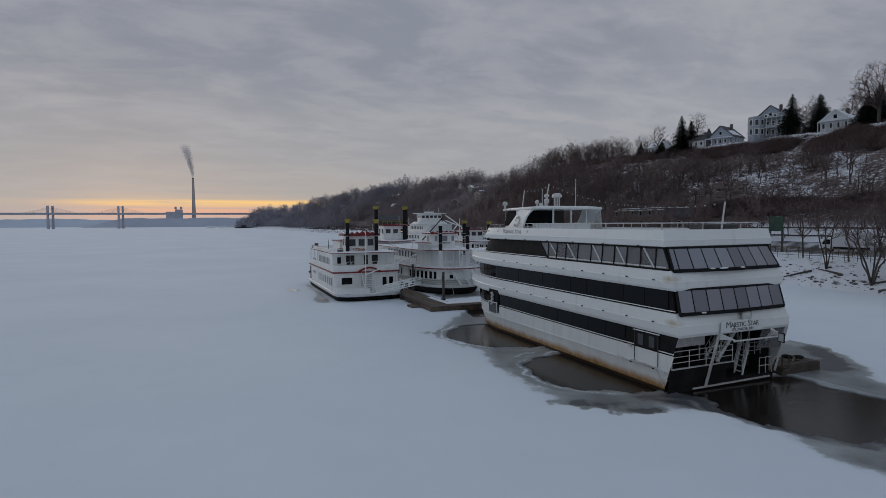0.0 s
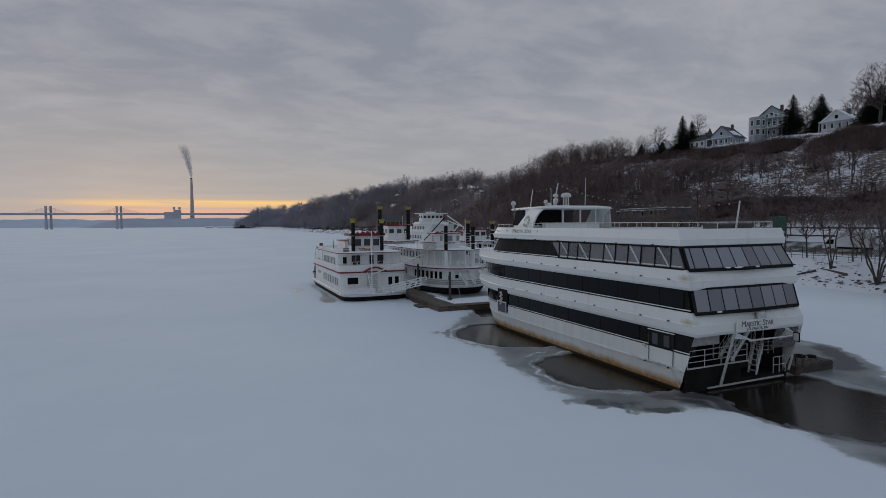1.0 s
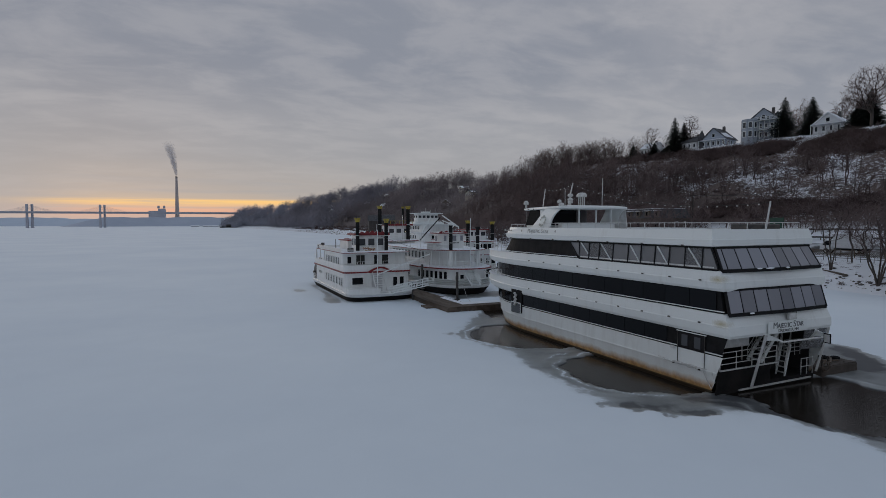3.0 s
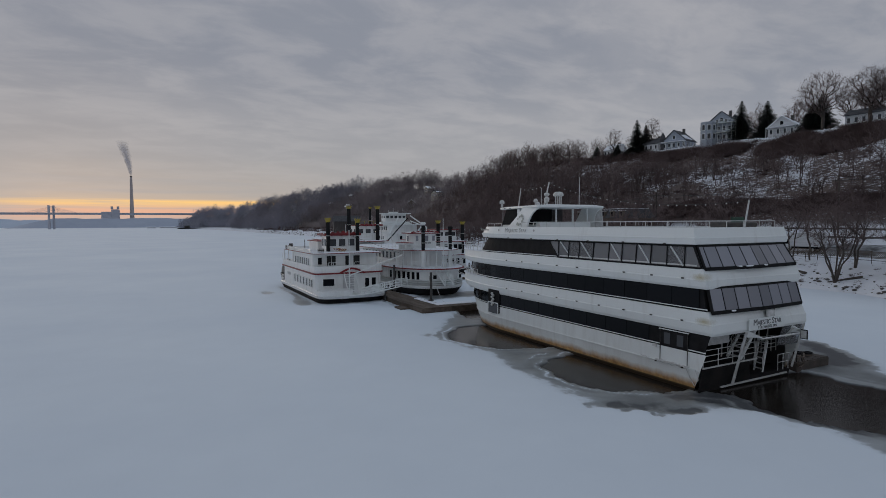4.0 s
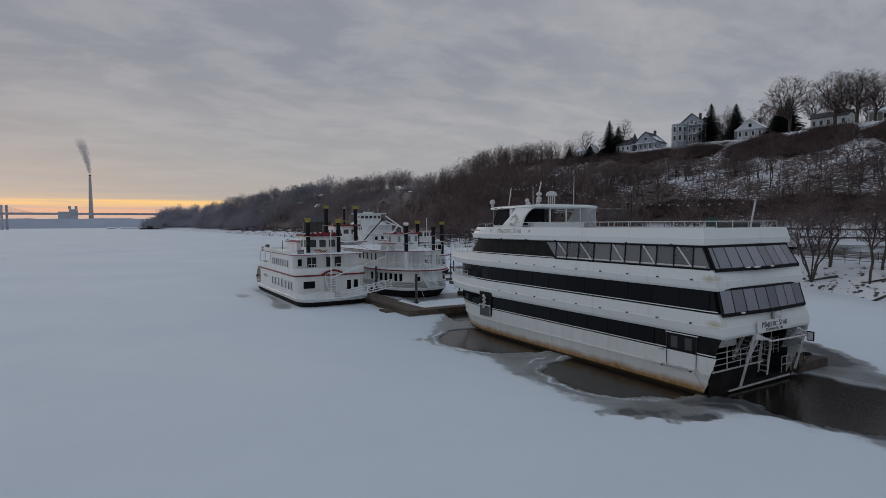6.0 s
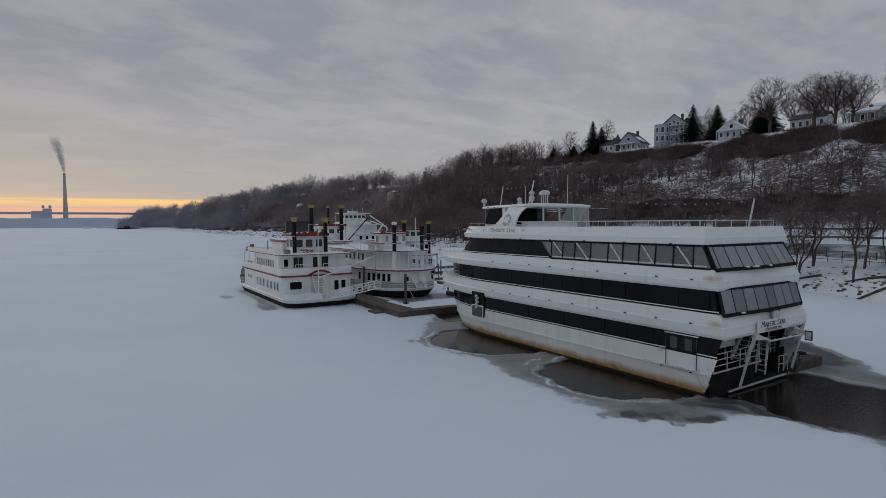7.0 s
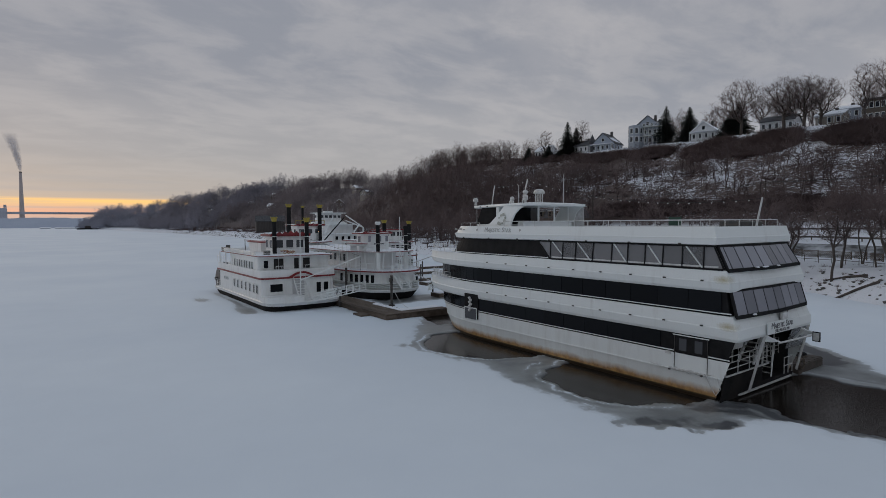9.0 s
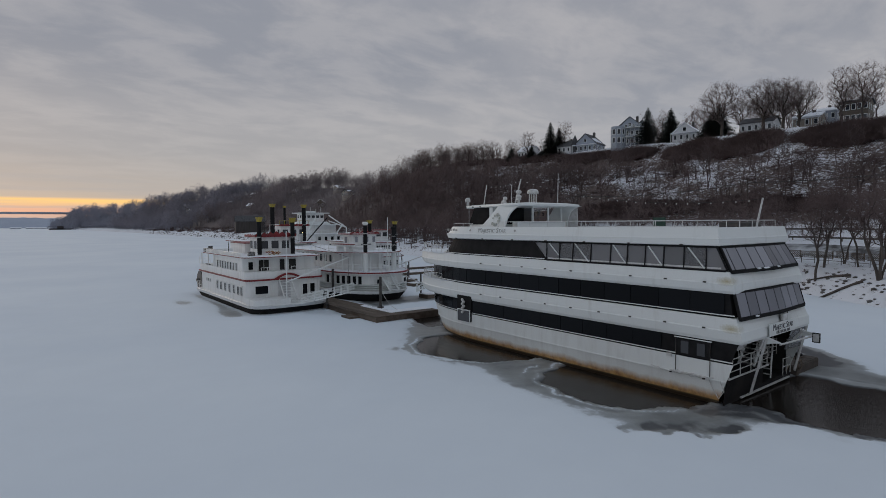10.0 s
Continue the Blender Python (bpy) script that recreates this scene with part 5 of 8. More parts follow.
    # snow left on the stern sills
    for x, y, z, w in ((26.9, 22.62, 7.06, 0.5), (27.7, 22.55, 7.06, 0.8), (29.2, 22.52, 7.06, 0.35), (25.8, 22.2, 4.62, 0.4)):
        bm = bmesh.new()
        bmesh.ops.create_icosphere(bm, subdivisions=2, radius=0.5, matrix=Matrix.Translation((x, y, z)) @ Matrix.Diagonal((w, 0.16, 0.10, 1)))
        part("sill_snow", bm, SNOW_WHITE, b, "snow left on the sill", smooth=True)
    # ---- boarding doors in the lower band
    bm = bmesh.new()
    box(bm, XC - 4.45, XC - 4.38, 23.77, 23.795, 1.30, 3.20)
    dr = part("door_jamb", bm, DARK_METAL, b)
    bm = bmesh.new()
    box(bm, XC - 4.45, XC - 4.38, 25.70, 25.725, 1.30, 3.20)
    part("door_jamb", bm, DARK_METAL, dr)
    bm = bmesh.new()
    box(bm, XC - 4.47, XC - 4.38, 23.7, 25.8, 3.18, 3.22)
    part("door_head", bm, WHITE, dr)
    bm = bmesh.new()
    box(bm, XC - 4.56, XC - 4.38, 23.9, 26.0, 1.24, 1.30)
    part("door_step", bm, METAL, dr)
    bm = bmesh.new()
    box(bm, XC - 4.43, XC - 4.36, 23.80, 25.70, 2.2, 3.16)
    part("door", bm, BLACK, dr, "black boarding doors")
    for y in (24.28, 25.2):
        m2 = bmesh.new()
        box(m2, XC - 4.45, XC - 4.42, y - 0.22, y + 0.22, 2.34, 3.02)
        part("pane", m2, SMOKED_GLASS, dr)
    bm = bmesh.new()
    box(bm, XC - 4.50, XC - 4.42, 25.95, 26.25, 2.02, 2.20, 0.01)
    part("notice", bm, METAL, b)
    bm = bmesh.new()
    for y in (24.0, 25.9):
        bm = bmesh.new()
        box(bm, XC - 4.55, XC - 4.44, y, y + 0.14, 1.13, 1.21, 0.02)
        part("cleat", bm, RUST, b, "rusty mooring cleat")
    # slack mooring ropes by the doors
    rr = random.Random(9)
    for y0, y1 in ((23.5, 25.6), (24.6, 27.2)):
        pts = [(XC - 4.52 - 0.05 * math.sin(i), y0 + (y1 - y0) * i / 12, 1.34 - 0.16 * math.sin(math.pi * i / 12) + rr.uniform(-0.05, 0.05)) for i in range(13)]
        part("mooring_rope", tube(bmesh.new(), pts, 0.025, 5), METAL, b, "slack pale mooring rope")
    part("mooring_rope", tube(bmesh.new(), [(XC - 4.5, 23.2, 1.25), (XC - 4.48, 23.0, 0.7), (XC - 4.4, 23.3, 0.25), (XC - 4.42, 23.6, 0.7), (XC - 4.5, 23.8, 1.2)], 0.025, 5), METAL, b, "slack pale mooring rope")
    # bow door: a black box coloured for the recess's shade, with a hung fender
    bm = bmesh.new()
    box(bm, XC - 4.46, XC - 4.20, 43.35, 45.15, 1.55, 3.62)
    bd = part("bow_door", bm, BLACK, b, "black panel for the shaded bow door recess")
    bm = bmesh.new()
    box(bm, XC - 4.53, XC - 4.44, 43.42, 45.05, 1.5, 2.45, 0.02)
    part("half_door", bm, SMOKED_GLASS, bd, "grey half door")
    bm = bmesh.new()
    for y in (43.42, 45.0):
        box(bm, XC - 4.56, XC - 4.52, y, y + 0.06, 1.5, 2.5)
    box(bm, XC - 4.56, XC - 4.52, 43.48, 45.0, 2.42, 2.5)
    part("half_door_rim", bm, WHITE, bd)
    for j in range(7):
        m2 = bmesh.new()
        bmesh.ops.create_icosphere(m2, subdivisions=2, radius=0.13, matrix=Matrix.Translation((XC - 4.58, 44.25 + 0.09 * (-1) ** j, 2.25 + j * 0.17)))
        part("fender", m2, METAL, bd, smooth=True)

    # ---- stern porch
    bm = bmesh.new()
    slab(bm, [(XC - 4.2, 23.2), (XC - 0.1, 23.2), (XC - 0.1, 24.6), (XC + 4.2, 24.6), (XC + 4.2, 30), (XC - 4.2, 30)], 1.20, 1.28)
    part("porch_deck", bm, BLACK_HULL, b)
    bm = bmesh.new()
    slab(bm, [(XC - 0.1, 23.05), (XC + 4.2, 23.05), (XC + 4.2, 24.7), (XC - 0.1, 24.7)], 0.20, 0.28)
    part("stern_well", bm, BLACK_HULL, b, "low black platform in the open stern well")
    bm = bmesh.new()
    box(bm, XC - 0.1, XC + 4.2, 24.64, 24.70, 0.28, 1.20)
    part("well_bulkhead", bm, SHADED_ROOM, b)
    bm = bmesh.new()
    box(bm, XC - 4.1, XC + 4.1, 26.8, 26.9, 1.28, 3.28)
    part("porch_wall", bm, SHADED_ROOM, b)
    bm = bmesh.new()
    box(bm, XC - 4.1, XC - 1.0, 23.55, 23.6, 2.38, 3.02)
    part("porch_screen", bm, METAL, b, "pale screen inside the porch")
    bm = bmesh.new()
    plate(bm, [(XC - 4.3, 23.10, -0.3), (XC + 4.3, 23.10, -0.3), (XC + 4.31, 23.04, 0.28), (XC + 0.25, 23.04, 0.28), (XC - 0.05, 22.88, 1.30), (XC - 4.36, 22.88, 1.30)], -0.06)
    part("transom", bm, BLACK_HULL, b, "black transom")
    bm = bmesh.new()
    bar(bm, (XC - 4.3, 22.86, 1.34), (XC + 0.7, 22.90, 1.34), 0.08, 0.07)
    part("porch_sill", bm, METAL, b)
    bm = bmesh.new()
    bar(bm, (XC - 2.5, 23.02, 0.0), (XC + 3.9, 22.98, 0.06), 0.10, 0.08)
    part("waterline_guard", bm, METAL, b, "pale guard along the transom's foot")
    railing(b, [(XC - 4.3, 22.84, 1.38), (XC - 1.6, 22.90, 1.38), (XC + 0.6, 22.95, 1.38)], 0.98, METAL, 0.026, 3, 1.1)
    # a stair rises to starboard under the belt; a ladder climbs out of the well
    for y in (23.3, 24.15):
        m2 = bmesh.new()
        bar(m2, (XC - 0.3, y, 1.30), (XC + 1.35, y, 3.22), 0.06, 0.22)
        part("stair_string", m2, WHITE, b)
        railing(b, [(XC - 0.3, y, 1.30), (XC + 1.2, y, 3.0)], 0.75, METAL, 0.022, 2, 0.6)
    for j in range(8):
        t = (j + 0.5) / 8
        m2 = bmesh.new()
        box(m2, XC - 0.3 + 1.65 * t - 0.11, XC - 0.3 + 1.65 * t + 0.11, 23.3, 24.15, 1.30 + 1.92 * t, 1.34 + 1.92 * t)
        part("tread", m2, METAL, b)
    for y in (23.2, 23.75):
        m2 = bmesh.new()
        bar(m2, (XC + 1.75, y, 0.28), (XC + 2.65, y + 0.25, 2.10), 0.06, 0.16)
        part("ladder_string", m2, WHITE, b)
        railing(b, [(XC + 1.75, y, 0.28), (XC + 2.65, y + 0.25, 2.10)], 0.85, METAL, 0.024, 2, 0.5)
    for j in range(6):
        t = (j + 0.5) / 6
        m2 = bmesh.new()
        box(m2, XC + 1.75 + 0.9 * t - 0.09, XC + 1.75 + 0.9 * t + 0.09, 23.2 + 0.25 * t, 23.75 + 0.25 * t, 0.30 + 1.82 * t, 0.34 + 1.82 * t)
        part("rung", m2, METAL, b)
    railing(b, [(XC + 2.7, 23.9, 1.28), (XC + 4.1, 23.8, 1.28)], 1.0, METAL, 0.026, 4, 0.45)
    railing(b, [(XC + 3.0, 23.0, 0.28), (XC + 4.1, 23.0, 0.28)], 1.0, METAL, 0.026, 2, 0.5)
    # gear stowed in the porch
    for x, y, w, h, mat in ((25.0, 24.6, 0.8, 0.9, DARK_METAL), (26.1, 24.9, 0.6, 0.7, RUST), (27.0, 25.6, 1.0, 1.4, DARK_METAL), (31.6, 25.4, 0.9, 1.2, DARK_METAL)):
        bm = bmesh.new()
        box(bm, x - w / 2, x + w / 2, y - 0.3, y + 0.3, 1.28, 1.28 + h, 0.05)
        part("locker", bm, mat, b)
    for x in (25.4, 27.9, 31.2):
        bm = bmesh.new()
        beam(bm, (x, 24.4, 1.28), (x, 24.4, 3.28), 0.05, n=8)
        part("stanchion", bm, METAL, b)
    # dark ceiling and side sheets, added and coloured for the porch's shade
    bm = bmesh.new()
    slab(bm, [(XC - 4.2, 22.9), (XC + 4.2, 22.9), (XC + 4.2, 26.8), (XC - 4.2, 26.8)], 3.20, 3.27)
    part("porch_ceiling", bm, SHADED_ROOM, b)
    for x in (XC - 4.2, XC + 4.2):
        bm = bmesh.new()
        box(bm, x - 0.03, x + 0.03, 23.3, 26.8, 0.28, 3.2)
        part("porch_lining", bm, SHADED_ROOM, b)
    # the white gallows that leans out over the stern
    for p, q, w in (((26.76, 22.86, 0.12), (27.00, 22.20, 3.28), 0.13), ((31.05, 22.35, 2.60), (31.0, 21.80, 3.30), 0.12), ((32.45, 22.75, 0.45), (32.80, 22.25, 3.30), 0.12)):
        m2 = bmesh.new()
        bar(m2, p, q, w, w)
        part("gallows_leg", m2, METAL, b)
    for p, q, c in (((27.02, 22.20, 3.32), (27.72, 21.74, 2.94), (27.02, 22.25, 2.95)), ((30.95, 21.95, 3.32), (31.15, 21.30, 3.02), (30.97, 22.05, 2.9))):
        m2 = bmesh.new()
        plate(m2, [p, q, c], 0.06)
        bar(m2, p, q, 0.10, 0.08)
        part("gusset", m2, WHITE, b)
    m2 = bmesh.new()
    beam(m2, (27.66, 21.78, 2.88), (31.12, 21.32, 3.0), 0.055, n=8)
    part("gallows_beam", m2, METAL, b)
    m2 = bmesh.new()
    beam(m2, (31.0, 21.6, 3.2), (30.62, 21.05, 3.2), 0.04, n=6)
    part("mirror_arm", m2, WHITE, b)
    bm = bmesh.new()
    box(bm, 30.56, 30.62, 20.82, 21.22, 2.72, 3.28, 0.01)
    mr = part("mirror_frame", bm, BLACK, b)
    bm = bmesh.new()
    box(bm, 30.545, 30.558, 20.87, 21.17, 2.78, 3.22)
    part("mirror", bm, METAL, mr)
    bm = bmesh.new()
    plate(bm, [(XC + 2.3, 22.7, 2.0), (XC + 4.25, 22.55, 2.0), (XC + 4.3, 22.32, 3.25), (XC + 2.3, 22.35, 3.25)], 0.03)
    part("side_curtain", bm, CLEAR_GLASS, b, "clear side curtain")

    # ---- foredeck rails at both levels
    for z, hw, tip in ((4.60, 4.25, 54.7), (7.0, 4.25, 54.7)):
        loop = [p for p in hull_plan(hw, 23, tip) if p[1] > (47.3 if z < 5 else 46.8)]
        railing(b, [(x, y, z) for x, y in loop], 0.55 if z < 5 else 0.7, METAL, 0.02, 2, 1.2)
    bm = bmesh.new()
    loft(bm, [(4.605, hull_plan(4.2, 46, 54.6, 2.0, 0, 46.5)), (4.625, hull_plan(4.2, 46, 54.6, 2.0, 0, 46.5))])
    part("foredeck_snow", bm, SNOW_WHITE, b)
    bm = bmesh.new()
    loft(bm, [(7.005, hull_plan(4.2, 46, 54.6, 2.0, 0, 46.5)), (7.025, hull_plan(4.2, 46, 54.6, 2.0, 0, 46.5))])
    part("foredeck_snow", bm, SNOW_WHITE, b)

    # ---- sun deck rails
    for x in (XC - 4.0, XC + 4.0):
        railing(b, [(x, 24.0, 8.84), (x, 40.6, 8.84)], 0.86, METAL, 0.022, 2, 1.6)
    railing(b, [(XC - 4.0, 24.0, 8.84), (XC + 4.0, 24.0, 8.84)], 0.86, METAL, 0.022, 2, 1.6)
    railing(b, [(XC - 4.05, 43.6, 9.30), (XC - 3.6, 46.6, 9.30), (XC, 47.3, 9.30), (XC + 3.6, 46.6, 9.30), (XC + 4.05, 43.6, 9.30)], 0.30, METAL, 0.018, 1, 1.4)
    bm = bmesh.new()
    box(bm, XC - 0.6, XC + 2.5, 24.2, 25.3, 8.84, 9.62, 0.06)
    part("deck_box", bm, DARK_METAL, b, "dark canvas-covered deck locker")

    # ---- wheelhouse: canopy on two swept wings, open at the back
    def top(hw_f, hw_r, yf, yr):
        left = [(XC - hw_r + 0.25, yr), (XC - hw_r, yr + 0.3), (XC - hw_r * 0.93, yr + 2.6), (XC - hw_f - 0.3, yf - 2.0), (XC - hw_f, yf - 0.5), (XC - hw_f + 0.4, yf)]
        return left + [(2 * XC - x, y) for x, y in left[::-1]]
    bm = bmesh.new()
    loft(bm, [(10.92, top(1.95, 3.55, 47.2, 38.8)), (10.97, top(2.05, 3.65, 47.3, 38.7)), (11.10, top(2.05, 3.65, 47.3, 38.7)), (11.20, top(1.5, 2.4, 46.9, 39.0))])
    part("canopy", bm, WHITE, b, "flat white wheelhouse canopy")
    for t in np.linspace(0.06, 0.94, 7):
        part("canopy_light", once("lug", lug), None, b, m=facing(XC - 3.62 + 1.45 * t ** 0.8, 39.1 + 8.0 * t, 11.0, -80))
    for side in (-1, 1):
        xo, xi = XC + side * 3.85, XC + side * 3.40
        outer, inner = [], []
        for i in range(13):
            t = i / 12
            x = xo + (xi - xo) * t
            outer.append((x, 43.3 - 1.5 * t - 0.5 * math.sin(math.pi * t * 0.5), 9.0 + 1.95 * t))
            a = t * math.pi / 2
            inner.append((x, 40.15 - 1.75 * (1 - math.cos(a)) ** 1.15, 9.0 + 1.95 * math.sin(a)))
        m2 = bmesh.new()
        a = [m2.verts.new(p) for p in outer]
        c = [m2.verts.new(p) for p in inner]
        a2 = [m2.verts.new((p[0] - side * 0.16, p[1], p[2])) for p in outer]
        c2 = [m2.verts.new((p[0] - side * 0.16, p[1], p[2])) for p in inner]
        for i in range(12):
            m2.faces.new((a[i], a[i + 1], c[i + 1], c[i]))
            m2.faces.new((a2[i], c2[i], c2[i + 1], a2[i + 1]))
            m2.faces.new((c[i], c[i + 1], c2[i + 1], c2[i]))
            m2.faces.new((a[i], a2[i], a2[i + 1], a[i + 1]))
        wg = part("arch_wing", m2, WHITE, b, "white swept arch wing")
        if side < 0:
            m3 = bmesh.new()
            for j in range(9):
                t = 2 * math.pi * (j + 0.5) / 10
                cz = 9.88 + 0.38 * math.sin(t)
                cx = Vector((XC - 3.85 + 0.45 * (cz - 9.0) / 1.95 - 0.10, 41.2 + 0.38 * math.cos(t) - 0.25 * (cz - 9.88), cz))
                bmesh.ops.create_cone(m3, cap_ends=True, segments=7, radius1=0.08 + 0.03 * (j % 3), radius2=0.08 + 0.03 * (j % 3), depth=0.02, matrix=Matrix.Translation(cx) @ pose(0, 0, 0, 0, 103, 0))
            part("emblem", m3, EMBLEM, wg, "faded ring emblem")
    bm = bmesh.new()
    plate(bm, [(XC + 3.82, 39.15, 8.9), (XC + 3.82, 41.2, 8.9), (XC + 3.42, 41.2, 10.93), (XC + 3.42, 38.95, 10.93)], 0.05)
    part("windbreak", bm, METAL, b, "pale windbreak panel under the canopy")
    # helm cabin: dark glass to port and ahead, clear glass to starboard
    bm = bmesh.new()
    slab(bm, [(XC - 2.45, 42.6), (XC + 2.45, 42.6), (XC + 2.0, 46.4), (XC - 2.0, 46.4)], 8.84, 9.50)
    part("cabin_wall", bm, WHITE, b)
    bm = bmesh.new()
    plate(bm, [(XC - 1.9, 46.5, 9.5), (XC + 1.9, 46.5, 9.5), (XC + 1.9, 45.7, 10.92), (XC - 1.9, 45.7, 10.92)], 0.03)
    part("windscreen", bm, DARK_GLASS, b, "dark raked windscreen")
    for name, pts, g in (("side_window", [(XC - 2.2, 43.0, 9.5), (XC - 2.2, 46.3, 9.5), (XC - 2.2, 45.5, 10.92), (XC - 2.2, 43.0, 10.92)], BLACK),
                         ("side_window", [(XC + 2.42, 43.0, 9.5), (XC + 1.95, 46.4, 9.5), (XC + 1.95, 45.6, 10.92), (XC + 2.42, 43.0, 10.92)], CLEAR_GLASS)):
        m2 = bmesh.new()
        plate(m2, pts, 0.02)
        part(name, m2, g, b)
    bm = bmesh.new()
    box(bm, XC - 2.75, XC - 2.3, 42.6, 43.0, 8.84, 10.92)
    part("cabin_post", bm, WHITE, b)
    bm = bmesh.new()
    box(bm, XC - 2.4, XC + 0.9, 42.62, 42.66, 9.5, 10.9)
    part("cabin_rear_window", bm, DARK_GLASS, b)
    # bar counter across the open back, with posts to the canopy
    bm = bmesh.new()
    box(bm, XC - 2.6, XC + 3.1, 39.9, 40.5, 8.84, 9.66, 0.02)
    part("counter", bm, WHITE, b, "white counter across the open back")
    bm = bmesh.new()
    box(bm, XC - 2.75, XC + 3.2, 39.7, 40.65, 9.66, 9.74, 0.02)
    part("counter_top", bm, WHITE, b)
    for x in (-0.75, 1.1, 2.75):
        m2 = bmesh.new()
        box(m2, XC + x - 0.06, XC + x + 0.06, 40.0, 40.12, 9.74, 10.94)
        part("canopy_post", m2, WHITE, b)
    # masts and domes on the canopy
    def dome(x, y, z, r, h):
        m2 = bmesh.new()
        beam(m2, (x, y, 11.15), (x, y, z), r * 0.45, n=10)
        st = part("dome_stand", m2, METAL, b)
        m2 = bmesh.new()
        beam(m2, (x, y, z), (x, y, z + h * 0.5), r, r, 16)
        bmesh.ops.create_uvsphere(m2, u_segments=16, v_segments=8, radius=r, matrix=Matrix.Translation((x, y, z + h * 0.5)) @ Matrix.Diagonal((1, 1, 0.8, 1)))
        part("radome", m2, METAL, st, "white radar dome", smooth=True)
    dome(26.7, 47.0, 11.50, 0.24, 0.36)
    dome(28.6, 44.2, 11.60, 0.19, 0.34)
    dome(30.2, 46.0, 11.35, 0.24, 0.36)
    # a snow-capped cover on four legs, and a two-tier beacon beside it
    for y in (40.55, 40.80, 41.05, 41.30):
        m2 = bmesh.new()
        beam(m2, (28.6, y, 11.15), (28.6, y, 12.12), 0.05, n=8)
        part("cover_leg", m2, METAL, b)
    bm = bmesh.new()
    loft(bm, [(z, [(28.6 + 0.40 * k * math.cos(a), 40.92 + 0.52 * k * math.sin(a)) for a in np.linspace(0, 2 * math.pi, 16, endpoint=False)]) for z, k in ((12.02, 1.0), (12.14, 1.0), (12.26, 0.92), (12.35, 0.72), (12.40, 0.35))])
    part("horn_cover", bm, METAL, b, "white rounded horn cover", smooth=True)
    bm = bmesh.new()
    beam(bm, (28.6, 42.55, 11.15), (28.6, 42.55, 12.2), 0.10, 0.10, 10)
    beam(bm, (28.6, 42.55, 11.55), (28.6, 42.55, 11.72), 0.22, 0.22, 14)
    bc = part("beacon", bm, METAL, b)
    for z in (11.84, 12.24):
        m2 = bmesh.new()
        bmesh.ops.create_uvsphere(m2, u_segments=14, v_segments=8, radius=0.25, matrix=Matrix.Translation((28.6, 42.55, z)) @ Matrix.Diagonal((1, 1, 0.72, 1)))
        part("beacon_dome", m2, METAL, bc, smooth=True)
    for p, q, rr in (((28.7, 47.1, 11.15), (28.75, 46.75, 13.05), 0.05), ((28.8, 43.2, 11.15), (28.86, 42.55, 13.35), 0.07), ((28.8, 38.45, 11.15), (28.8, 38.4, 13.5), 0.03), ((28.8, 43.6, 11.15), (28.8, 43.6, 12.9), 0.03),
                     ((26.6, 46.7, 9.3), (26.6, 46.7, 11.9), 0.025), ((28.6, 23.6, 8.84), (28.35, 23.1, 10.95), 0.06)):
        m2 = bmesh.new()
        beam(m2, p, q, rr, rr * 0.8, 8)
        part("mast", m2, METAL, b)
    # string lights from mast to stern pole and to the bow
    def bulb():
        return mesh_of("bulb", bmesh_ball(0.045), METAL, True)
    wire, spots = bmesh.new(), []
    for p, q, sag, n in (((28.86, 42.55, 13.3), (28.35, 23.1, 10.9), 0.9, 26), ((28.86, 42.55, 13.3), (28.75, 46.75, 13.0), 0.25, 7)):
        prev = None
        for i in range(n + 1):
            t = i / n
            c = Vector(p).lerp(Vector(q), t) - Vector((0, 0, sag * 4 * t * (1 - t)))
            if prev is not None:
                beam(wire, prev, c, 0.012, n=4)
            spots.append(c - Vector((0, 0, 0.06)))
            prev = c
    ws = part("light_cable", wire, DARK_METAL, b)
    for c in spots:
        part("bulb", once("bulb", bulb), None, ws, m=Matrix.Translation(c))
    return b


big_boat()

# the work float at the stern
def work_float():
    f = thing("work_float", (36.6, 24.1, 0), "low dark steel work float beside the stern", "float")
    bm = bmesh.new()
    box(bm, 33.4, 37.1, 22.95, 24.75, -0.3, 0.48, 0.05)
    part("pontoon", bm, FLOAT_BROWN, f, "brown rusty pontoon")
    for i in range(9):
        m2 = bmesh.new()
        x = 33.62 + 0.4 * i
        box(m2, x - 0.18, x + 0.18, 22.98, 24.72, 0.48, 0.52 + 0.01 * (i % 2))
        part("plank", m2, FLOAT_BROWN, f)
    for x, y, r in ((34.3, 24.3, 0.24), (35.9, 24.4, 0.26), (36.5, 24.0, 0.22)):
        m2 = bmesh.new()
        tube(m2, [(x + r * math.cos(a), y + r * math.sin(a), 0.61) for a in np.linspace(0, 2 * math.pi, 15)], 0.08, 7)
        part("tyre", m2, BLACK, f)
    for x in (33.6, 34.2):
        m2 = bmesh.new()
        beam(m2, (x, 23.1, 0.5), (x, 23.1, 1.15), 0.035, n=7)
        part("bollard", m2, RUST, f)
    part("rope_coil", tube(bmesh.new(), [(33.6 + 0.35 * math.cos(i * 0.8) + 0.02 * i, 22.90, 0.56 + 0.36 * math.sin(i * 0.8)) for i in range(14)], 0.03, 5), TIMBER, f, "slack brown rope over the side")
    for x0, y0, x1, y1 in ((35.0, 23.4, 36.4, 24.2), (34.8, 24.0, 36.0, 23.5)):
        m2 = bmesh.new()
        bar(m2, (x0, y0, 0.57), (x1, y1, 0.59), 0.10, 0.06)
        part("loose_board", m2, TIMBER, f)


work_float()

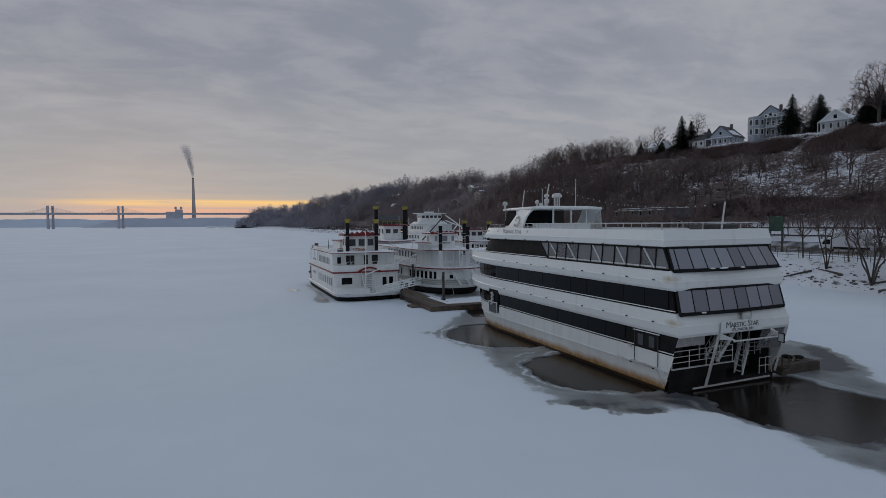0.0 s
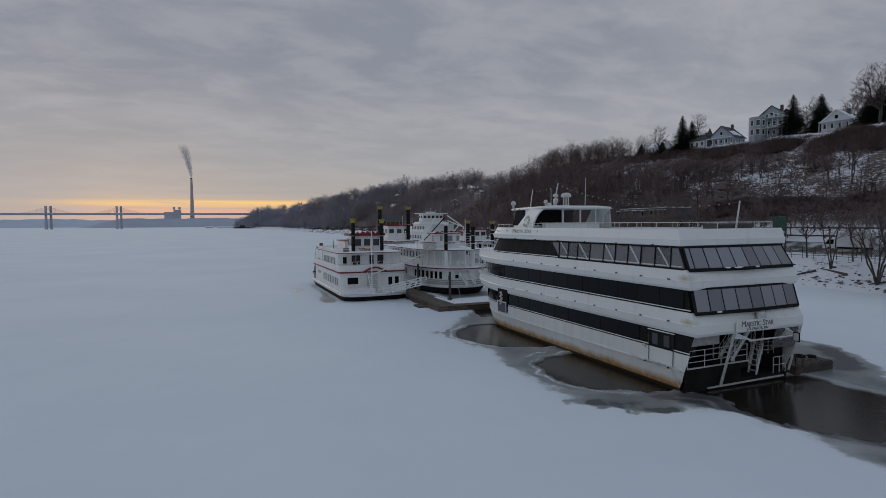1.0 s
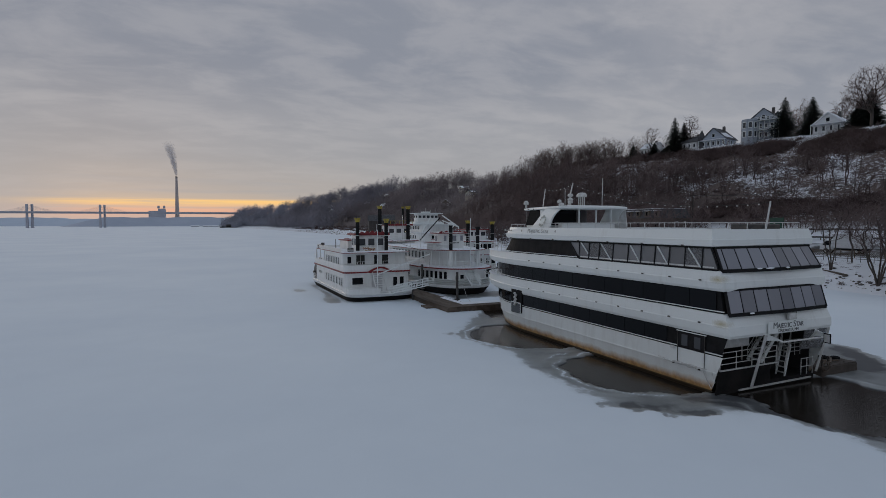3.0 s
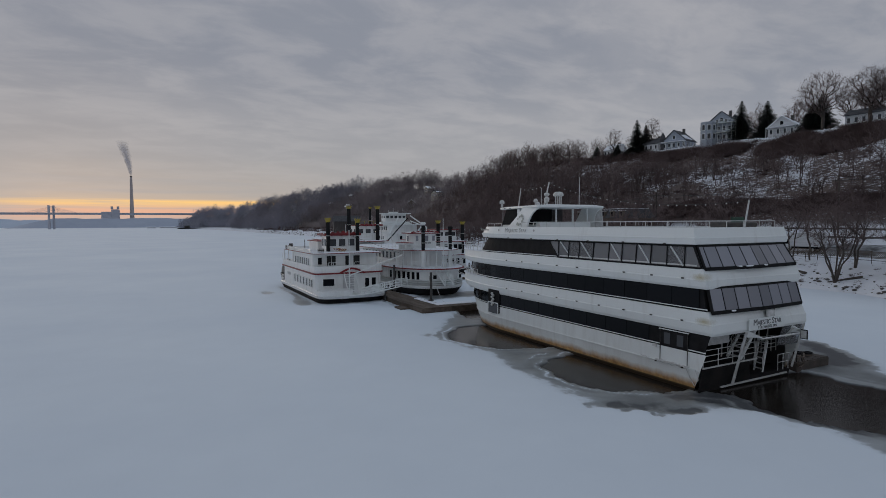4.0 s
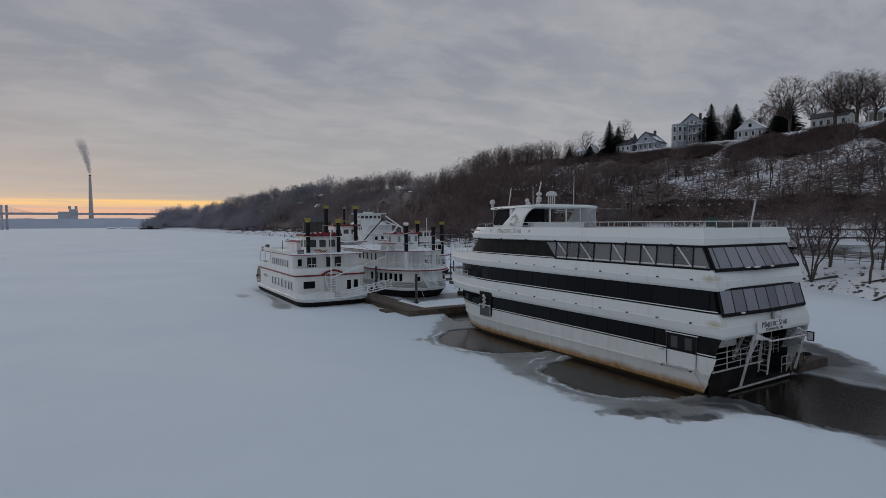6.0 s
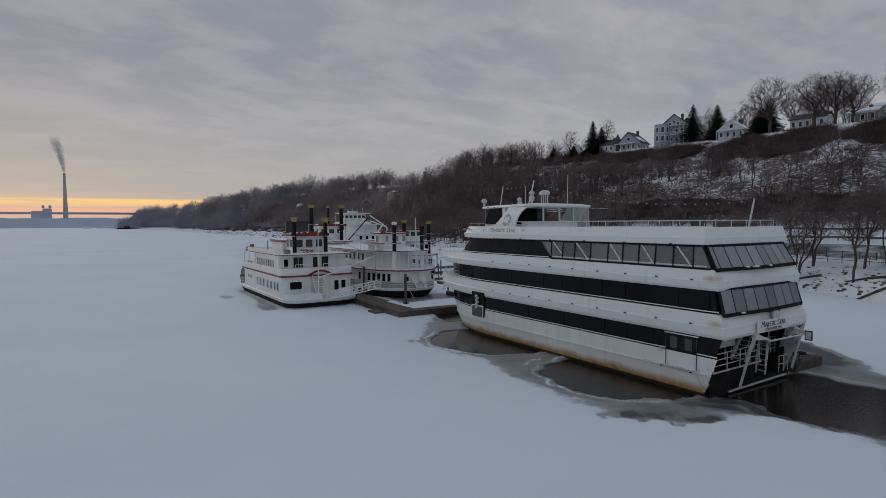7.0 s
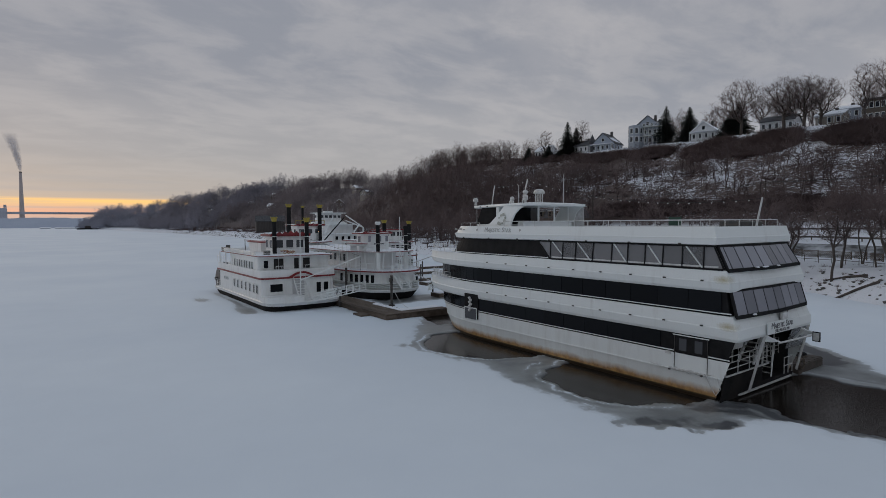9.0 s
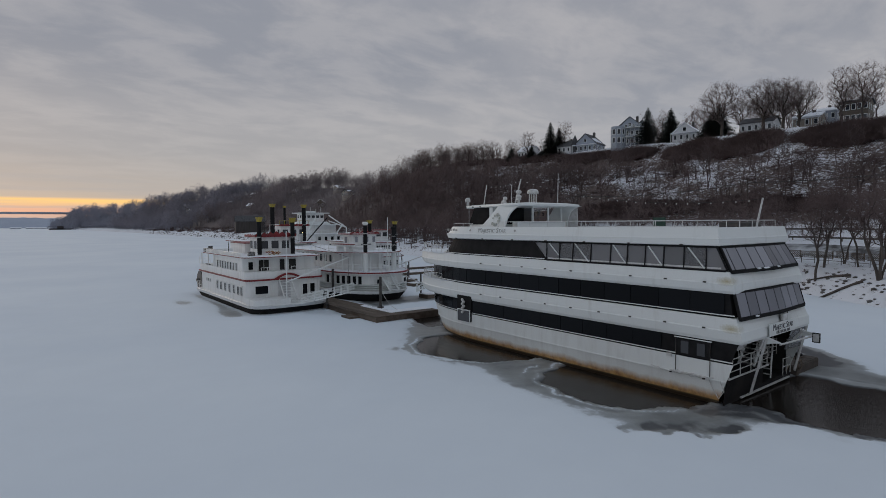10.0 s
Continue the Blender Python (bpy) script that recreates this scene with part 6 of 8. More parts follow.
# ---------------------------------------------------------------- paddle-wheel boats
def smoke_stack(parent, x, y, z0, z1, r, crown=YELLOW, sleeve=None):
    bm = bmesh.new()
    beam(bm, (x, y, z0), (x, y, z1 - 0.42), r, r, 16)
    s = part("funnel", bm, BLACK, parent, "tall black funnel", smooth=False)
    bm = bmesh.new()
    if crown is YELLOW:
        beam(bm, (x, y, z1 - 0.5), (x, y, z1 - 0.42), r * 1.12, r * 1.12, 14)
        for i in range(10):
            t = 2 * math.pi * i / 10
            o, w = Vector((math.cos(t), math.sin(t), 0)), Vector((-math.sin(t), math.cos(t), 0))
            a = Vector((x, y, z1 - 0.42)) + o * r
            c = Vector((x, y, z1)) + o * r * 1.55
            plate(bm, [a - w * r * 0.3, a + w * r * 0.3, c + w * r * 0.36, c + o * 0.05 + Vector((0, 0, 0.07)), c - w * r * 0.36], 0.02)
    else:
        beam(bm, (x, y, z1 - 0.42), (x, y, z1 - 0.2), r, r * 1.5, 14)
        beam(bm, (x, y, z1 - 0.2), (x, y, z1), r * 1.5, r * 1.2, 14)
    part("crown", bm, crown, s, "yellow flared crown" if crown is YELLOW else "")
    for z in (z0 + (z1 - z0) * 0.28, z0 + (z1 - z0) * 0.62):
        bm = bmesh.new()
        beam(bm, (x, y, z), (x, y, z + 0.07), r * 1.06, r * 1.06, 14)
        part("band", bm, METAL, s)
    if sleeve:
        bm = bmesh.new()
        beam(bm, (x, y, sleeve), (x, y, z0 + 0.1), r * 1.25, r * 1.25, 14)
        part("sleeve", bm, WHITE, s, "white lower sleeve")
    return s


def scallops(bm, p, q, z, h, n):
    """A pointed, stepped roof crest from p to q."""
    p, q = Vector((*p, z)), Vector((*q, z))
    pts = [p, q]
    for i in range(n - 1, -1, -1):
        a, c = p.lerp(q, i / n), p.lerp(q, (i + 1) / n)
        tall = h * (0.55 + 0.45 * (1 - abs(2 * (i + 0.5) / n - 1)))
        pts += [c + Vector((0, 0, tall * 0.45)), a.lerp(c, 0.5) + Vector((0, 0, tall))]
    pts.append(p + Vector((0, 0, h * 0.25)))
    plate(bm, pts, 0.06)


def shell(b, name, rings, material, label="", **kw):
    bm = bmesh.new()
    loft(bm, rings, **kw)
    return part(name, bm, material, b, label)


def stage(b, p, q, width, label):
    """A boarding stage: a ramp with railings on both sides."""
    p, q = Vector(p), Vector(q)
    side = (q - p).cross(Vector((0, 0, 1))).normalized() * width / 2
    bm = bmesh.new()
    plate(bm, [p - side, p + side, q + side, q - side], 0.10)
    st = part("boarding_stage", bm, WHITE, b, label)
    for s in (-1, 1):
        railing(st, [p + side * s, q + side * s], 0.95, WHITE, 0.035, 3, 0.9)
        bm = bmesh.new()
        n = 6
        for i in range(n):
            a, c = (p + side * s).lerp(q + side * s, i / n), (p + side * s).lerp(q + side * s, (i + 1) / n)
            beam(bm, a, c + Vector((0, 0, 0.92)), 0.022, n=5)
        part("truss", bm, WHITE, st)
    return st


def white_paddle_boat():
    """The near boat: square front, two decks, a small pilot house with a red crest."""
    xc, hw = 18.35, 4.45
    b = thing("paddle_boat", (xc, 78, 0), "white two-deck paddle boat with red trim and black funnels", "boat", "paddle boats")
    def pl(w, ys, yk, tip, n=4.0):
        return plan(xc, w, ys, yk, tip, n)
    shell(b, "hull", [(-0.5, pl(hw - 0.5, 88, 70, 67.4)), (0.62, pl(hw - 0.05, 89, 70, 66.5))], BLACK_HULL, "black lower hull")
    shell(b, "guard", [(0.62, pl(hw, 89.2, 70, 66.4)), (0.98, pl(hw + 0.1, 89.4, 70, 66.0)), (1.04, pl(hw + 0.05, 89.4, 70, 66.1))], CREAM, "white guard round the main deck")
    shell(b, "main_cabin", [(1.04, pl(hw - 0.12, 87.2, 70.2, 68.9, 8)), (3.42, pl(hw - 0.12, 87.2, 70.2, 68.9, 8))], CREAM)
    shell(b, "bow_bulwark", [(1.04, plan(16.0, 2.1, 69, 67.4, 66.2, 5)), (1.62, plan(16.0, 2.1, 69, 67.4, 66.2, 5))], CREAM)
    shell(b, "upper_floor", [(3.40, pl(hw + 0.05, 88, 70, 68.5, 6)), (3.50, pl(hw + 0.05, 88, 70, 68.5, 6))], CREAM)
    # red moulding, arched over the stairs
    bm = bmesh.new()
    loft(bm, [(3.44, pl(hw + 0.09, 88, 70, 68.46, 6)), (3.62, pl(hw + 0.09, 88, 70, 68.46, 6))])
    red = part("red_moulding", bm, RED, b, "red moulding along the deck edge")
    bm = bmesh.new()
    pts = []
    for i in range(9):
        t = i / 8
        pts.append((17.0 + 3.0 * t, 68.40, 3.55 + 0.55 * math.sin(math.pi * t)))
    for a, c in zip(pts, pts[1:]):
        bar(bm, a, c, 0.14, 0.22)
    part("arch", bm, RED, red, "red arch over the stairs")
    shell(b, "upper_bulwark", [(3.62, pl(hw, 87.6, 70, 68.6, 6)), (4.42, pl(hw, 87.6, 70, 68.6, 6))], CREAM, gaps=(), bottom=True, top=True)
    shell(b, "upper_cabin", [(4.42, pl(hw - 0.2, 82.0, 71, 70.3, 8)), (5.92, pl(hw - 0.2, 82.0, 71, 70.3, 8))], CREAM)
    shell(b, "roof", [(5.90, pl(hw + 0.1, 85.5, 70.6, 69.0, 6)), (6.04, pl(hw + 0.1, 85.5, 70.6, 69.0, 6))], CREAM)
    shell(b, "roof_moulding", [(5.94, pl(hw + 0.13, 85.55, 70.6, 68.97, 6)), (6.02, pl(hw + 0.13, 85.55, 70.6, 68.97, 6))], RED, "red line along the roof edge")
    shell(b, "roof_snow", [(6.04, pl(hw - 0.1, 85.2, 70.8, 69.3, 6)), (6.09, pl(hw - 0.3, 85.0, 70.9, 69.5, 6))], SNOW_WHITE)
    for y in (80.5, 83.5, 86.6):
        for s in (-1, 1):
            bm = bmesh.new()
            box(bm, xc + s * hw - 0.06, xc + s * hw + 0.06, y - 0.06, y + 0.06, 4.4, 5.92)
            part("post", bm, CREAM, b)
    # stern shroud of the paddle wheel
    bm = bmesh.new()
    box(bm, xc - 3.4, xc + 3.4, 89.2, 92.2, 1.0, 3.4, 0.3)
    part("wheel_box", bm, CREAM, b)
    bm = bmesh.new()
    beam(bm, (xc - 4.2, 90.8, 1.9), (xc + 4.2, 90.8, 1.9), 0.22, n=10)
    for s in (-1, 1):
        bmesh.ops.create_cone(bm, cap_ends=True, segments=18, radius1=1.5, radius2=1.5, depth=0.2, matrix=Matrix.Translation((xc + s * 3.7, 90.8, 1.7)) @ pose(0, 0, 0, 0, 90, 0))
    part("paddle_wheel", bm, DARK_METAL, b)
    # windows of the near side: tall pairs below, single above
    for y in (70.5, 71.7, 73.25, 74.9, 76.6, 78.3, 79.85):
        wn_ = window(b, facing(xc - hw + 0.11, y, 2.24, -90), 0.64, 0.92, 0.06, CREAM, bars=1)
        bm = bmesh.new()
        plate(bm, [(xc - hw + 0.10, y - 0.42, 2.80), (xc - hw + 0.10, y + 0.42, 2.80), (xc - hw - 0.06, y + 0.42, 2.72), (xc - hw - 0.06, y - 0.42, 2.72)], 0.03)
        part("window_hood", bm, CREAM, wn_)
    for y in (83.05, 83.85, 84.65):
        window(b, facing(xc - hw + 0.11, y, 2.55, -90), 0.34, 0.34, 0.05, CREAM)
    for i in range(8):
        window(b, facing(xc - hw + 0.19, 72.45 + 1.04 * i, 4.84, -90), 0.46, 0.86, 0.06, CREAM)
    bm = bmesh.new()
    box(bm, 13.98, 14.04, 83.0, 85.2, 3.75, 4.6, 0.01)
    part("notice_board", bm, SMOKED_GLASS, b, "grey board on the after bulwark")
    # low white parapet round the snowy roof, and the steps between the two upper decks
    for x0, x1, y0, y1 in ((14.05, 14.12, 71.0, 85.2), (22.58, 22.65, 76.0, 85.2), (14.12, 22.58, 85.13, 85.2)):
        bm = bmesh.new()
        box(bm, x0, x1, y0, y1, 6.05, 6.42, 0.01)
        part("parapet", bm, CREAM, b)
    for y in (71.1, 71.75):
        bm = bmesh.new()
        bar(bm, (20.9, y, 4.45), (21.9, y + 0.4, 6.05), 0.05, 0.14)
        part("ladder_string", bm, CREAM, b)
    for i in range(6):
        t = (i + 0.5) / 6
        bm = bmesh.new()
        box(bm, 20.84 + t, 20.98 + t, 71.1 + 0.4 * t, 71.75 + 0.4 * t, 4.47 + 1.6 * t, 4.51 + 1.6 * t)
        part("ladder_rung", bm, CREAM, b)
    # front face
    window(b, facing(15.65, 68.88, 2.42, 0), 1.40, 0.86, 0.07, CREAM)
    for x in (20.65, 21.55):
        window(b, facing(x, 68.88, 2.2, 0), 0.55, 1.15, 0.08, CREAM)
    window(b, facing(14.95, 70.28, 5.02, 0), 0.50, 0.85, 0.06, CREAM)
    # doorways are solid boxes, near black in place of the unlit cabin behind
    for x, w in ((16.12, 0.50), (16.72, 0.50), (18.53, 0.52), (19.75, 0.80)):
        bm = bmesh.new()
        box(bm, x - w / 2, x + w / 2, 70.2, 70.30, 4.42, 5.62)
        part("doorway", bm, SHADED_ROOM, b, "dark open doorway")
    # bow stairs
    for x in (17.5, 18.9):
        bm = bmesh.new()
        bar(bm, (x, 66.6, 1.04), (x, 68.6, 3.55), 0.06, 0.22)
        part("stair_string", bm, CREAM, b)
    for i in range(9):
        t = (i + 0.5) / 9
        bm = bmesh.new()
        box(bm, 17.52, 18.88, 66.6 + 2.0 * t - 0.12, 66.6 + 2.0 * t + 0.12, 1.05 + 2.45 * t, 1.10 + 2.45 * t)
        part("tread", bm, CREAM, b)
    bm = bmesh.new()
    box(bm, 17.5, 18.9, 68.82, 68.88, 1.04, 3.4)
    part("stair_backing", bm, INTERIOR, b)
    # pilot house
    bm = bmesh.new()
    box(bm, 16.5, 20.4, 72.2, 75.0, 6.04, 8.15, 0.03)
    ph = part("pilot_house", bm, CREAM, b, "white pilot house with a red crest")
    for x in (17.2, 18.45, 19.7):
        window(ph, facing(x, 72.18, 7.25, 0), 0.85, 0.90, 0.06, CREAM, SMOKED_GLASS)
    for y in (72.95, 74.3):
        window(ph, facing(16.48, y, 7.25, -90), 0.85, 0.90, 0.06, CREAM, SMOKED_GLASS)
    bm = bmesh.new()
    box(bm, 16.0, 20.9, 71.7, 75.5, 8.15, 8.28, 0.02)
    part("pilot_roof", bm, RED, ph, "red pilot house roof edge")
    bm = bmesh.new()
    scallops(bm, (16.0, 71.72), (20.9, 71.72), 8.28, 0.55, 7)
    scallops(bm, (16.04, 75.4), (16.04, 71.8), 8.28, 0.25, 6)
    part("crest", bm, RED, ph, "pointed red roof crest")
    # script board, its strokes too loose to be read
    bm = bmesh.new()
    slab(bm, [(16.95, 71.30), (18.85, 71.30), (18.85, 71.36), (16.95, 71.36)], 5.98, 6.66)
    sg = part("name_board", bm, CREAM, b, "name board with unreadable red and gold script")
    for k, (x0, x1, zz, mat) in enumerate(((17.02, 17.9, 6.50, GOLD), (17.75, 18.75, 6.40, GOLD), (17.3, 18.6, 6.20, GOLD), (17.05, 17.95, 6.42, RED), (17.8, 18.7, 6.31, RED))):
        n = 9
        part("stroke", tube(bmesh.new(), [(x0 + (x1 - x0) * i / n, 71.27, zz + 0.07 * math.sin(i * 1.9 + k)) for i in range(n + 1)], 0.042, 5), mat, sg)
    railing(b, [(15.6, 68.75, 4.42), (17.6, 68.75, 4.42)], 0.45, CREAM, 0.025, 1, 0.7)
    railing(b, [(19.0, 68.75, 4.42), (20.4, 68.75, 4.42)], 0.45, CREAM, 0.025, 1, 0.7)
    railing(b, [(13.95, 86.0, 6.05), (13.95, 80.0, 6.05)], 0.5, CREAM, 0.02, 2, 1.5)
    railing(b, [(13.9, 87.9, 4.42), (13.9, 82.4, 4.42)], 0.9, CREAM, 0.02, 2, 1.1)
    railing(b, [(13.9, 89.2, 1.04), (13.9, 87.3, 1.04)], 1.0, CREAM, 0.02, 2, 0.8)
    for x, y in ((14.3, 85.6), (15.3, 71.0)):
        bm = bmesh.new()
        box(bm, x - 0.35, x + 0.35, y - 0.3, y + 0.3, 6.04, 6.55, 0.05)
        part("roof_vent", bm, DARK_METAL, b)
    railing(b, [(13.95, 85.4, 6.05), (13.95, 71.2, 6.05), (15.4, 69.3, 6.05)], 0.42, CREAM, 0.022, 2, 1.4)
    bm = bmesh.new()
    beam(bm, (15.4, 79.8, 6.05), (15.4, 79.9, 7.5), 0.06, 0.04, 7)
    part("flag_staff", bm, DARK_METAL, b, "dark bare flag staff")
    bm = bmesh.new()
    beam(bm, (14.4, 84.2, 6.05), (14.4, 84.2, 6.85), 0.28, 0.28, 12)
    part("vent_drum", bm, DARK_METAL, b, "dark round vent")
    shell(b, "after_house", [(6.05, [(16.4, 76.5), (20.5, 76.5), (20.5, 81.5), (16.4, 81.5)]), (7.3, [(16.4, 76.5), (20.5, 76.5), (20.5, 81.5), (16.4, 81.5)])], CREAM, "low white house behind the pilot house")
    shell(b, "after_house_trim", [(7.3, [(16.2, 76.3), (20.7, 76.3), (20.7, 81.7), (16.2, 81.7)]), (7.42, [(16.2, 76.3), (20.7, 76.3), (20.7, 81.7), (16.2, 81.7)])], RED, "red roof trim")
    smoke_stack(b, 16.37, 71.4, 4.42, 10.40, 0.245)
    smoke_stack(b, 20.30, 71.4, 4.42, 10.32, 0.245)
    # jack staff, boom and boarding stage
    bm = bmesh.new()
    beam(bm, (17.5, 66.4, 1.04), (17.55, 66.4, 8.9), 0.07, 0.045, 8)
    part("jack_staff", bm, WHITE, b)
    bm = bmesh.new()
    beam(bm, (17.55, 66.4, 3.4), (23.0, 62.6, 6.0), 0.07, 0.05, 8)
    part("boom", bm, WHITE, b)
    bm = bmesh.new()
    beam(bm, (17.55, 66.4, 8.3), (23.0, 62.6, 6.0), 0.015, n=4)
    beam(bm, (23.0, 62.6, 6.0), (22.2, 61.2, 3.3), 0.015, n=4)
    part("stay", bm, DARK_METAL, b)
    stage(b, (19.3, 65.9, 0.95), (22.5, 61.2, 2.35), 1.3, "white railed boarding stage swung over the dock")
    stage(b, (20.3, 66.4, 1.04), (22.4, 67.2, 1.1), 0.9, "white railed landing")
    bm = bmesh.new()
    for x in (14.5, 22.4):
        box(bm, x - 0.12, x + 0.12, 66.6, 66.85, 1.04, 1.35, 0.03)
    part("bitts", bm, DARK_METAL, b)
    return b


white_paddle_boat()


def round_bow_boat():
    """The second boat: rounded decks, a pilot house, stacks with white sleeves."""
    xc = 31.2
    b = thing("paddle_boat", (xc, 84, 0), "white round-bowed paddle boat with red deck lines", "boat", "paddle boats")
    def pl(w, ys, yk, tip, n=2.3):
        return plan(xc, w, ys, yk, tip, n)
    shell(b, "hull", [(-0.5, pl(4.2, 104, 76, 68.6)), (0.95, pl(5.0, 105, 76, 67.1))], BLACK_HULL, "black lower hull")
    shell(b, "guard", [(0.95, pl(5.05, 105, 76, 67.1)), (1.25, pl(5.3, 105, 77, 66.9)), (1.32, pl(5.25, 105, 77, 67.0))], CREAM)
    for z in (1.55, 1.80, 2.05):
        shell(b, "deck_rail", [(z, pl(5.28, 104, 77, 66.95)), (z + 0.06, pl(5.28, 104, 77, 66.95))], WHITE, gaps=())
    shell(b, "main_cabin", [(1.32, pl(5.05, 103, 78, 67.6)), (3.45, pl(5.05, 103, 78, 67.6))], CREAM)
    shell(b, "upper_floor", [(3.40, pl(5.45, 104, 77, 66.7)), (3.54, pl(5.45, 104, 77, 66.7))], CREAM)
    shell(b, "red_moulding", [(3.50, pl(5.49, 104, 77, 66.65)), (3.64, pl(5.49, 104, 77, 66.65))], RED, "red moulding along the deck edge")
    shell(b, "deck_snow", [(3.64, pl(5.3, 103.5, 77, 67.0)), (3.68, pl(5.2, 103.4, 77, 67.1))], SNOW_WHITE)
    shell(b, "upper_cabin", [(3.64, pl(3.2, 102, 76.5, 71.6)), (5.95, pl(3.2, 102, 76.5, 71.6))], CREAM)
    shell(b, "roof", [(5.92, pl(4.9, 103, 77, 68.2)), (6.06, pl(4.9, 103, 77, 68.2))], CREAM)
    shell(b, "roof_moulding", [(5.97, pl(4.94, 103, 77, 68.15)), (6.05, pl(4.94, 103, 77, 68.15))], RED, "red line along the roof edge")
    shell(b, "roof_snow", [(6.06, pl(4.7, 102.6, 77, 68.6)), (6.11, pl(4.5, 102.4, 77, 68.8))], SNOW_WHITE)
    loop = [p for p in pl(5.3, 104, 77, 66.85)]
    rail_pts = [(x, y, 3.64) for x, y in loop if y < 84]
    cut = [i for i in range(len(rail_pts)) if rail_pts[i][0] < xc - 0.4]
    railing(b, [rail_pts[i] for i in cut], 0.95, WHITE, 0.028, 3, 1.0)
    railing(b, [p for p in rail_pts if p[0] > xc + 3.0], 0.95, WHITE, 0.028, 3, 1.0)
    top = [(x, y, 6.06) for x, y in pl(4.8, 103, 77, 68.3) if y < 90]
    railing(b, [p for p in top if p[0] < xc - 2.6], 0.8, WHITE, 0.022, 2, 1.6)
    # side windows and bow lights
    for i in range(12):
        window(b, facing(xc - 5.06, 78.4 + 1.35 * i, 2.55, -90), 0.62, 1.15, 0.08, CREAM)
    curve = pl(5.07, 103, 78, 67.6)
    left = [p for p in curve if p[1] < 78 and p[0] < xc]
    for p, q in list(zip(left, left[1:]))[1:8]:
        c, a = ((p[0] + q[0]) / 2, (p[1] + q[1]) / 2), math.degrees(math.atan2(q[1] - p[1], q[0] - p[0]))
        w = min(0.62, math.dist(p, q) * 0.62)
        window(b, facing(c[0], c[1], 2.55, a), round(w, 2), 1.10, 0.07, CREAM)
    for x in (29.7, 33.6):
        y = min(p[1] for p in curve if abs(p[0] - x) < 1.2)
        window(b, facing(x, y - 0.12, 2.5, -16 if x < xc else 20), 0.48, 0.52, 0.06, CREAM)
    for i in range(10):
        window(b, facing(xc - 3.21, 77.2 + 1.5 * i, 5.0, -90), 0.7, 0.95, 0.06, CREAM)
    for x, y, z in ((28.2, 72.6, 8.1), (34.2, 72.8, 7.8), (35.0, 76.0, 8.6), (27.3, 76.5, 7.4)):
        part("pole", beam(bmesh.new(), (x, y, 6.1), (x, y, z), 0.03, n=6), METAL, b)
    railing(b, [(29.4, 69.4, 6.06), (31.2, 68.8, 6.06), (32.6, 69.1, 6.06)], 0.85, WHITE, 0.028, 3, 0.7)
    # bow stairs on the shore side
    for x in (30.0, 31.3):
        bm = bmesh.new()
        bar(bm, (x + 0.6, 66.2, 1.32), (x - 0.2, 67.6, 3.6), 0.06, 0.2)
        part("stair_string", bm, WHITE, b)
        railing(b, [(x + 0.6, 66.2, 1.4), (x - 0.2, 67.6, 3.6)], 0.8, WHITE, 0.025, 3, 0.6)
    for i in range(8):
        t = (i + 0.5) / 8
        bm = bmesh.new()
        x = 31.25 - 0.8 * t
        box(bm, x - 0.62, x + 0.62, 66.2 + 1.4 * t - 0.1, 66.2 + 1.4 * t + 0.1, 1.35 + 2.25 * t, 1.40 + 2.25 * t)
        part("tread", bm, WHITE, b)
    # pilot house
    bm = bmesh.new()
    loft(bm, [(6.06, plan(xc, 2.0, 75.8, 74.6, 73.4, 3)), (8.18, plan(xc, 2.0, 75.8, 74.6, 73.4, 3))])
    ph = part("pilot_house", bm, CREAM, b, "white pilot house with red roof trim")
    for x in (30.1, 31.2, 32.3):
        window(ph, facing(x, 73.42 if abs(x - xc) < 0.5 else 73.50, 7.55, 0), 0.85, 0.75, 0.05, CREAM, GREY_GLASS)
    for y in (75.0,):
        window(ph, facing(xc - 2.01, y, 7.5, -90), 0.8, 0.8, 0.05, CREAM, GREY_GLASS)
    bm = bmesh.new()
    box(bm, 30.3, 32.1, 73.22, 73.30, 6.72, 7.06, 0.02)
    sg = part("name_board", bm, CREAM, b)
    bm = bmesh.new()
    for x in np.arange(30.42, 31.95, 0.2):
        box(bm, x, x + 0.13, 73.19, 73.22, 6.80, 6.98)
    part("script", bm, DARK_INK, sg)
    bm = bmesh.new()
    loft(bm, [(8.18, plan(xc, 2.45, 76.3, 74.6, 72.9, 3)), (8.32, plan(xc, 2.45, 76.3, 74.6, 72.9, 3)), (8.5, plan(xc, 1.4, 75.4, 74.6, 73.9, 3))])
    part("pilot_roof", bm, CREAM, ph)
    bm = bmesh.new()
    loft(bm, [(8.22, plan(xc, 2.49, 76.35, 74.6, 72.86, 3)), (8.36, plan(xc, 2.49, 76.35, 74.6, 72.86, 3))])
    scallops(bm, (29.0, 73.6), (33.4, 73.6), 8.36, 0.36, 6)
    part("crest", bm, RED, ph, "red roof crest")
    for p_ in [p_ for p_ in pl(4.7, 103, 77, 68.5) if p_[1] < 92][::2]:
        bm = bmesh.new()
        beam(bm, (p_[0], p_[1], 3.66), (p_[0], p_[1], 5.93), 0.05, n=6)
        part("roof_post", bm, WHITE, b)
    railing(b, [(33.0, 69.2, 6.06), (34.6, 71.4, 6.06), (35.6, 75.0, 6.06)], 0.9, WHITE, 0.03, 3, 0.7)
    bm = bmesh.new()
    loft(bm, [(6.75, plan(27.6, 0.5, 74.5, 72.5, 70.2, 2)), (7.0, plan(27.6, 0.62, 74.6, 72.5, 69.9, 2))])
    bt = part("dinghy", bm, WHITE, b, "small white dinghy on the roof")
    bm = bmesh.new()
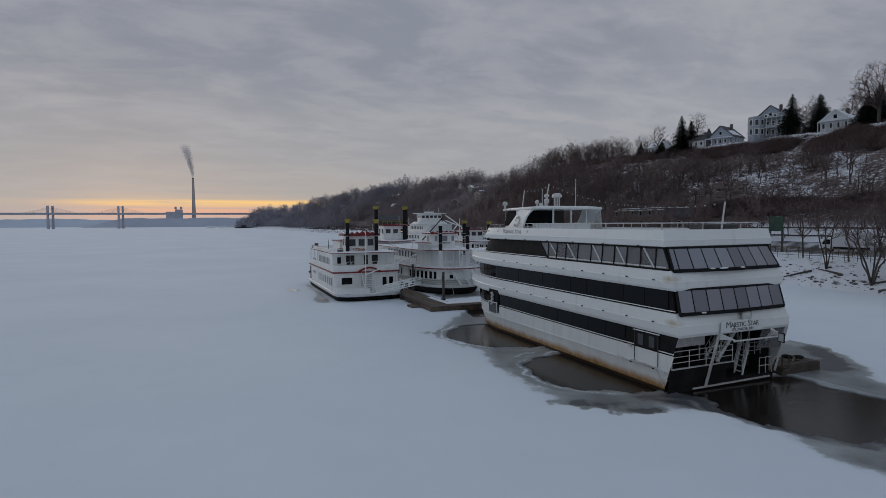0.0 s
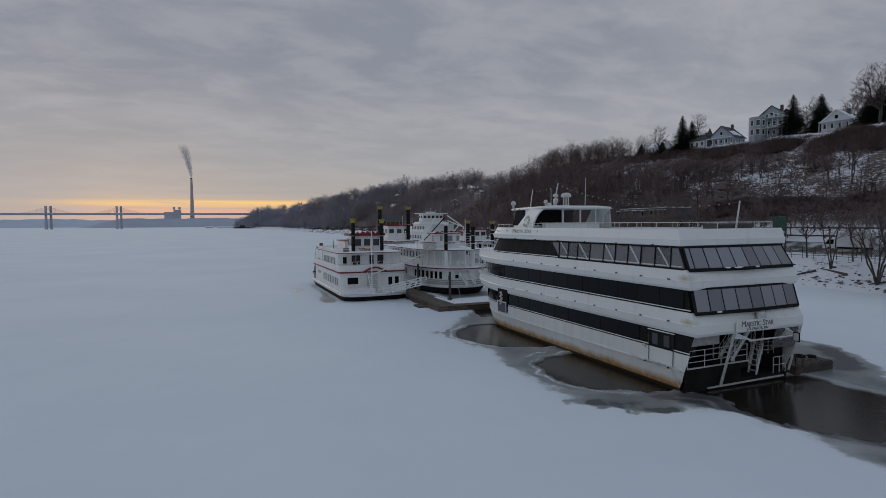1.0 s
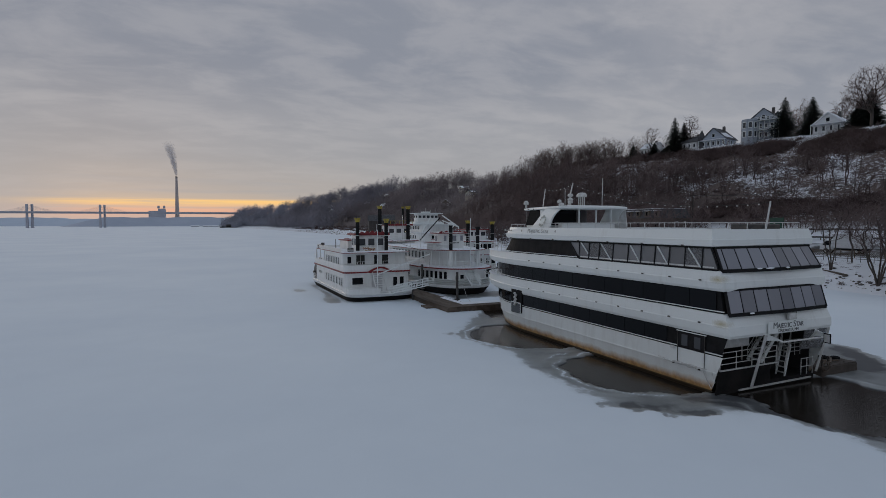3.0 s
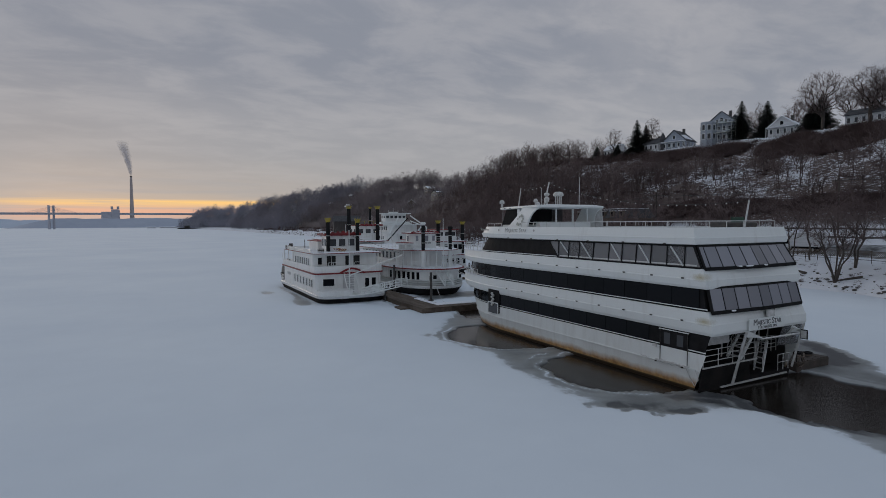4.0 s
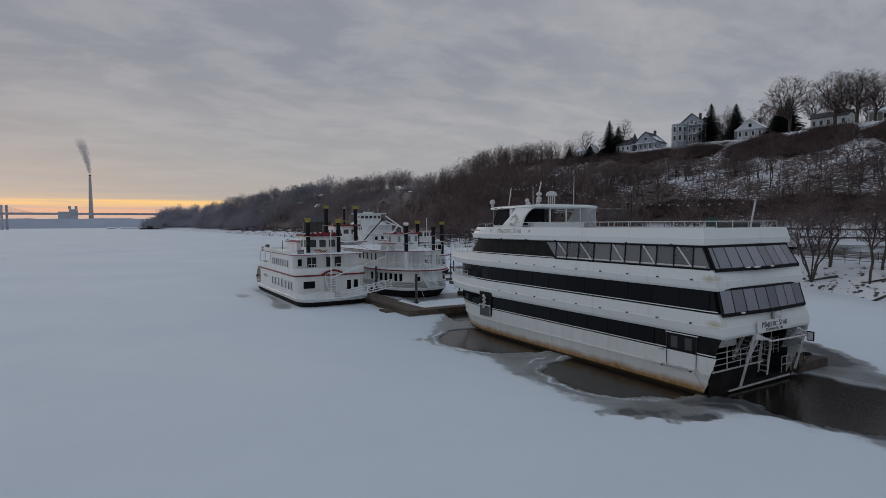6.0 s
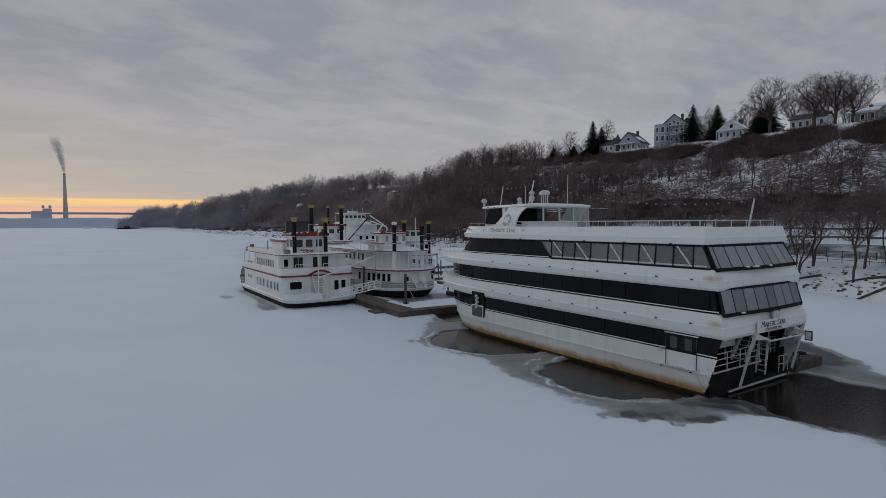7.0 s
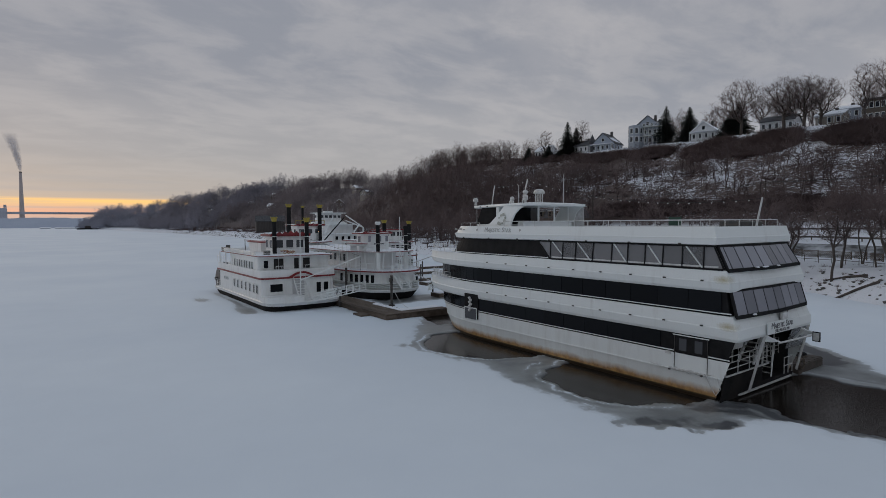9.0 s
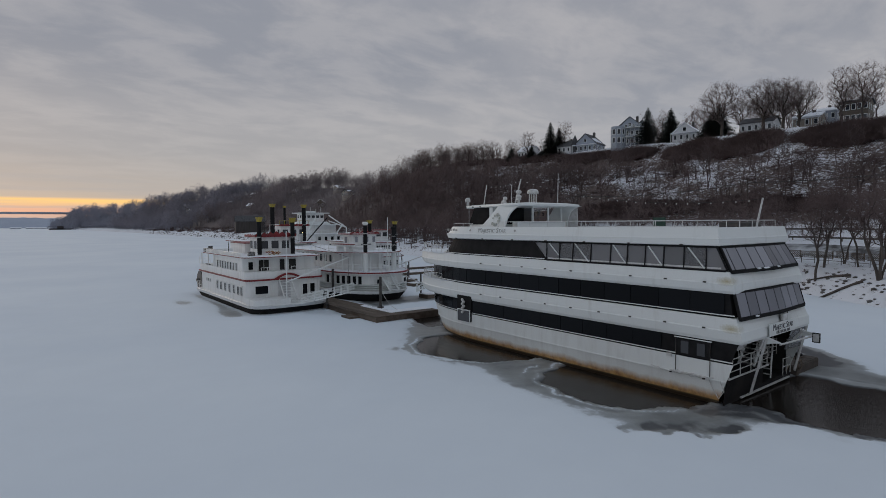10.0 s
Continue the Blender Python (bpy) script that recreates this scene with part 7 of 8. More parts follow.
    loft(bm, [(7.0, plan(27.6, 0.64, 74.6, 72.5, 69.85, 2)), (7.06, plan(27.6, 0.64, 74.6, 72.5, 69.85, 2))])
    part("gunwale", bm, RED, bt, "red gunwale")
    for y in (71.2, 73.6):
        bm = bmesh.new()
        box(bm, 27.1, 28.1, y - 0.08, y + 0.08, 6.1, 6.76)
        part("cradle", bm, CREAM, b)
    smoke_stack(b, 28.86, 69.3, 5.9, 9.85, 0.25, CREAM, 3.64)
    smoke_stack(b, 33.0, 69.3, 5.9, 9.25, 0.25, BLACK, 3.64)
    bm = bmesh.new()
    beam(bm, (30.82, 67.2, 3.6), (30.82, 67.2, 10.4), 0.07, 0.04, 8)
    part("jack_staff", bm, WHITE, b)
    bm = bmesh.new()
    box(bm, 27.5, 29.4, 70.5, 71.5, 6.5, 6.75, 0.05)
    part("canoe_rack", bm, CREAM, b)
    bm = bmesh.new()
    beam(bm, (33.2, 69.0, 4.2), (37.0, 65.0, 6.2), 0.06, 0.05, 7)
    beam(bm, (33.2, 69.0, 3.4), (36.5, 64.6, 1.2), 0.06, 0.05, 7)
    part("derrick", bm, METAL, b)
    # moored gangway to the shore side
    st = stage(b, (34.6, 66.4, 1.0), (37.9, 63.6, 2.6), 1.1, "grey boarding stage toward the shore")
    return b


round_bow_boat()


def far_boat(label, xc, hw, y0, y1, decks, ph, stacks, trim=RED, nose=6.0):
    """A boat moored behind the others: decks are (floor, roof, narrowing), ph the pilot house (x0, x1, y0, y1, z0, z1)."""
    b = thing("paddle_boat", (xc, (y0 + y1) / 2, 0), label, "boat", "paddle boats")
    shell(b, "hull", [(-0.4, plan(xc, hw - 0.6, y1, y0 + nose, y0 + 1, 2.6)), (1.0, plan(xc, hw, y1, y0 + nose, y0, 2.6))], BLACK_HULL)
    for k, (z0, z1, ins) in enumerate(decks):
        w = hw - ins
        shell(b, "cabin", [(z0, plan(xc, w - 0.5, y1 - 2, y0 + nose + ins, y0 + 1.2 + ins * 1.5, 3)), (z1, plan(xc, w - 0.5, y1 - 2, y0 + nose + ins, y0 + 1.2 + ins * 1.5, 3))], CREAM)
        shell(b, "deck", [(z1, plan(xc, w, y1 - 1, y0 + nose + ins, y0 + ins, 3)), (z1 + 0.14, plan(xc, w, y1 - 1, y0 + nose + ins, y0 + ins, 3))], CREAM)
        shell(b, "moulding", [(z1 + 0.02, plan(xc, w + 0.04, y1 - 1, y0 + nose + ins, y0 + ins - 0.05, 3)), (z1 + 0.14, plan(xc, w + 0.04, y1 - 1, y0 + nose + ins, y0 + ins - 0.05, 3))], trim)
        shell(b, "deck_snow", [(z1 + 0.14, plan(xc, w - 0.2, y1 - 1, y0 + nose + ins, y0 + ins + 0.4, 3)), (z1 + 0.19, plan(xc, w - 0.3, y1 - 1, y0 + nose + ins, y0 + ins + 0.5, 3))], SNOW_WHITE)
        rail_pts = [(x, y, z1 + 0.14) for x, y in plan(xc, w - 0.1, y1 - 1, y0 + nose + ins, y0 + ins + 0.1, 3, k=6) if y < y0 + 14]
        railing(b, [p for p in rail_pts if p[0] <= xc], 0.9, WHITE, 0.03, 2, 1.6)
        for i in range(8):
            window(b, facing(xc - w + 0.49, y0 + nose + ins + 0.8 + 1.5 * i, z0 + (z1 - z0) * 0.58, -90), 0.8, 1.0, 0.06, CREAM)
        for i in range(4 if trim is RED or k < 2 else 0):
            window(b, facing(xc - w * 0.42 + i * w * 0.28, y0 + 1.14 + ins * 1.5, z0 + (z1 - z0) * 0.58, 0), 0.8, 1.0, 0.06, CREAM)
    x0, x1, py0, py1, z0, z1 = ph
    bm = bmesh.new()
    box(bm, x0, x1, py0, py1, z0, z1, 0.03)
    p = part("pilot_house", bm, CREAM, b)
    n = max(2, round((x1 - x0) / 1.3))
    for i in range(n):
        window(p, facing(x0 + (x1 - x0) * (i + 0.5) / n, py0 - 0.02, z0 + (z1 - z0) * 0.64, 0), 0.95, 0.75, 0.05, CREAM, SMOKED_GLASS)
    for i in range(2):
        window(p, facing(x0 - 0.02, py0 + (py1 - py0) * (i + 0.5) / 2, z0 + (z1 - z0) * 0.64, -90), 0.85, 0.75, 0.05, CREAM)
    bm = bmesh.new()
    box(bm, x0 - 0.5, x1 + 0.5, py0 - 0.5, py1 + 0.5, z1, z1 + 0.16, 0.03)
    part("pilot_roof", bm, trim, p)
    for x, y, za, zb in stacks:
        smoke_stack(b, x, y, za, zb, 0.34)
    return b


d = far_boat("white paddle boat with red trim moored behind the first", 30.4, 5.2, 93.5, 118, [(1.0, 3.8, 0.0), (3.95, 6.5, 0.5)], (29.4, 33.8, 98.6, 102.5, 6.64, 9.3), [(27.5, 97.3, 3.9, 12.9), (33.3, 98.2, 3.9, 12.9)])
bm = bmesh.new()
scallops(bm, (28.9, 98.1), (34.3, 98.1), 9.46, 0.3, 6)
part("crest", bm, RED, d, "red roof crest")
railing(d, [(29.0, 98.2, 9.5), (34.2, 98.2, 9.5)], 0.7, YELLOW, 0.035, 1, 0.9)
bm = bmesh.new()
tube(bm, [(24.6 + 0.72 * math.cos(a), 93.4, 8.5 + 0.72 * math.sin(a)) for a in np.linspace(0, 2 * math.pi, 21)], 0.05, 6)
wo = part("wheel_ornament", bm, DARK_METAL, d, "dark spoked wheel ornament")
for i in range(12):
    a = math.pi * i / 6
    part("spoke", beam(bmesh.new(), (24.6, 93.4, 8.5), (24.6 + 0.7 * math.cos(a), 93.4, 8.5 + 0.7 * math.sin(a)), 0.03, n=5), DARK_METAL, wo)
part("ornament_post", beam(bmesh.new(), (24.6, 93.45, 3.9), (24.6, 93.45, 8.5), 0.06, n=7), WHITE, d)
for x, y, z in ((26.2, 95.2, 9.6), (32.0, 97.6, 11.2), (34.4, 99.0, 10.8), (35.2, 96.0, 8.4)):
    part("pole", beam(bmesh.new(), (x, y, 6.6), (x, y, z), 0.035, n=6), METAL, d)
bm = bmesh.new()
for i in range(12):
    bar(bm, (29.0 + 0.1 * (i % 3), 92.6 + 0.2 * (i % 2), 1.2 + i * 0.3), (30.2, 92.6, 1.2 + i * 0.3), 0.05, 0.05)
part("ladder", bm, WHITE, d)
big = far_boat("tall white river boat with a glazed pilot house", 64.0, 7.5, 150, 185, [(1.0, 3.8, 0.0), (3.95, 6.8, 0.6), (6.95, 9.4, 2.4)], (58.8, 65.6, 158.5, 162, 10.2, 12.7), [(56.5, 165.8, 3.9, 15.0)], trim=WHITE)
for p, q in (((57.5, 152.0, 6.9), (62.0, 156.5, 11.4)), ((66.8, 158, 12.2), (70.5, 154, 8.6)), ((66.8, 158, 10.6), (70.5, 154, 8.6)), ((70.5, 154, 8.6), (70.5, 154, 6.8)), ((66.2, 152.0, 6.9), (68.6, 152.5, 9.6))):
    bm = bmesh.new()
    bar(bm, p, q, 0.3, 0.3)
    part("brace", bm, WHITE, big)
bm = bmesh.new()
bar(bm, (62.53, 150.0, 11.44), (54.5, 146.0, 4.97), 0.22, 0.22)
part("crane_strut", bm, BLACK, big, "black crane strut")
for i in range(4):
    bm = bmesh.new()
    beam(bm, (60 + i * 1.6, 159, 13.0), (60 + i * 1.6, 159, 14.0 + 0.5 * (i % 2)), 0.06, n=6)
    part("mast", bm, METAL, big)
bm = bmesh.new()
loft(bm, [(9.5, [(57.0, 157.2), (67.2, 157.2), (67.2, 164), (57.0, 164)]), (10.3, [(58.0, 158.0), (66.4, 158.0), (66.4, 163), (58.0, 163)])])
part("pilot_base", bm, WHITE, big)
bm = bmesh.new()
box(bm, 57.6, 66.8, 157.3, 163.0, 12.75, 12.95, 0.04)
part("pilot_eaves", bm, WHITE, big)
railing(big, [(57.4, 157.4, 9.56), (62.2, 157.2, 9.56), (67.0, 157.4, 9.56)], 0.9, WHITE, 0.04, 2, 1.2)
bm = bmesh.new()
box(bm, 60.5, 63.2, 159, 160.5, 12.95, 13.4, 0.1)
part("roof_housing", bm, WHITE, big)
far_boat("small white boat with a red-roofed pilot house", 47.0, 4.2, 92, 112, [(1.0, 3.7, 0.0), (3.85, 6.2, 0.6)], (45.0, 49.0, 96.5, 100, 6.35, 8.4), [(44.3, 95.0, 3.8, 10.2), (49.6, 95.0, 3.8, 10.0)])


# ---------------------------------------------------------------- floating dock
def dock():
    k = thing("dock", (24, 60, 0), "dark timber floating dock dusted with snow", "dock")
    for nm, x0, x1, y0, y1 in (("float", 22.0, 29.6, 55.2, 57.8), ("float", 22.0, 25.2, 57.85, 64.0), ("float", 22.2, 25.0, 64.05, 73.0)):
        bm = bmesh.new()
        box(bm, x0, x1, y0, y1, -0.3, 0.50, 0.03)
        part(nm, bm, TIMBER, k)
        if x1 - x0 > y1 - y0:
            n = int((x1 - x0) / 0.3)
            for i in range(n):
                part("plank", once("plank_y", lambda: mesh_of("plank", box(bmesh.new(), -0.14, 0.14, -1.36, 1.36, 0, 0.05), TIMBER)), None, k, m=Matrix.Translation((x0 + (i + 0.5) * (x1 - x0) / n, (y0 + y1) / 2, 0.505 + 0.006 * (i % 3))))
        else:
            n = int((y1 - y0) / 0.3)
            for i in range(n):
                part("plank", once(("plank_x", x1 - x0), lambda w=(x1 - x0) / 2 + 0.05: mesh_of("plank", box(bmesh.new(), -w, w, -0.14, 0.14, 0, 0.05), TIMBER)), None, k, m=Matrix.Translation(((x0 + x1) / 2, y0 + (i + 0.5) * (y1 - y0) / n, 0.505 + 0.006 * (i % 3))))
    bm = bmesh.new()
    slab(bm, [(24.4, 56.4), (29.4, 56.2), (29.4, 57.6), (25.0, 57.7), (25.0, 63.0), (24.3, 62.5)], 0.575, 0.62)
    part("snow", bm, SNOW_WHITE, k)
    bm = bmesh.new()
    box(bm, 21.9, 29.7, 55.12, 55.2, 0.05, 0.46)
    part("fender_board", bm, TIMBER, k)
    bm = bmesh.new()
    box(bm, 20.9, 22.0, 58.6, 60.4, 0.02, 0.2)
    part("ramp_plate", bm, TIMBER, k)
    for x, y, z, s in ((25.5, 60.2, 3.9, 0.15), (25.75, 72.1, 4.0, 0.15), (22.0, 66.0, 1.3, 0.10)):
        bm = bmesh.new()
        beam(bm, (x, y, -0.5), (x, y, z), s, s, 10)
        pl2 = part("mooring_post", bm, DARK_METAL, k, "black steel mooring post")
        bm = bmesh.new()
        box(bm, x - s - 0.1, x + s + 0.1, y - s - 0.1, y + s + 0.1, 0.55, 0.68)
        part("collar", bm, DARK_METAL, pl2)
    bm = bmesh.new()
    box(bm, 25.2, 25.42, 59.9, 60.02, 2.95, 3.45)
    part("notice", bm, DARK_METAL, k)
    return k


dock()
bm = bmesh.new()
prev = None
for i in range(9):
    t = i / 8
    c = Vector((26.0, 57.5, 0.6)).lerp(Vector((29.5, 66.8, 1.6)), t) - Vector((0, 0, 0.5 * math.sin(math.pi * t)))
    if prev is not None:
        beam(bm, prev, c, 0.025, n=5)
    prev = c
tagged(part("mooring_line", bm, METAL), "slack pale mooring line from dock to bow", "rope")


# small docks, skiff and posts on the shore side of the boats
def shore_dock(x0, x1, y0, y1):
    k = thing("shore_dock", ((x0 + x1) / 2, (y0 + y1) / 2, 0), "low snowy dock by the bank", "dock", "shore docks")
    bm = bmesh.new()
    box(bm, x0, x1, y0, y1, -0.2, 0.45, 0.03)
    part("float", bm, TIMBER, k)
    bm = bmesh.new()
    box(bm, x0 + 0.1, x1 - 0.1, y0 + 0.1, y1 - 0.1, 0.45, 0.53)
    part("snow", bm, SNOW_WHITE, k)
    for x in (x0 + 0.2, x1 - 0.2):
        bm = bmesh.new()
        beam(bm, (x, y1 - 0.2, -0.4), (x, y1 - 0.2, 3.2), 0.11, n=8)
        part("mooring_post", bm, DARK_METAL, k)


shore_dock(36, 52, 66, 68)
shore_dock(42, 60, 78, 80)
shore_dock(44, 62, 118, 120)
shore_dock(50, 66, 94, 96)
shore_dock(58, 78, 104, 106)
shore_dock(40, 47, 84, 86.5)

# ---------------------------------------------------------------- houses on the crest
def gable(bm, x0, x1, y0, y1, z0, h, along="x", over=0.4, thick=0.18):
    """A gable roof over a rectangle, its ridge along x or y."""
    if along == "x":
        yc = (y0 + y1) / 2
        for s in (-1, 1):
            ye = y0 - over if s < 0 else y1 + over
            drop = h * over / ((y1 - y0) / 2)
            plate(bm, [(x0 - over, ye, z0 - drop), (x1 + over, ye, z0 - drop), (x1 + over, yc, z0 + h), (x0 - over, yc, z0 + h)], thick if s < 0 else -thick)
    else:
        xm = (x0 + x1) / 2
        for s in (-1, 1):
            xe = x0 - over if s < 0 else x1 + over
            drop = h * over / ((x1 - x0) / 2)
            plate(bm, [(xe, y0 - over, z0 - drop), (xe, y1 + over, z0 - drop), (xm, y1 + over, z0 + h), (xm, y0 - over, z0 + h)], -thick if s < 0 else thick)
    return bm


def gable_wall(bm, x0, x1, y0, y1, z0, z1, h, along="x"):
    box(bm, x0, x1, y0, y1, z0, z1)
    if along == "x":
        yc = (y0 + y1) / 2
        for x in (x0, x1):
            plate(bm, [(x, y0, z1), (x, y1, z1), (x, yc, z1 + h)], 0.02 if x == x0 else -0.02)
    else:
        xm = (x0 + x1) / 2
        for y in (y0, y1):
            plate(bm, [(x0, y, z1), (x1, y, z1), (xm, y, z1 + h)], 0.02 if y == y0 else -0.02)
    return bm


def house(label, x, y, w, d, storeys, roof_h, wall, roof, along="x", turn_deg=0.0, rows=None, porch=True, chimney=True, zoff=0.0, snow=False):
    """A house whose river front faces -x before it is turned: w along y, d along x."""
    z = float(land(x, y)) - 0.3 + zoff
    h = thing("house", (x, y, z), label, "house", "houses on the bluff")
    base = pose(x, y, z, 0, 0, turn_deg)

    def lp(name, bm, mat, parent=h, lab=""):
        return part(name, bm, mat, parent, lab, m=base)
    H = 2.8 * storeys + 0.3
    bm = bmesh.new()
    gable_wall(bm, -d / 2, d / 2, -w / 2, w / 2, -2.5, H, roof_h, along)
    lp("wall", bm, wall)
    bm = bmesh.new()
    gable(bm, -d / 2, d / 2, -w / 2, w / 2, H + 0.02, roof_h, along)
    rf = lp("roof", bm, SNOW_WHITE if snow else roof)
    if not snow:
        bm = bmesh.new()
        if along == "x":
            plate(bm, [(-d / 2, -w / 2 * 0.95, H + 0.35 + roof_h * 0.05), (d / 2 * 0.6, -w / 2 * 0.95, H + 0.35 + roof_h * 0.05), (d / 2 * 0.3, -w * 0.2, H + 0.3 + roof_h * 0.6), (-d / 2, -w * 0.28, H + 0.3 + roof_h * 0.44)], 0.03)
        lp("roof_snow", bm, SNOW_WHITE) if bm.verts else bm.free()
    nw = rows or max(2, round(w / 1.8))
    for s in range(storeys):
        zz = 1.7 + 2.8 * s
        for i in range(nw):
            window(h, base @ facing(-d / 2 - 0.02, -w / 2 + w * (i + 0.5) / nw, zz, -90), 0.72, 1.30, 0.13, WHITE, HOUSE_GLASS)
        for i in range(max(2, round(d / 2.6))):
            window(h, base @ facing(-d / 2 + d * (i + 0.5) / max(2, round(d / 2.6)), -w / 2 - 0.02, zz, 0), 0.72, 1.30, 0.13, WHITE, HOUSE_GLASS)
    if along == "x":
        window(h, base @ facing(-d / 2 - 0.03, 0, H + roof_h * 0.35, -90), 0.9, 1.1, 0.1, WHITE, DARK_GLASS)
    if porch:
        bm = bmesh.new()
        box(bm, -d / 2 - 2.2, -d / 2, -w / 2, w / 2, 2.7, 2.9)
        lp("porch_roof", bm, SNOW_WHITE)
        for i in range(5):
            bm = bmesh.new()
            yy = -w / 2 + 0.15 + (w - 0.3) * i / 4
            box(bm, -d / 2 - 2.1, -d / 2 - 1.95, yy - 0.08, yy + 0.08, -0.3, 2.7)
            lp("porch_post", bm, WHITE)
    if chimney:
        bm = bmesh.new()
        box(bm, d * 0.12, d * 0.12 + 0.8, -w * 0.18, -w * 0.18 + 0.8, H, H + roof_h + 1.0, 0.03)
        lp("chimney", bm, STONE)
    return h, base, H


# the tall white house with a bay tower and balconies
h1, m1, H1 = house("tall white three-storey house with dark gables and balconies", 169.5, 124.5, 10.0, 9.0, 2, 4.2, BLUE_SIDING, SHINGLE, "x", 22, zoff=0.2, porch=False)
bm = bmesh.new()
loft(bm, [(-3.5, [(-6.6 + 2.4 * math.cos(a), 3.6 + 2.4 * math.sin(a)) for a in np.linspace(0, 2 * math.pi, 8, endpoint=False)]), (6.6, [(-6.6 + 2.4 * math.cos(a), 3.6 + 2.4 * math.sin(a)) for a in np.linspace(0, 2 * math.pi, 8, endpoint=False)])])
bay = part("bay_tower", bm, BLUE_SIDING, h1, m=m1)
for z in (1.8, 4.7):
    for a in (112.5, 157.5, 202.5, 247.5, 292.5):
        c, s = math.cos(radians(a)), math.sin(radians(a))
        window(bay, m1 @ facing(-6.6 + 2.24 * c, 3.6 + 2.24 * s, z, a - 270), 0.95, 1.7, 0.16, WHITE, HOUSE_GLASS)
for z in (3.1, 6.2):
    bm = bmesh.new()
    box(bm, -6.6, -4.5, -5.0, 2.2, z - 0.15, z + 0.05)
    part("balcony", bm, WHITE, h1, m=m1)
    for i in range(6):
        bm = bmesh.new()
        box(bm, -6.55, -6.4, -4.9 + 1.35 * i, -4.75 + 1.35 * i, z - 3.0, z)
        part("balcony_post", bm, WHITE, h1, m=m1)
    bm = bmesh.new()
    for zz in (z + 0.5, z + 0.95):
        box(bm, -6.55, -6.47, -5.0, 2.2, zz - 0.04, zz + 0.04)
    part("balcony_rail", bm, WHITE, h1, m=m1)
bm = bmesh.new()
gable_wall(bm, -4.0, 0.0, -5.3, -2.8, 5.9, 7.0, 1.5)
part("dormer", bm, BLUE_SIDING, h1, m=m1)
bm = bmesh.new()
gable(bm, -4.2, 0.5, -5.3, -2.8, 7.02, 1.5)
part("dormer_roof", bm, SHINGLE, h1, m=m1)
for y, x, z in ((-4.05, -4.03, 6.6), (-1.3, -4.53, 6.9), (1.3, -4.53, 6.9)):
    window(h1, m1 @ facing(x, y, z, -90), 0.7, 0.95, 0.12, WHITE, HOUSE_GLASS)
house("grey gabled house with dark steep roof and small tower", 172.0, 145.0, 9.0, 8.0, 1, 4.0, BLUE_SIDING, SHINGLE, "x", 14, zoff=0.1)
h2, m2_, H2 = house("low white house wing with snow on its roof", 169.0, 153.0, 6.0, 7.0, 1, 2.2, SIDING, SHINGLE, "y", 10, porch=False)
bm = bmesh.new()
loft(bm, [(-0.4, [(-2 + 1.2 * math.cos(a), -4 + 1.2 * math.sin(a)) for a in np.linspace(0, 2 * math.pi, 8, endpoint=False)]), (4.6, [(-2 + 1.2 * math.cos(a), -4 + 1.2 * math.sin(a)) for a in np.linspace(0, 2 * math.pi, 8, endpoint=False)]),
          (7.2, [(-2 + 0.05 * math.cos(a), -4 + 0.05 * math.sin(a)) for a in np.linspace(0, 2 * math.pi, 8, endpoint=False)])])
part("turret", bm, SHINGLE, h2, m=m2_)
house("white gabled cottage with a snowy roof on the crest", 168.5, 103.0, 7.5, 10.0, 1, 3.0, SIDING, SHINGLE, "x", 14, snow=True)
house("cream low house among oaks on the crest", 168.0, 81.0, 8.5, 8.0, 1, 1.8, SIDING, SHINGLE, "y", 8, porch=False)
house("pale low house with snowy roof behind oaks", 170.0, 68.8, 6.2, 8.0, 1, 1.4, TAN, SHINGLE, "y", 8, snow=True)
house("blue-grey house with a snowy roof above the others", 178.0, 67.8, 6.8, 8.0, 1, 1.3, BLUE_SIDING, SHINGLE, "y", 8, snow=True, porch=False, zoff=1.4)
house("brown two-storey house with white window rows", 166.0, 57.0, 6.0, 8.0, 2, 0.8, BROWN_SIDING, SHINGLE, "y", 6, rows=5, porch=False, zoff=-0.6)
house("small white house behind spruces on the crest", 176.0, 181.0, 7.0, 7.0, 1, 2.4, SIDING, SHINGLE, "y", 6, porch=False, snow=True)

# snowy roofs scattered through the far woods
r = random.Random(77)
for i in range(19):
    y = 330 + 38 * i + r.uniform(-15, 15)
    t = r.uniform(0.35, 0.95)
    x = float(foot_x(y)) + (float(crest_x(y)) - float(foot_x(y))) * t
    house("snow-roofed house among the far woods", x, y, r.uniform(5.5, 8.5), r.uniform(5, 6.5), 1, r.uniform(1.6, 2.4), (TAN, BROWN_SIDING)[i % 2], SHINGLE, "xy"[i % 2], r.uniform(-30, 60), porch=False, chimney=False, snow=i % 3 > 0, zoff=r.uniform(0.0, 1.5))

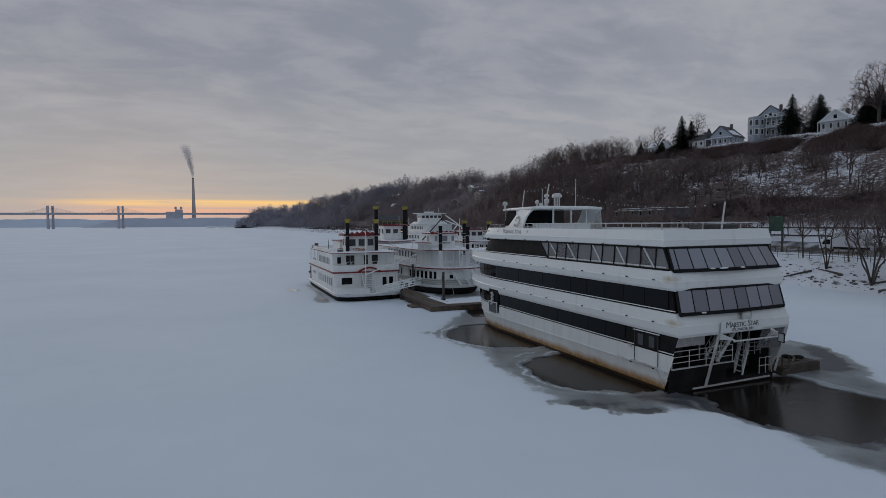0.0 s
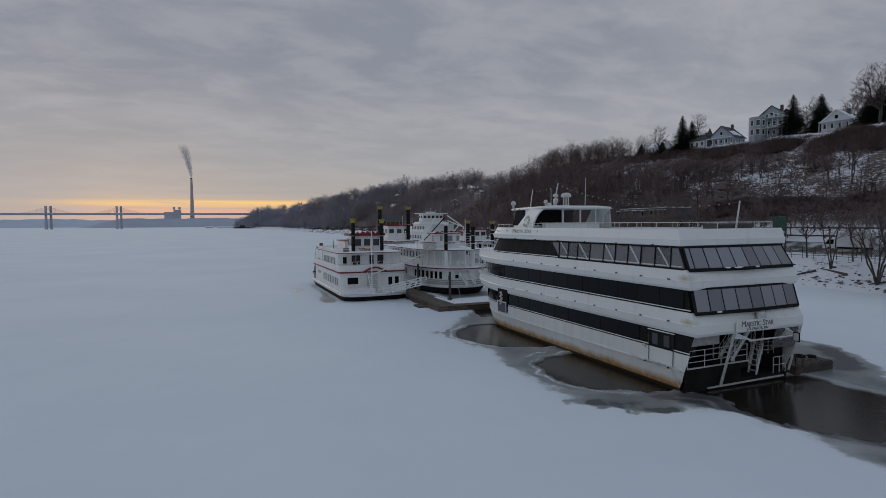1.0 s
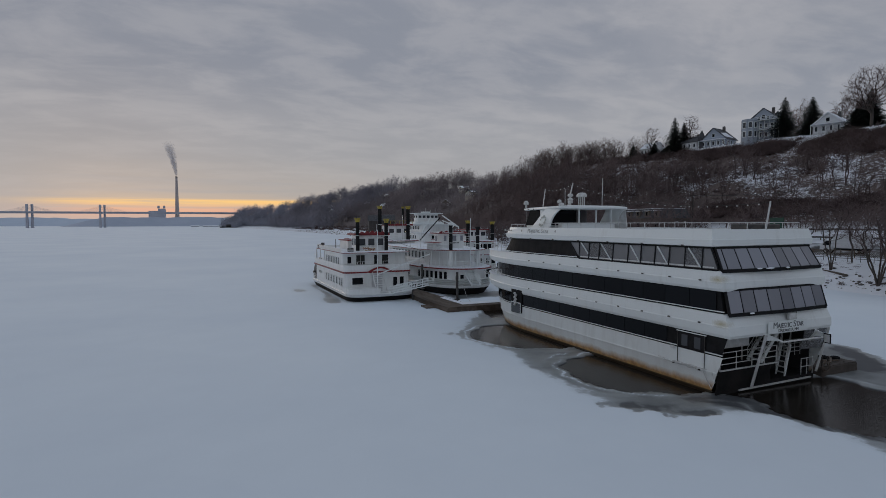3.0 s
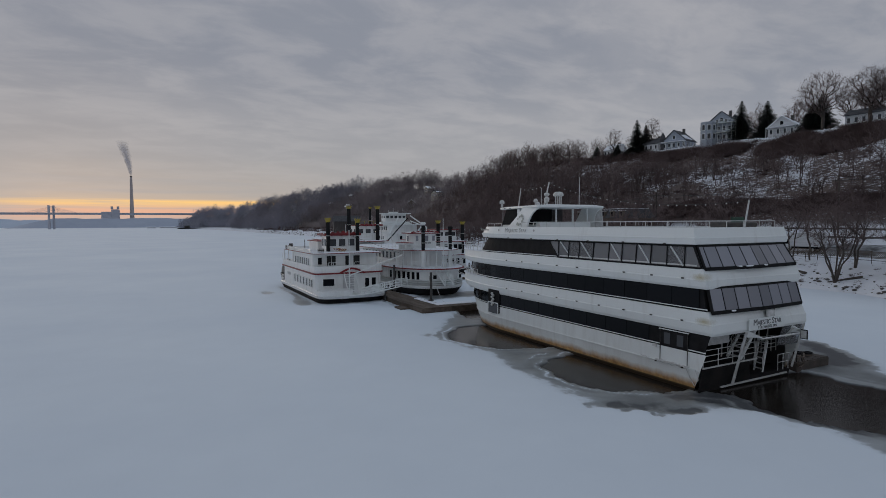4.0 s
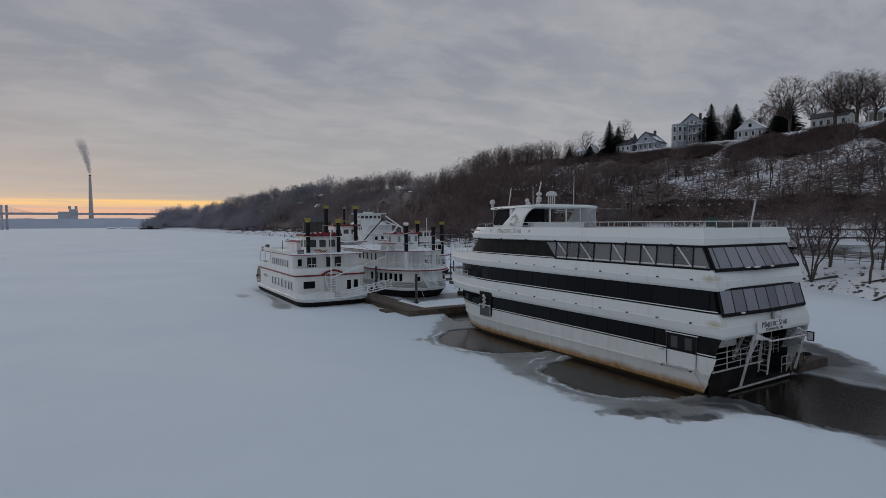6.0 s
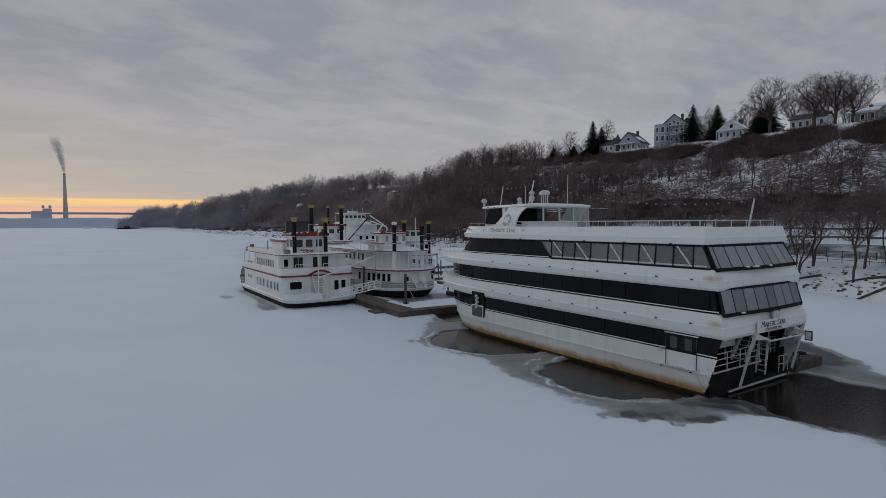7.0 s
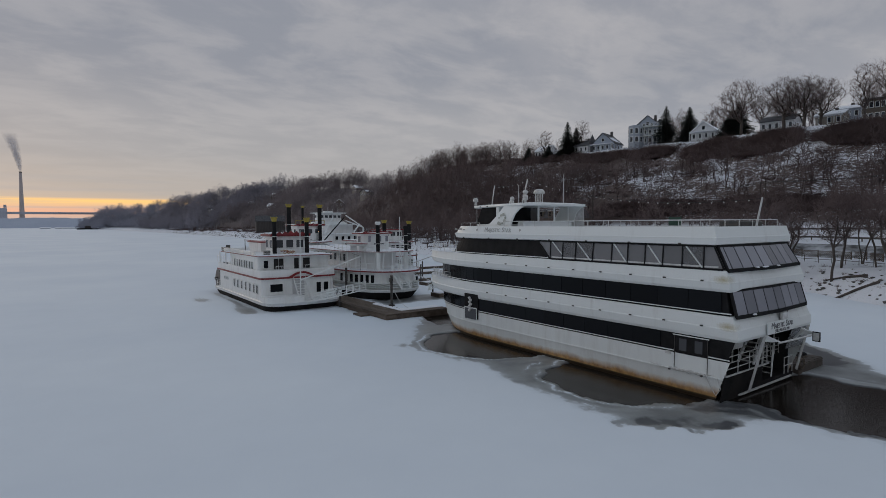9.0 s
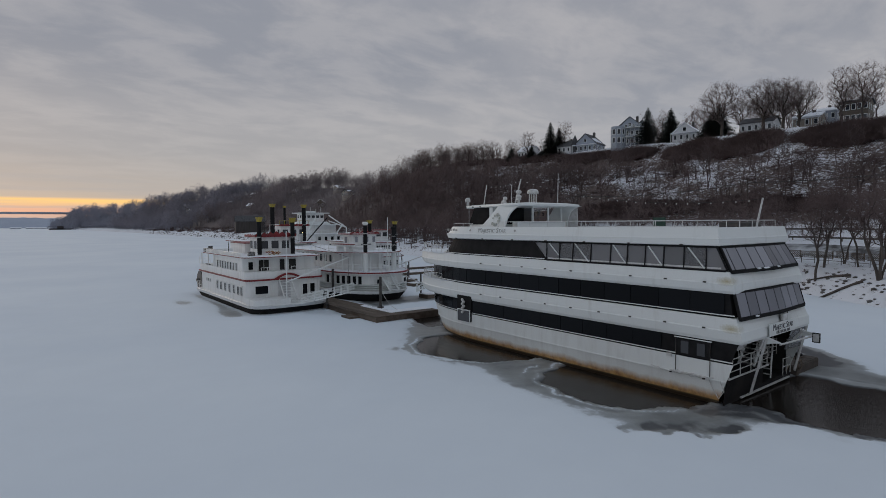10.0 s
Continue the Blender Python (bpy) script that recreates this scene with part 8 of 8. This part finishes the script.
# the old mansard building at the foot of the bluff
def mansard_block():
    x0, y0, z = 116.0, 122.0, float(land(114, 122))
    h = thing("brick_building", (x0, y0, z), "old grey building with a snowy mansard roof and dormers", "building")
    m = pose(x0, y0, z, 0, 0, -4)
    bm = bmesh.new()
    box(bm, -5, 5, -11, 11, -1.5, 5.4)
    part("wall", bm, BROWN_SIDING, h, m=m)
    bm = bmesh.new()
    loft(bm, [(5.4, [(-5.3, -11.3), (5.3, -11.3), (5.3, 11.3), (-5.3, 11.3)]), (8.0, [(-4.1, -10.1), (4.1, -10.1), (4.1, 10.1), (-4.1, 10.1)])])
    part("roof", bm, SHINGLE, h, m=m)
    bm = bmesh.new()
    slab(bm, [(-4.0, -10), (4.0, -10), (4.0, 10), (-4.0, 10)], 8.0, 8.12)
    part("roof_snow", bm, SNOW_WHITE, h, m=m)
    for i in range(6):
        y = -9.2 + 3.65 * i
        window(h, m @ facing(-5.02, y, 3.4, -90), 1.1, 1.9, 0.12, BROWN_SIDING, DARK_GLASS)
        bm = bmesh.new()
        box(bm, -5.2, -4.2, y - 0.8, y + 0.8, 5.7, 7.4)
        dm = part("dormer", bm, BROWN_SIDING, h, m=m)
        window(dm, m @ facing(-5.22, y, 6.6, -90), 0.8, 1.1, 0.08, BROWN_SIDING, DARK_GLASS)
        bm = bmesh.new()
        box(bm, -5.4, -4.1, y - 1.0, y + 1.0, 7.4, 7.52)
        part("dormer_snow", bm, SNOW_WHITE, h, m=m)
    for i in range(3):
        window(h, m @ facing(-3.2 + 3.2 * i, -11.02, 3.4, 0), 1.1, 1.9, 0.12, WHITE, DARK_GLASS)


mansard_block()


def barn():
    x0, y0 = 127.0, 412.0
    z = 6.0
    h = thing("barn", (x0, y0, z), "dark weathered barn on the snowy bank", "barn")
    m = pose(x0, y0, z, 0, 0, -14)
    bm = bmesh.new()
    gable_wall(bm, -10, 10, -6, 6, -4, 6.0, 4.0, "x")
    part("wall", bm, OLD_BOARDS, h, m=m)
    bm = bmesh.new()
    gable(bm, -10, 10, -6, 6, 6.0, 4.0, "x")
    part("roof", bm, SHINGLE, h, m=m)


barn()

# ---------------------------------------------------------------- trees that stand out singly
for i, (x, y, hgt, rad, tr, base, n) in enumerate(((156, 86.4, 15.6, 7.4, 0.40, 0.26, 520), (153.8, 74.3, 14.4, 6.6, 0.42, 0.24, 520), (153.2, 69.3, 13.4, 6.6, 0.40, 0.22, 480), (157, 67.0, 13.0, 6.6, 0.36, 0.24, 440),
                                                   (157, 57.5, 14.6, 3.9, 0.25, 0.20, 230), (156, 53.0, 15.2, 4.2, 0.25, 0.20, 230), (158, 46, 16, 5.2, 0.32, 0.28, 300), (172, 178, 12, 4.8, 0.28, 0.22, 260), (168, 154, 14, 3.8, 0.24, 0.22, 280),
                                                   (182, 120, 14, 4.5, 0.30, 0.25, 240), (184, 103, 13, 4.5, 0.30, 0.25, 240), (178, 91, 13, 4.5, 0.28, 0.25, 240), (166, 79, 12, 4.8, 0.30, 0.25, 260), (176, 192, 10, 4.6, 0.3, 0.2, 260),
                                                   (176, 205, 10.5, 5.6, 0.34, 0.2, 320), (180, 216, 11.5, 6.2, 0.36, 0.2, 340), (184, 232, 12, 6.4, 0.38, 0.2, 340), (188, 246, 10.5, 6.0, 0.34, 0.2, 300), (183, 224, 10, 5.4, 0.28, 0.2, 260), (190, 262, 13, 6.6, 0.36, 0.2, 320), (192, 277, 13.5, 6.8, 0.38, 0.2, 340), (196, 292, 12.5, 6.4, 0.36, 0.2, 320), (199, 306, 11.5, 6.0, 0.34, 0.2, 300))):
    bare_tree("large bare oak with a wide branching crown on the crest" if n > 350 else "bare hardwood tree on the crest", (x, y, float(land(x, y)) - 0.1), 100 + i, hgt, rad, tr, base, n, 1, 0.0, 11, "crest trees")
for i, (x, y, hgt, rad) in enumerate(((166.5, 116.5, 13.0, 4.0), (169.5, 109.8, 12.5, 4.4), (166, 159.8, 14.0, 4.2), (167, 156.2, 11.0, 3.4), (166, 92, 11, 4.4), (170, 186, 6.5, 2.6), (168, 172, 5.5, 2.6), (160.5, 91.5, 8.0, 4.0))):
    conifer("dark green spruce on the crest", (x, y, float(land(x, y)) - 0.1), 200 + i, hgt, rad * 1.12, "spruces")
# trees at the water's edge
for i, (x, y, hgt, rad, tr, st, n) in enumerate(((81.4, 44.9, 11.5, 5.0, 0.36, 5, 380), (85.5, 53.5, 12.0, 3.6, 0.22, 3, 280), (79.5, 37.1, 12.5, 3.2, 0.22, 1, 280), (84.5, 37.7, 11.5, 3.6, 0.24, 2, 280), (76.6, 29.4, 12.0, 5.4, 0.42, 4, 380),
                                                 (86.3, 44.8, 11, 3.6, 0.26, 2, 260), (87.0, 36.0, 12, 3.4, 0.18, 2, 260), (86, 28.0, 12, 3.6, 0.2, 1, 260), (92, 61.5, 10, 3.4, 0.18, 1, 220), (94, 33.0, 12, 3.8, 0.22, 1, 260), (97, 52, 12, 3.8, 0.22, 1, 260),
                                                 (90, 53, 11, 3.2, 0.18, 1, 220), (84, 33.5, 11, 3.2, 0.17, 1, 220))):
    bare_tree("multi-stemmed bare tree on the snowy bank" if st > 1 else "slender bare tree above the bank", (x, y, float(land(x, y)) - 0.1), 300 + i, hgt, rad, tr * 0.72, 0.36, int(n * 1.3), st, 0.34 if st > 3 else 0.2, 8, "bank trees")


# ---------------------------------------------------------------- street side: fence, truck, sign, wires
def lattice_fence():
    ys = np.arange(20, 120, 2.4)
    k = thing("lattice_fence", (96, 60, 4), "low dark lattice fence along the street", "fence")

    def panel():
        b = bmesh.new()
        for s in (-1, 1):
            for j in range(-2, 8):
                y0, y1 = j * 0.3, j * 0.3 + 0.9
                a, c = (max(0, y0), 0.12 + max(0, -y0)), (min(2.3, y1), 0.12 + 0.9 - max(0, y1 - 2.3))
                if c[0] > a[0]:
                    za, zc = (a[1], c[1]) if s > 0 else (1.14 - a[1], 1.14 - c[1])
                    bar(b, (0.01 * s, a[0], za), (0.01 * s, c[0], zc), 0.02, 0.05)
        bar(b, (0, 0, 0.10), (0, 2.35, 0.10), 0.05, 0.07)
        bar(b, (0, 0, 1.06), (0, 2.35, 1.06), 0.07, 0.07)
        return mesh_of("panel", b, TIMBER)

    def stake():
        return mesh_of("post", box(bmesh.new(), -0.06, 0.06, -0.06, 0.06, -0.3, 1.2), TIMBER)
    for y in ys:
        x = float(shore_x(y)) + 14.5
        a = math.degrees(math.atan2(float(shore_x(y + 2.4) - shore_x(y)), 2.4))
        z = float(land(x, y)) + 0.05
        m = pose(x, y, z, 0, 0, -a)
        part("post", once("fence_post", stake), None, k, m=m)
        part("panel", once("fence_panel", panel), None, k, m=m)


lattice_fence()


def bank_rail():
    k = thing("bank_railing", (92, 60, 4), "thin dark pipe railing above the bank", "railing")
    pts = []
    for y in np.arange(18, 110, 4.0):
        x = float(shore_x(y)) + 9.5
        pts.append((x, y, float(land(x, y))))
    railing(k, pts, 1.05, DARK_METAL, 0.04, 2, 2.0)


bank_rail()


def box_truck():
    x, y = 101.0, 60.4
    z = float(land(x, y)) + 0.12
    t = thing("box_truck", (x, y, z), "white box truck parked on the snowy street", "truck")
    m = pose(x, y, z, 0, 0, 8)
    bm = bmesh.new()
    box(bm, -1.2, 1.2, -3.6, 1.4, 1.0, 3.5, 0.05)
    part("box_body", bm, SIDING, t, m=m)
    bm = bmesh.new()
    loft(bm, [(0.6, [(-1.1, 1.5), (1.1, 1.5), (1.1, 3.5), (-1.1, 3.5)]), (1.4, [(-1.1, 1.5), (1.1, 1.5), (1.1, 3.5), (-1.1, 3.5)]), (2.4, [(-1.0, 1.5), (1.0, 1.5), (1.0, 2.7), (-1.0, 2.7)])])
    part("cab", bm, SIDING, t, m=m)
    bm = bmesh.new()
    plate(bm, [(-1.115, 1.75, 1.45), (-1.115, 3.1, 1.45), (-1.02, 2.6, 2.25), (-1.02, 1.75, 2.25)], -0.03)
    part("side_window", bm, DARK_GLASS, t, m=m)
    bm = bmesh.new()
    box(bm, -0.5, 0.5, -3.6, 3.3, 0.6, 1.0)
    part("chassis", bm, BLACK, t, m=m)
    for yy in (-2.2, 2.5):
        for xx in (-1.0, 1.0):
            bm = bmesh.new()
            bmesh.ops.create_cone(bm, cap_ends=True, segments=18, radius1=0.46, radius2=0.46, depth=0.28, matrix=Matrix.Translation((xx, yy, 0.46)) @ pose(0, 0, 0, 0, 90, 0))
            wh = part("wheel", bm, BLACK, t, m=m)
            bm = bmesh.new()
            bmesh.ops.create_cone(bm, cap_ends=True, segments=12, radius1=0.24, radius2=0.24, depth=0.30, matrix=Matrix.Translation((xx, yy, 0.46)) @ pose(0, 0, 0, 0, 90, 0))
            part("rim", bm, METAL, wh, m=m)


box_truck()


def green_board():
    x, y = 99.0, 71.5
    z = float(land(x, y))
    s = thing("notice_board", (x, y, z), "large dark green board on two posts", "sign")
    for dy in (-1.2, 1.2):
        bm = bmesh.new()
        box(bm, x - 0.12, x + 0.12, y + dy - 0.12, y + dy + 0.12, z - 0.3, z + 6.9)
        part("post", bm, DARK_METAL, s)
    bm = bmesh.new()
    box(bm, x - 0.2, x - 0.12, y - 1.4, y + 1.4, z + 3.9, z + 6.7, 0.03)
    part("board", bm, GREEN, s)


green_board()


def utility_line():
    prev = None
    for i, y in enumerate((15, 60, 105, 150, 195)):
        x = float(foot_x(y)) - 4
        z = float(land(x, y))
        p = thing("utility_pole", (x, y, z), "brown timber utility pole with one crossarm", "utility pole", "utility poles")
        bm = bmesh.new()
        beam(bm, (x, y, z - 0.3), (x, y, z + 11), 0.17, 0.11, 9)
        part("pole", bm, BARK, p)
        bm = bmesh.new()
        box(bm, x - 1.1, x + 1.1, y - 0.06, y + 0.06, z + 10.1, z + 10.25)
        part("crossarm", bm, BARK, p)
        if prev is not None:
            for off in (-0.95, 0.95):
                a, b = Vector((prev[0] + off, prev[1], prev[2])), Vector((x + off, y, z + 10.3))
                sag = [a.lerp(b, j / 12) - Vector((0, 0, 4.0 * (j / 12) * (1 - j / 12))) for j in range(13)]
                bm = bmesh.new()
                tube(bm, sag, 0.03, 4)
                part("wire", bm, DARK_METAL, p)
        prev = (x, y, z + 10.3)


utility_line()


def guard_rail():
    for off, label in ((27.0, "long grey guard rail beside the street"), (31.5, "long dark guard rail behind the street")):
        k = thing("guard_rail", (100, 60, 5), label, "guard rail", "guard rails")
        pts = []
        for y in np.arange(14, 130, 4.0):
            x = float(shore_x(y)) + off
            pts.append((x, y, float(land(x, y))))
        bm = bmesh.new()
        for p, q in zip(pts, pts[1:]):
            bar(bm, (p[0], p[1], p[2] + 0.62), (q[0], q[1], q[2] + 0.62), 0.08, 0.32)
        part("beam", bm, DARK_METAL, k)
        for p in pts:
            bm = bmesh.new()
            box(bm, p[0] + 0.05, p[0] + 0.2, p[1] - 0.08, p[1] + 0.08, p[2] - 0.3, p[2] + 0.7)
            part("post", bm, TIMBER, k)


guard_rail()


def driftwood(x, y, length, a, seed):
    rr = random.Random(seed)
    bm = bmesh.new()
    z = float(land(x, y))
    d = Vector((math.cos(a), math.sin(a), 0.03))
    p = Vector((x, y, z + 0.12))
    for i in range(4):
        q = p + (d + Vector((0, rr.uniform(-0.15, 0.15), rr.uniform(-0.05, 0.05)))) * length / 4
        q.z = float(land(q.x, q.y)) + 0.12
        beam(bm, p, q, 0.20 - 0.035 * i, 0.17 - 0.035 * i, 8)
        p = q
    tagged(part("driftwood_log", bm, BARK), "bare grey log lying on the snowy bank", "log", "driftwood")


for i, (x, y, L, a) in enumerate(((83.5, 50.0, 5, 1.2), (82.5, 42.0, 4, 1.9), (79.0, 33.0, 5, 1.4), (76.4, 31.0, 9, 1.9), (84.5, 55.0, 4, 2.0))):
    driftwood(x, y, L, a, i)

# wall lamp alight on the second paddle boat's neighbour
lp = thing("deck_lamp", (31.9, 95.6, 8.3), "small lit lamp on a boat's mast", "lamp")
bm = bmesh.new()
beam(bm, (31.9, 95.6, 6.6), (31.9, 95.6, 8.2), 0.04, n=6)
part("stem", bm, METAL, lp)
bm = bmesh.new()
bmesh.ops.create_icosphere(bm, subdivisions=2, radius=0.06, matrix=Matrix.Translation((31.9, 95.6, 8.26)))
part("globe", bm, LAMP_GLASS, lp)
# blue tarpaulin bundle near the bank
bm = bmesh.new()
bmesh.ops.create_cone(bm, cap_ends=True, segments=9, radius1=0.55, radius2=0.25, depth=3.0, matrix=Matrix.Translation((41.5, 66.9, 2.0)))
for w in bm.verts:
    w.co += Vector((noise.noise(w.co * 3), noise.noise(w.co * 3 + Vector((5, 0, 0))), 0)) * 0.25
tagged(part("tarpaulin", bm, BLUE), "folded blue tarpaulin standing on the shore dock", "tarpaulin")
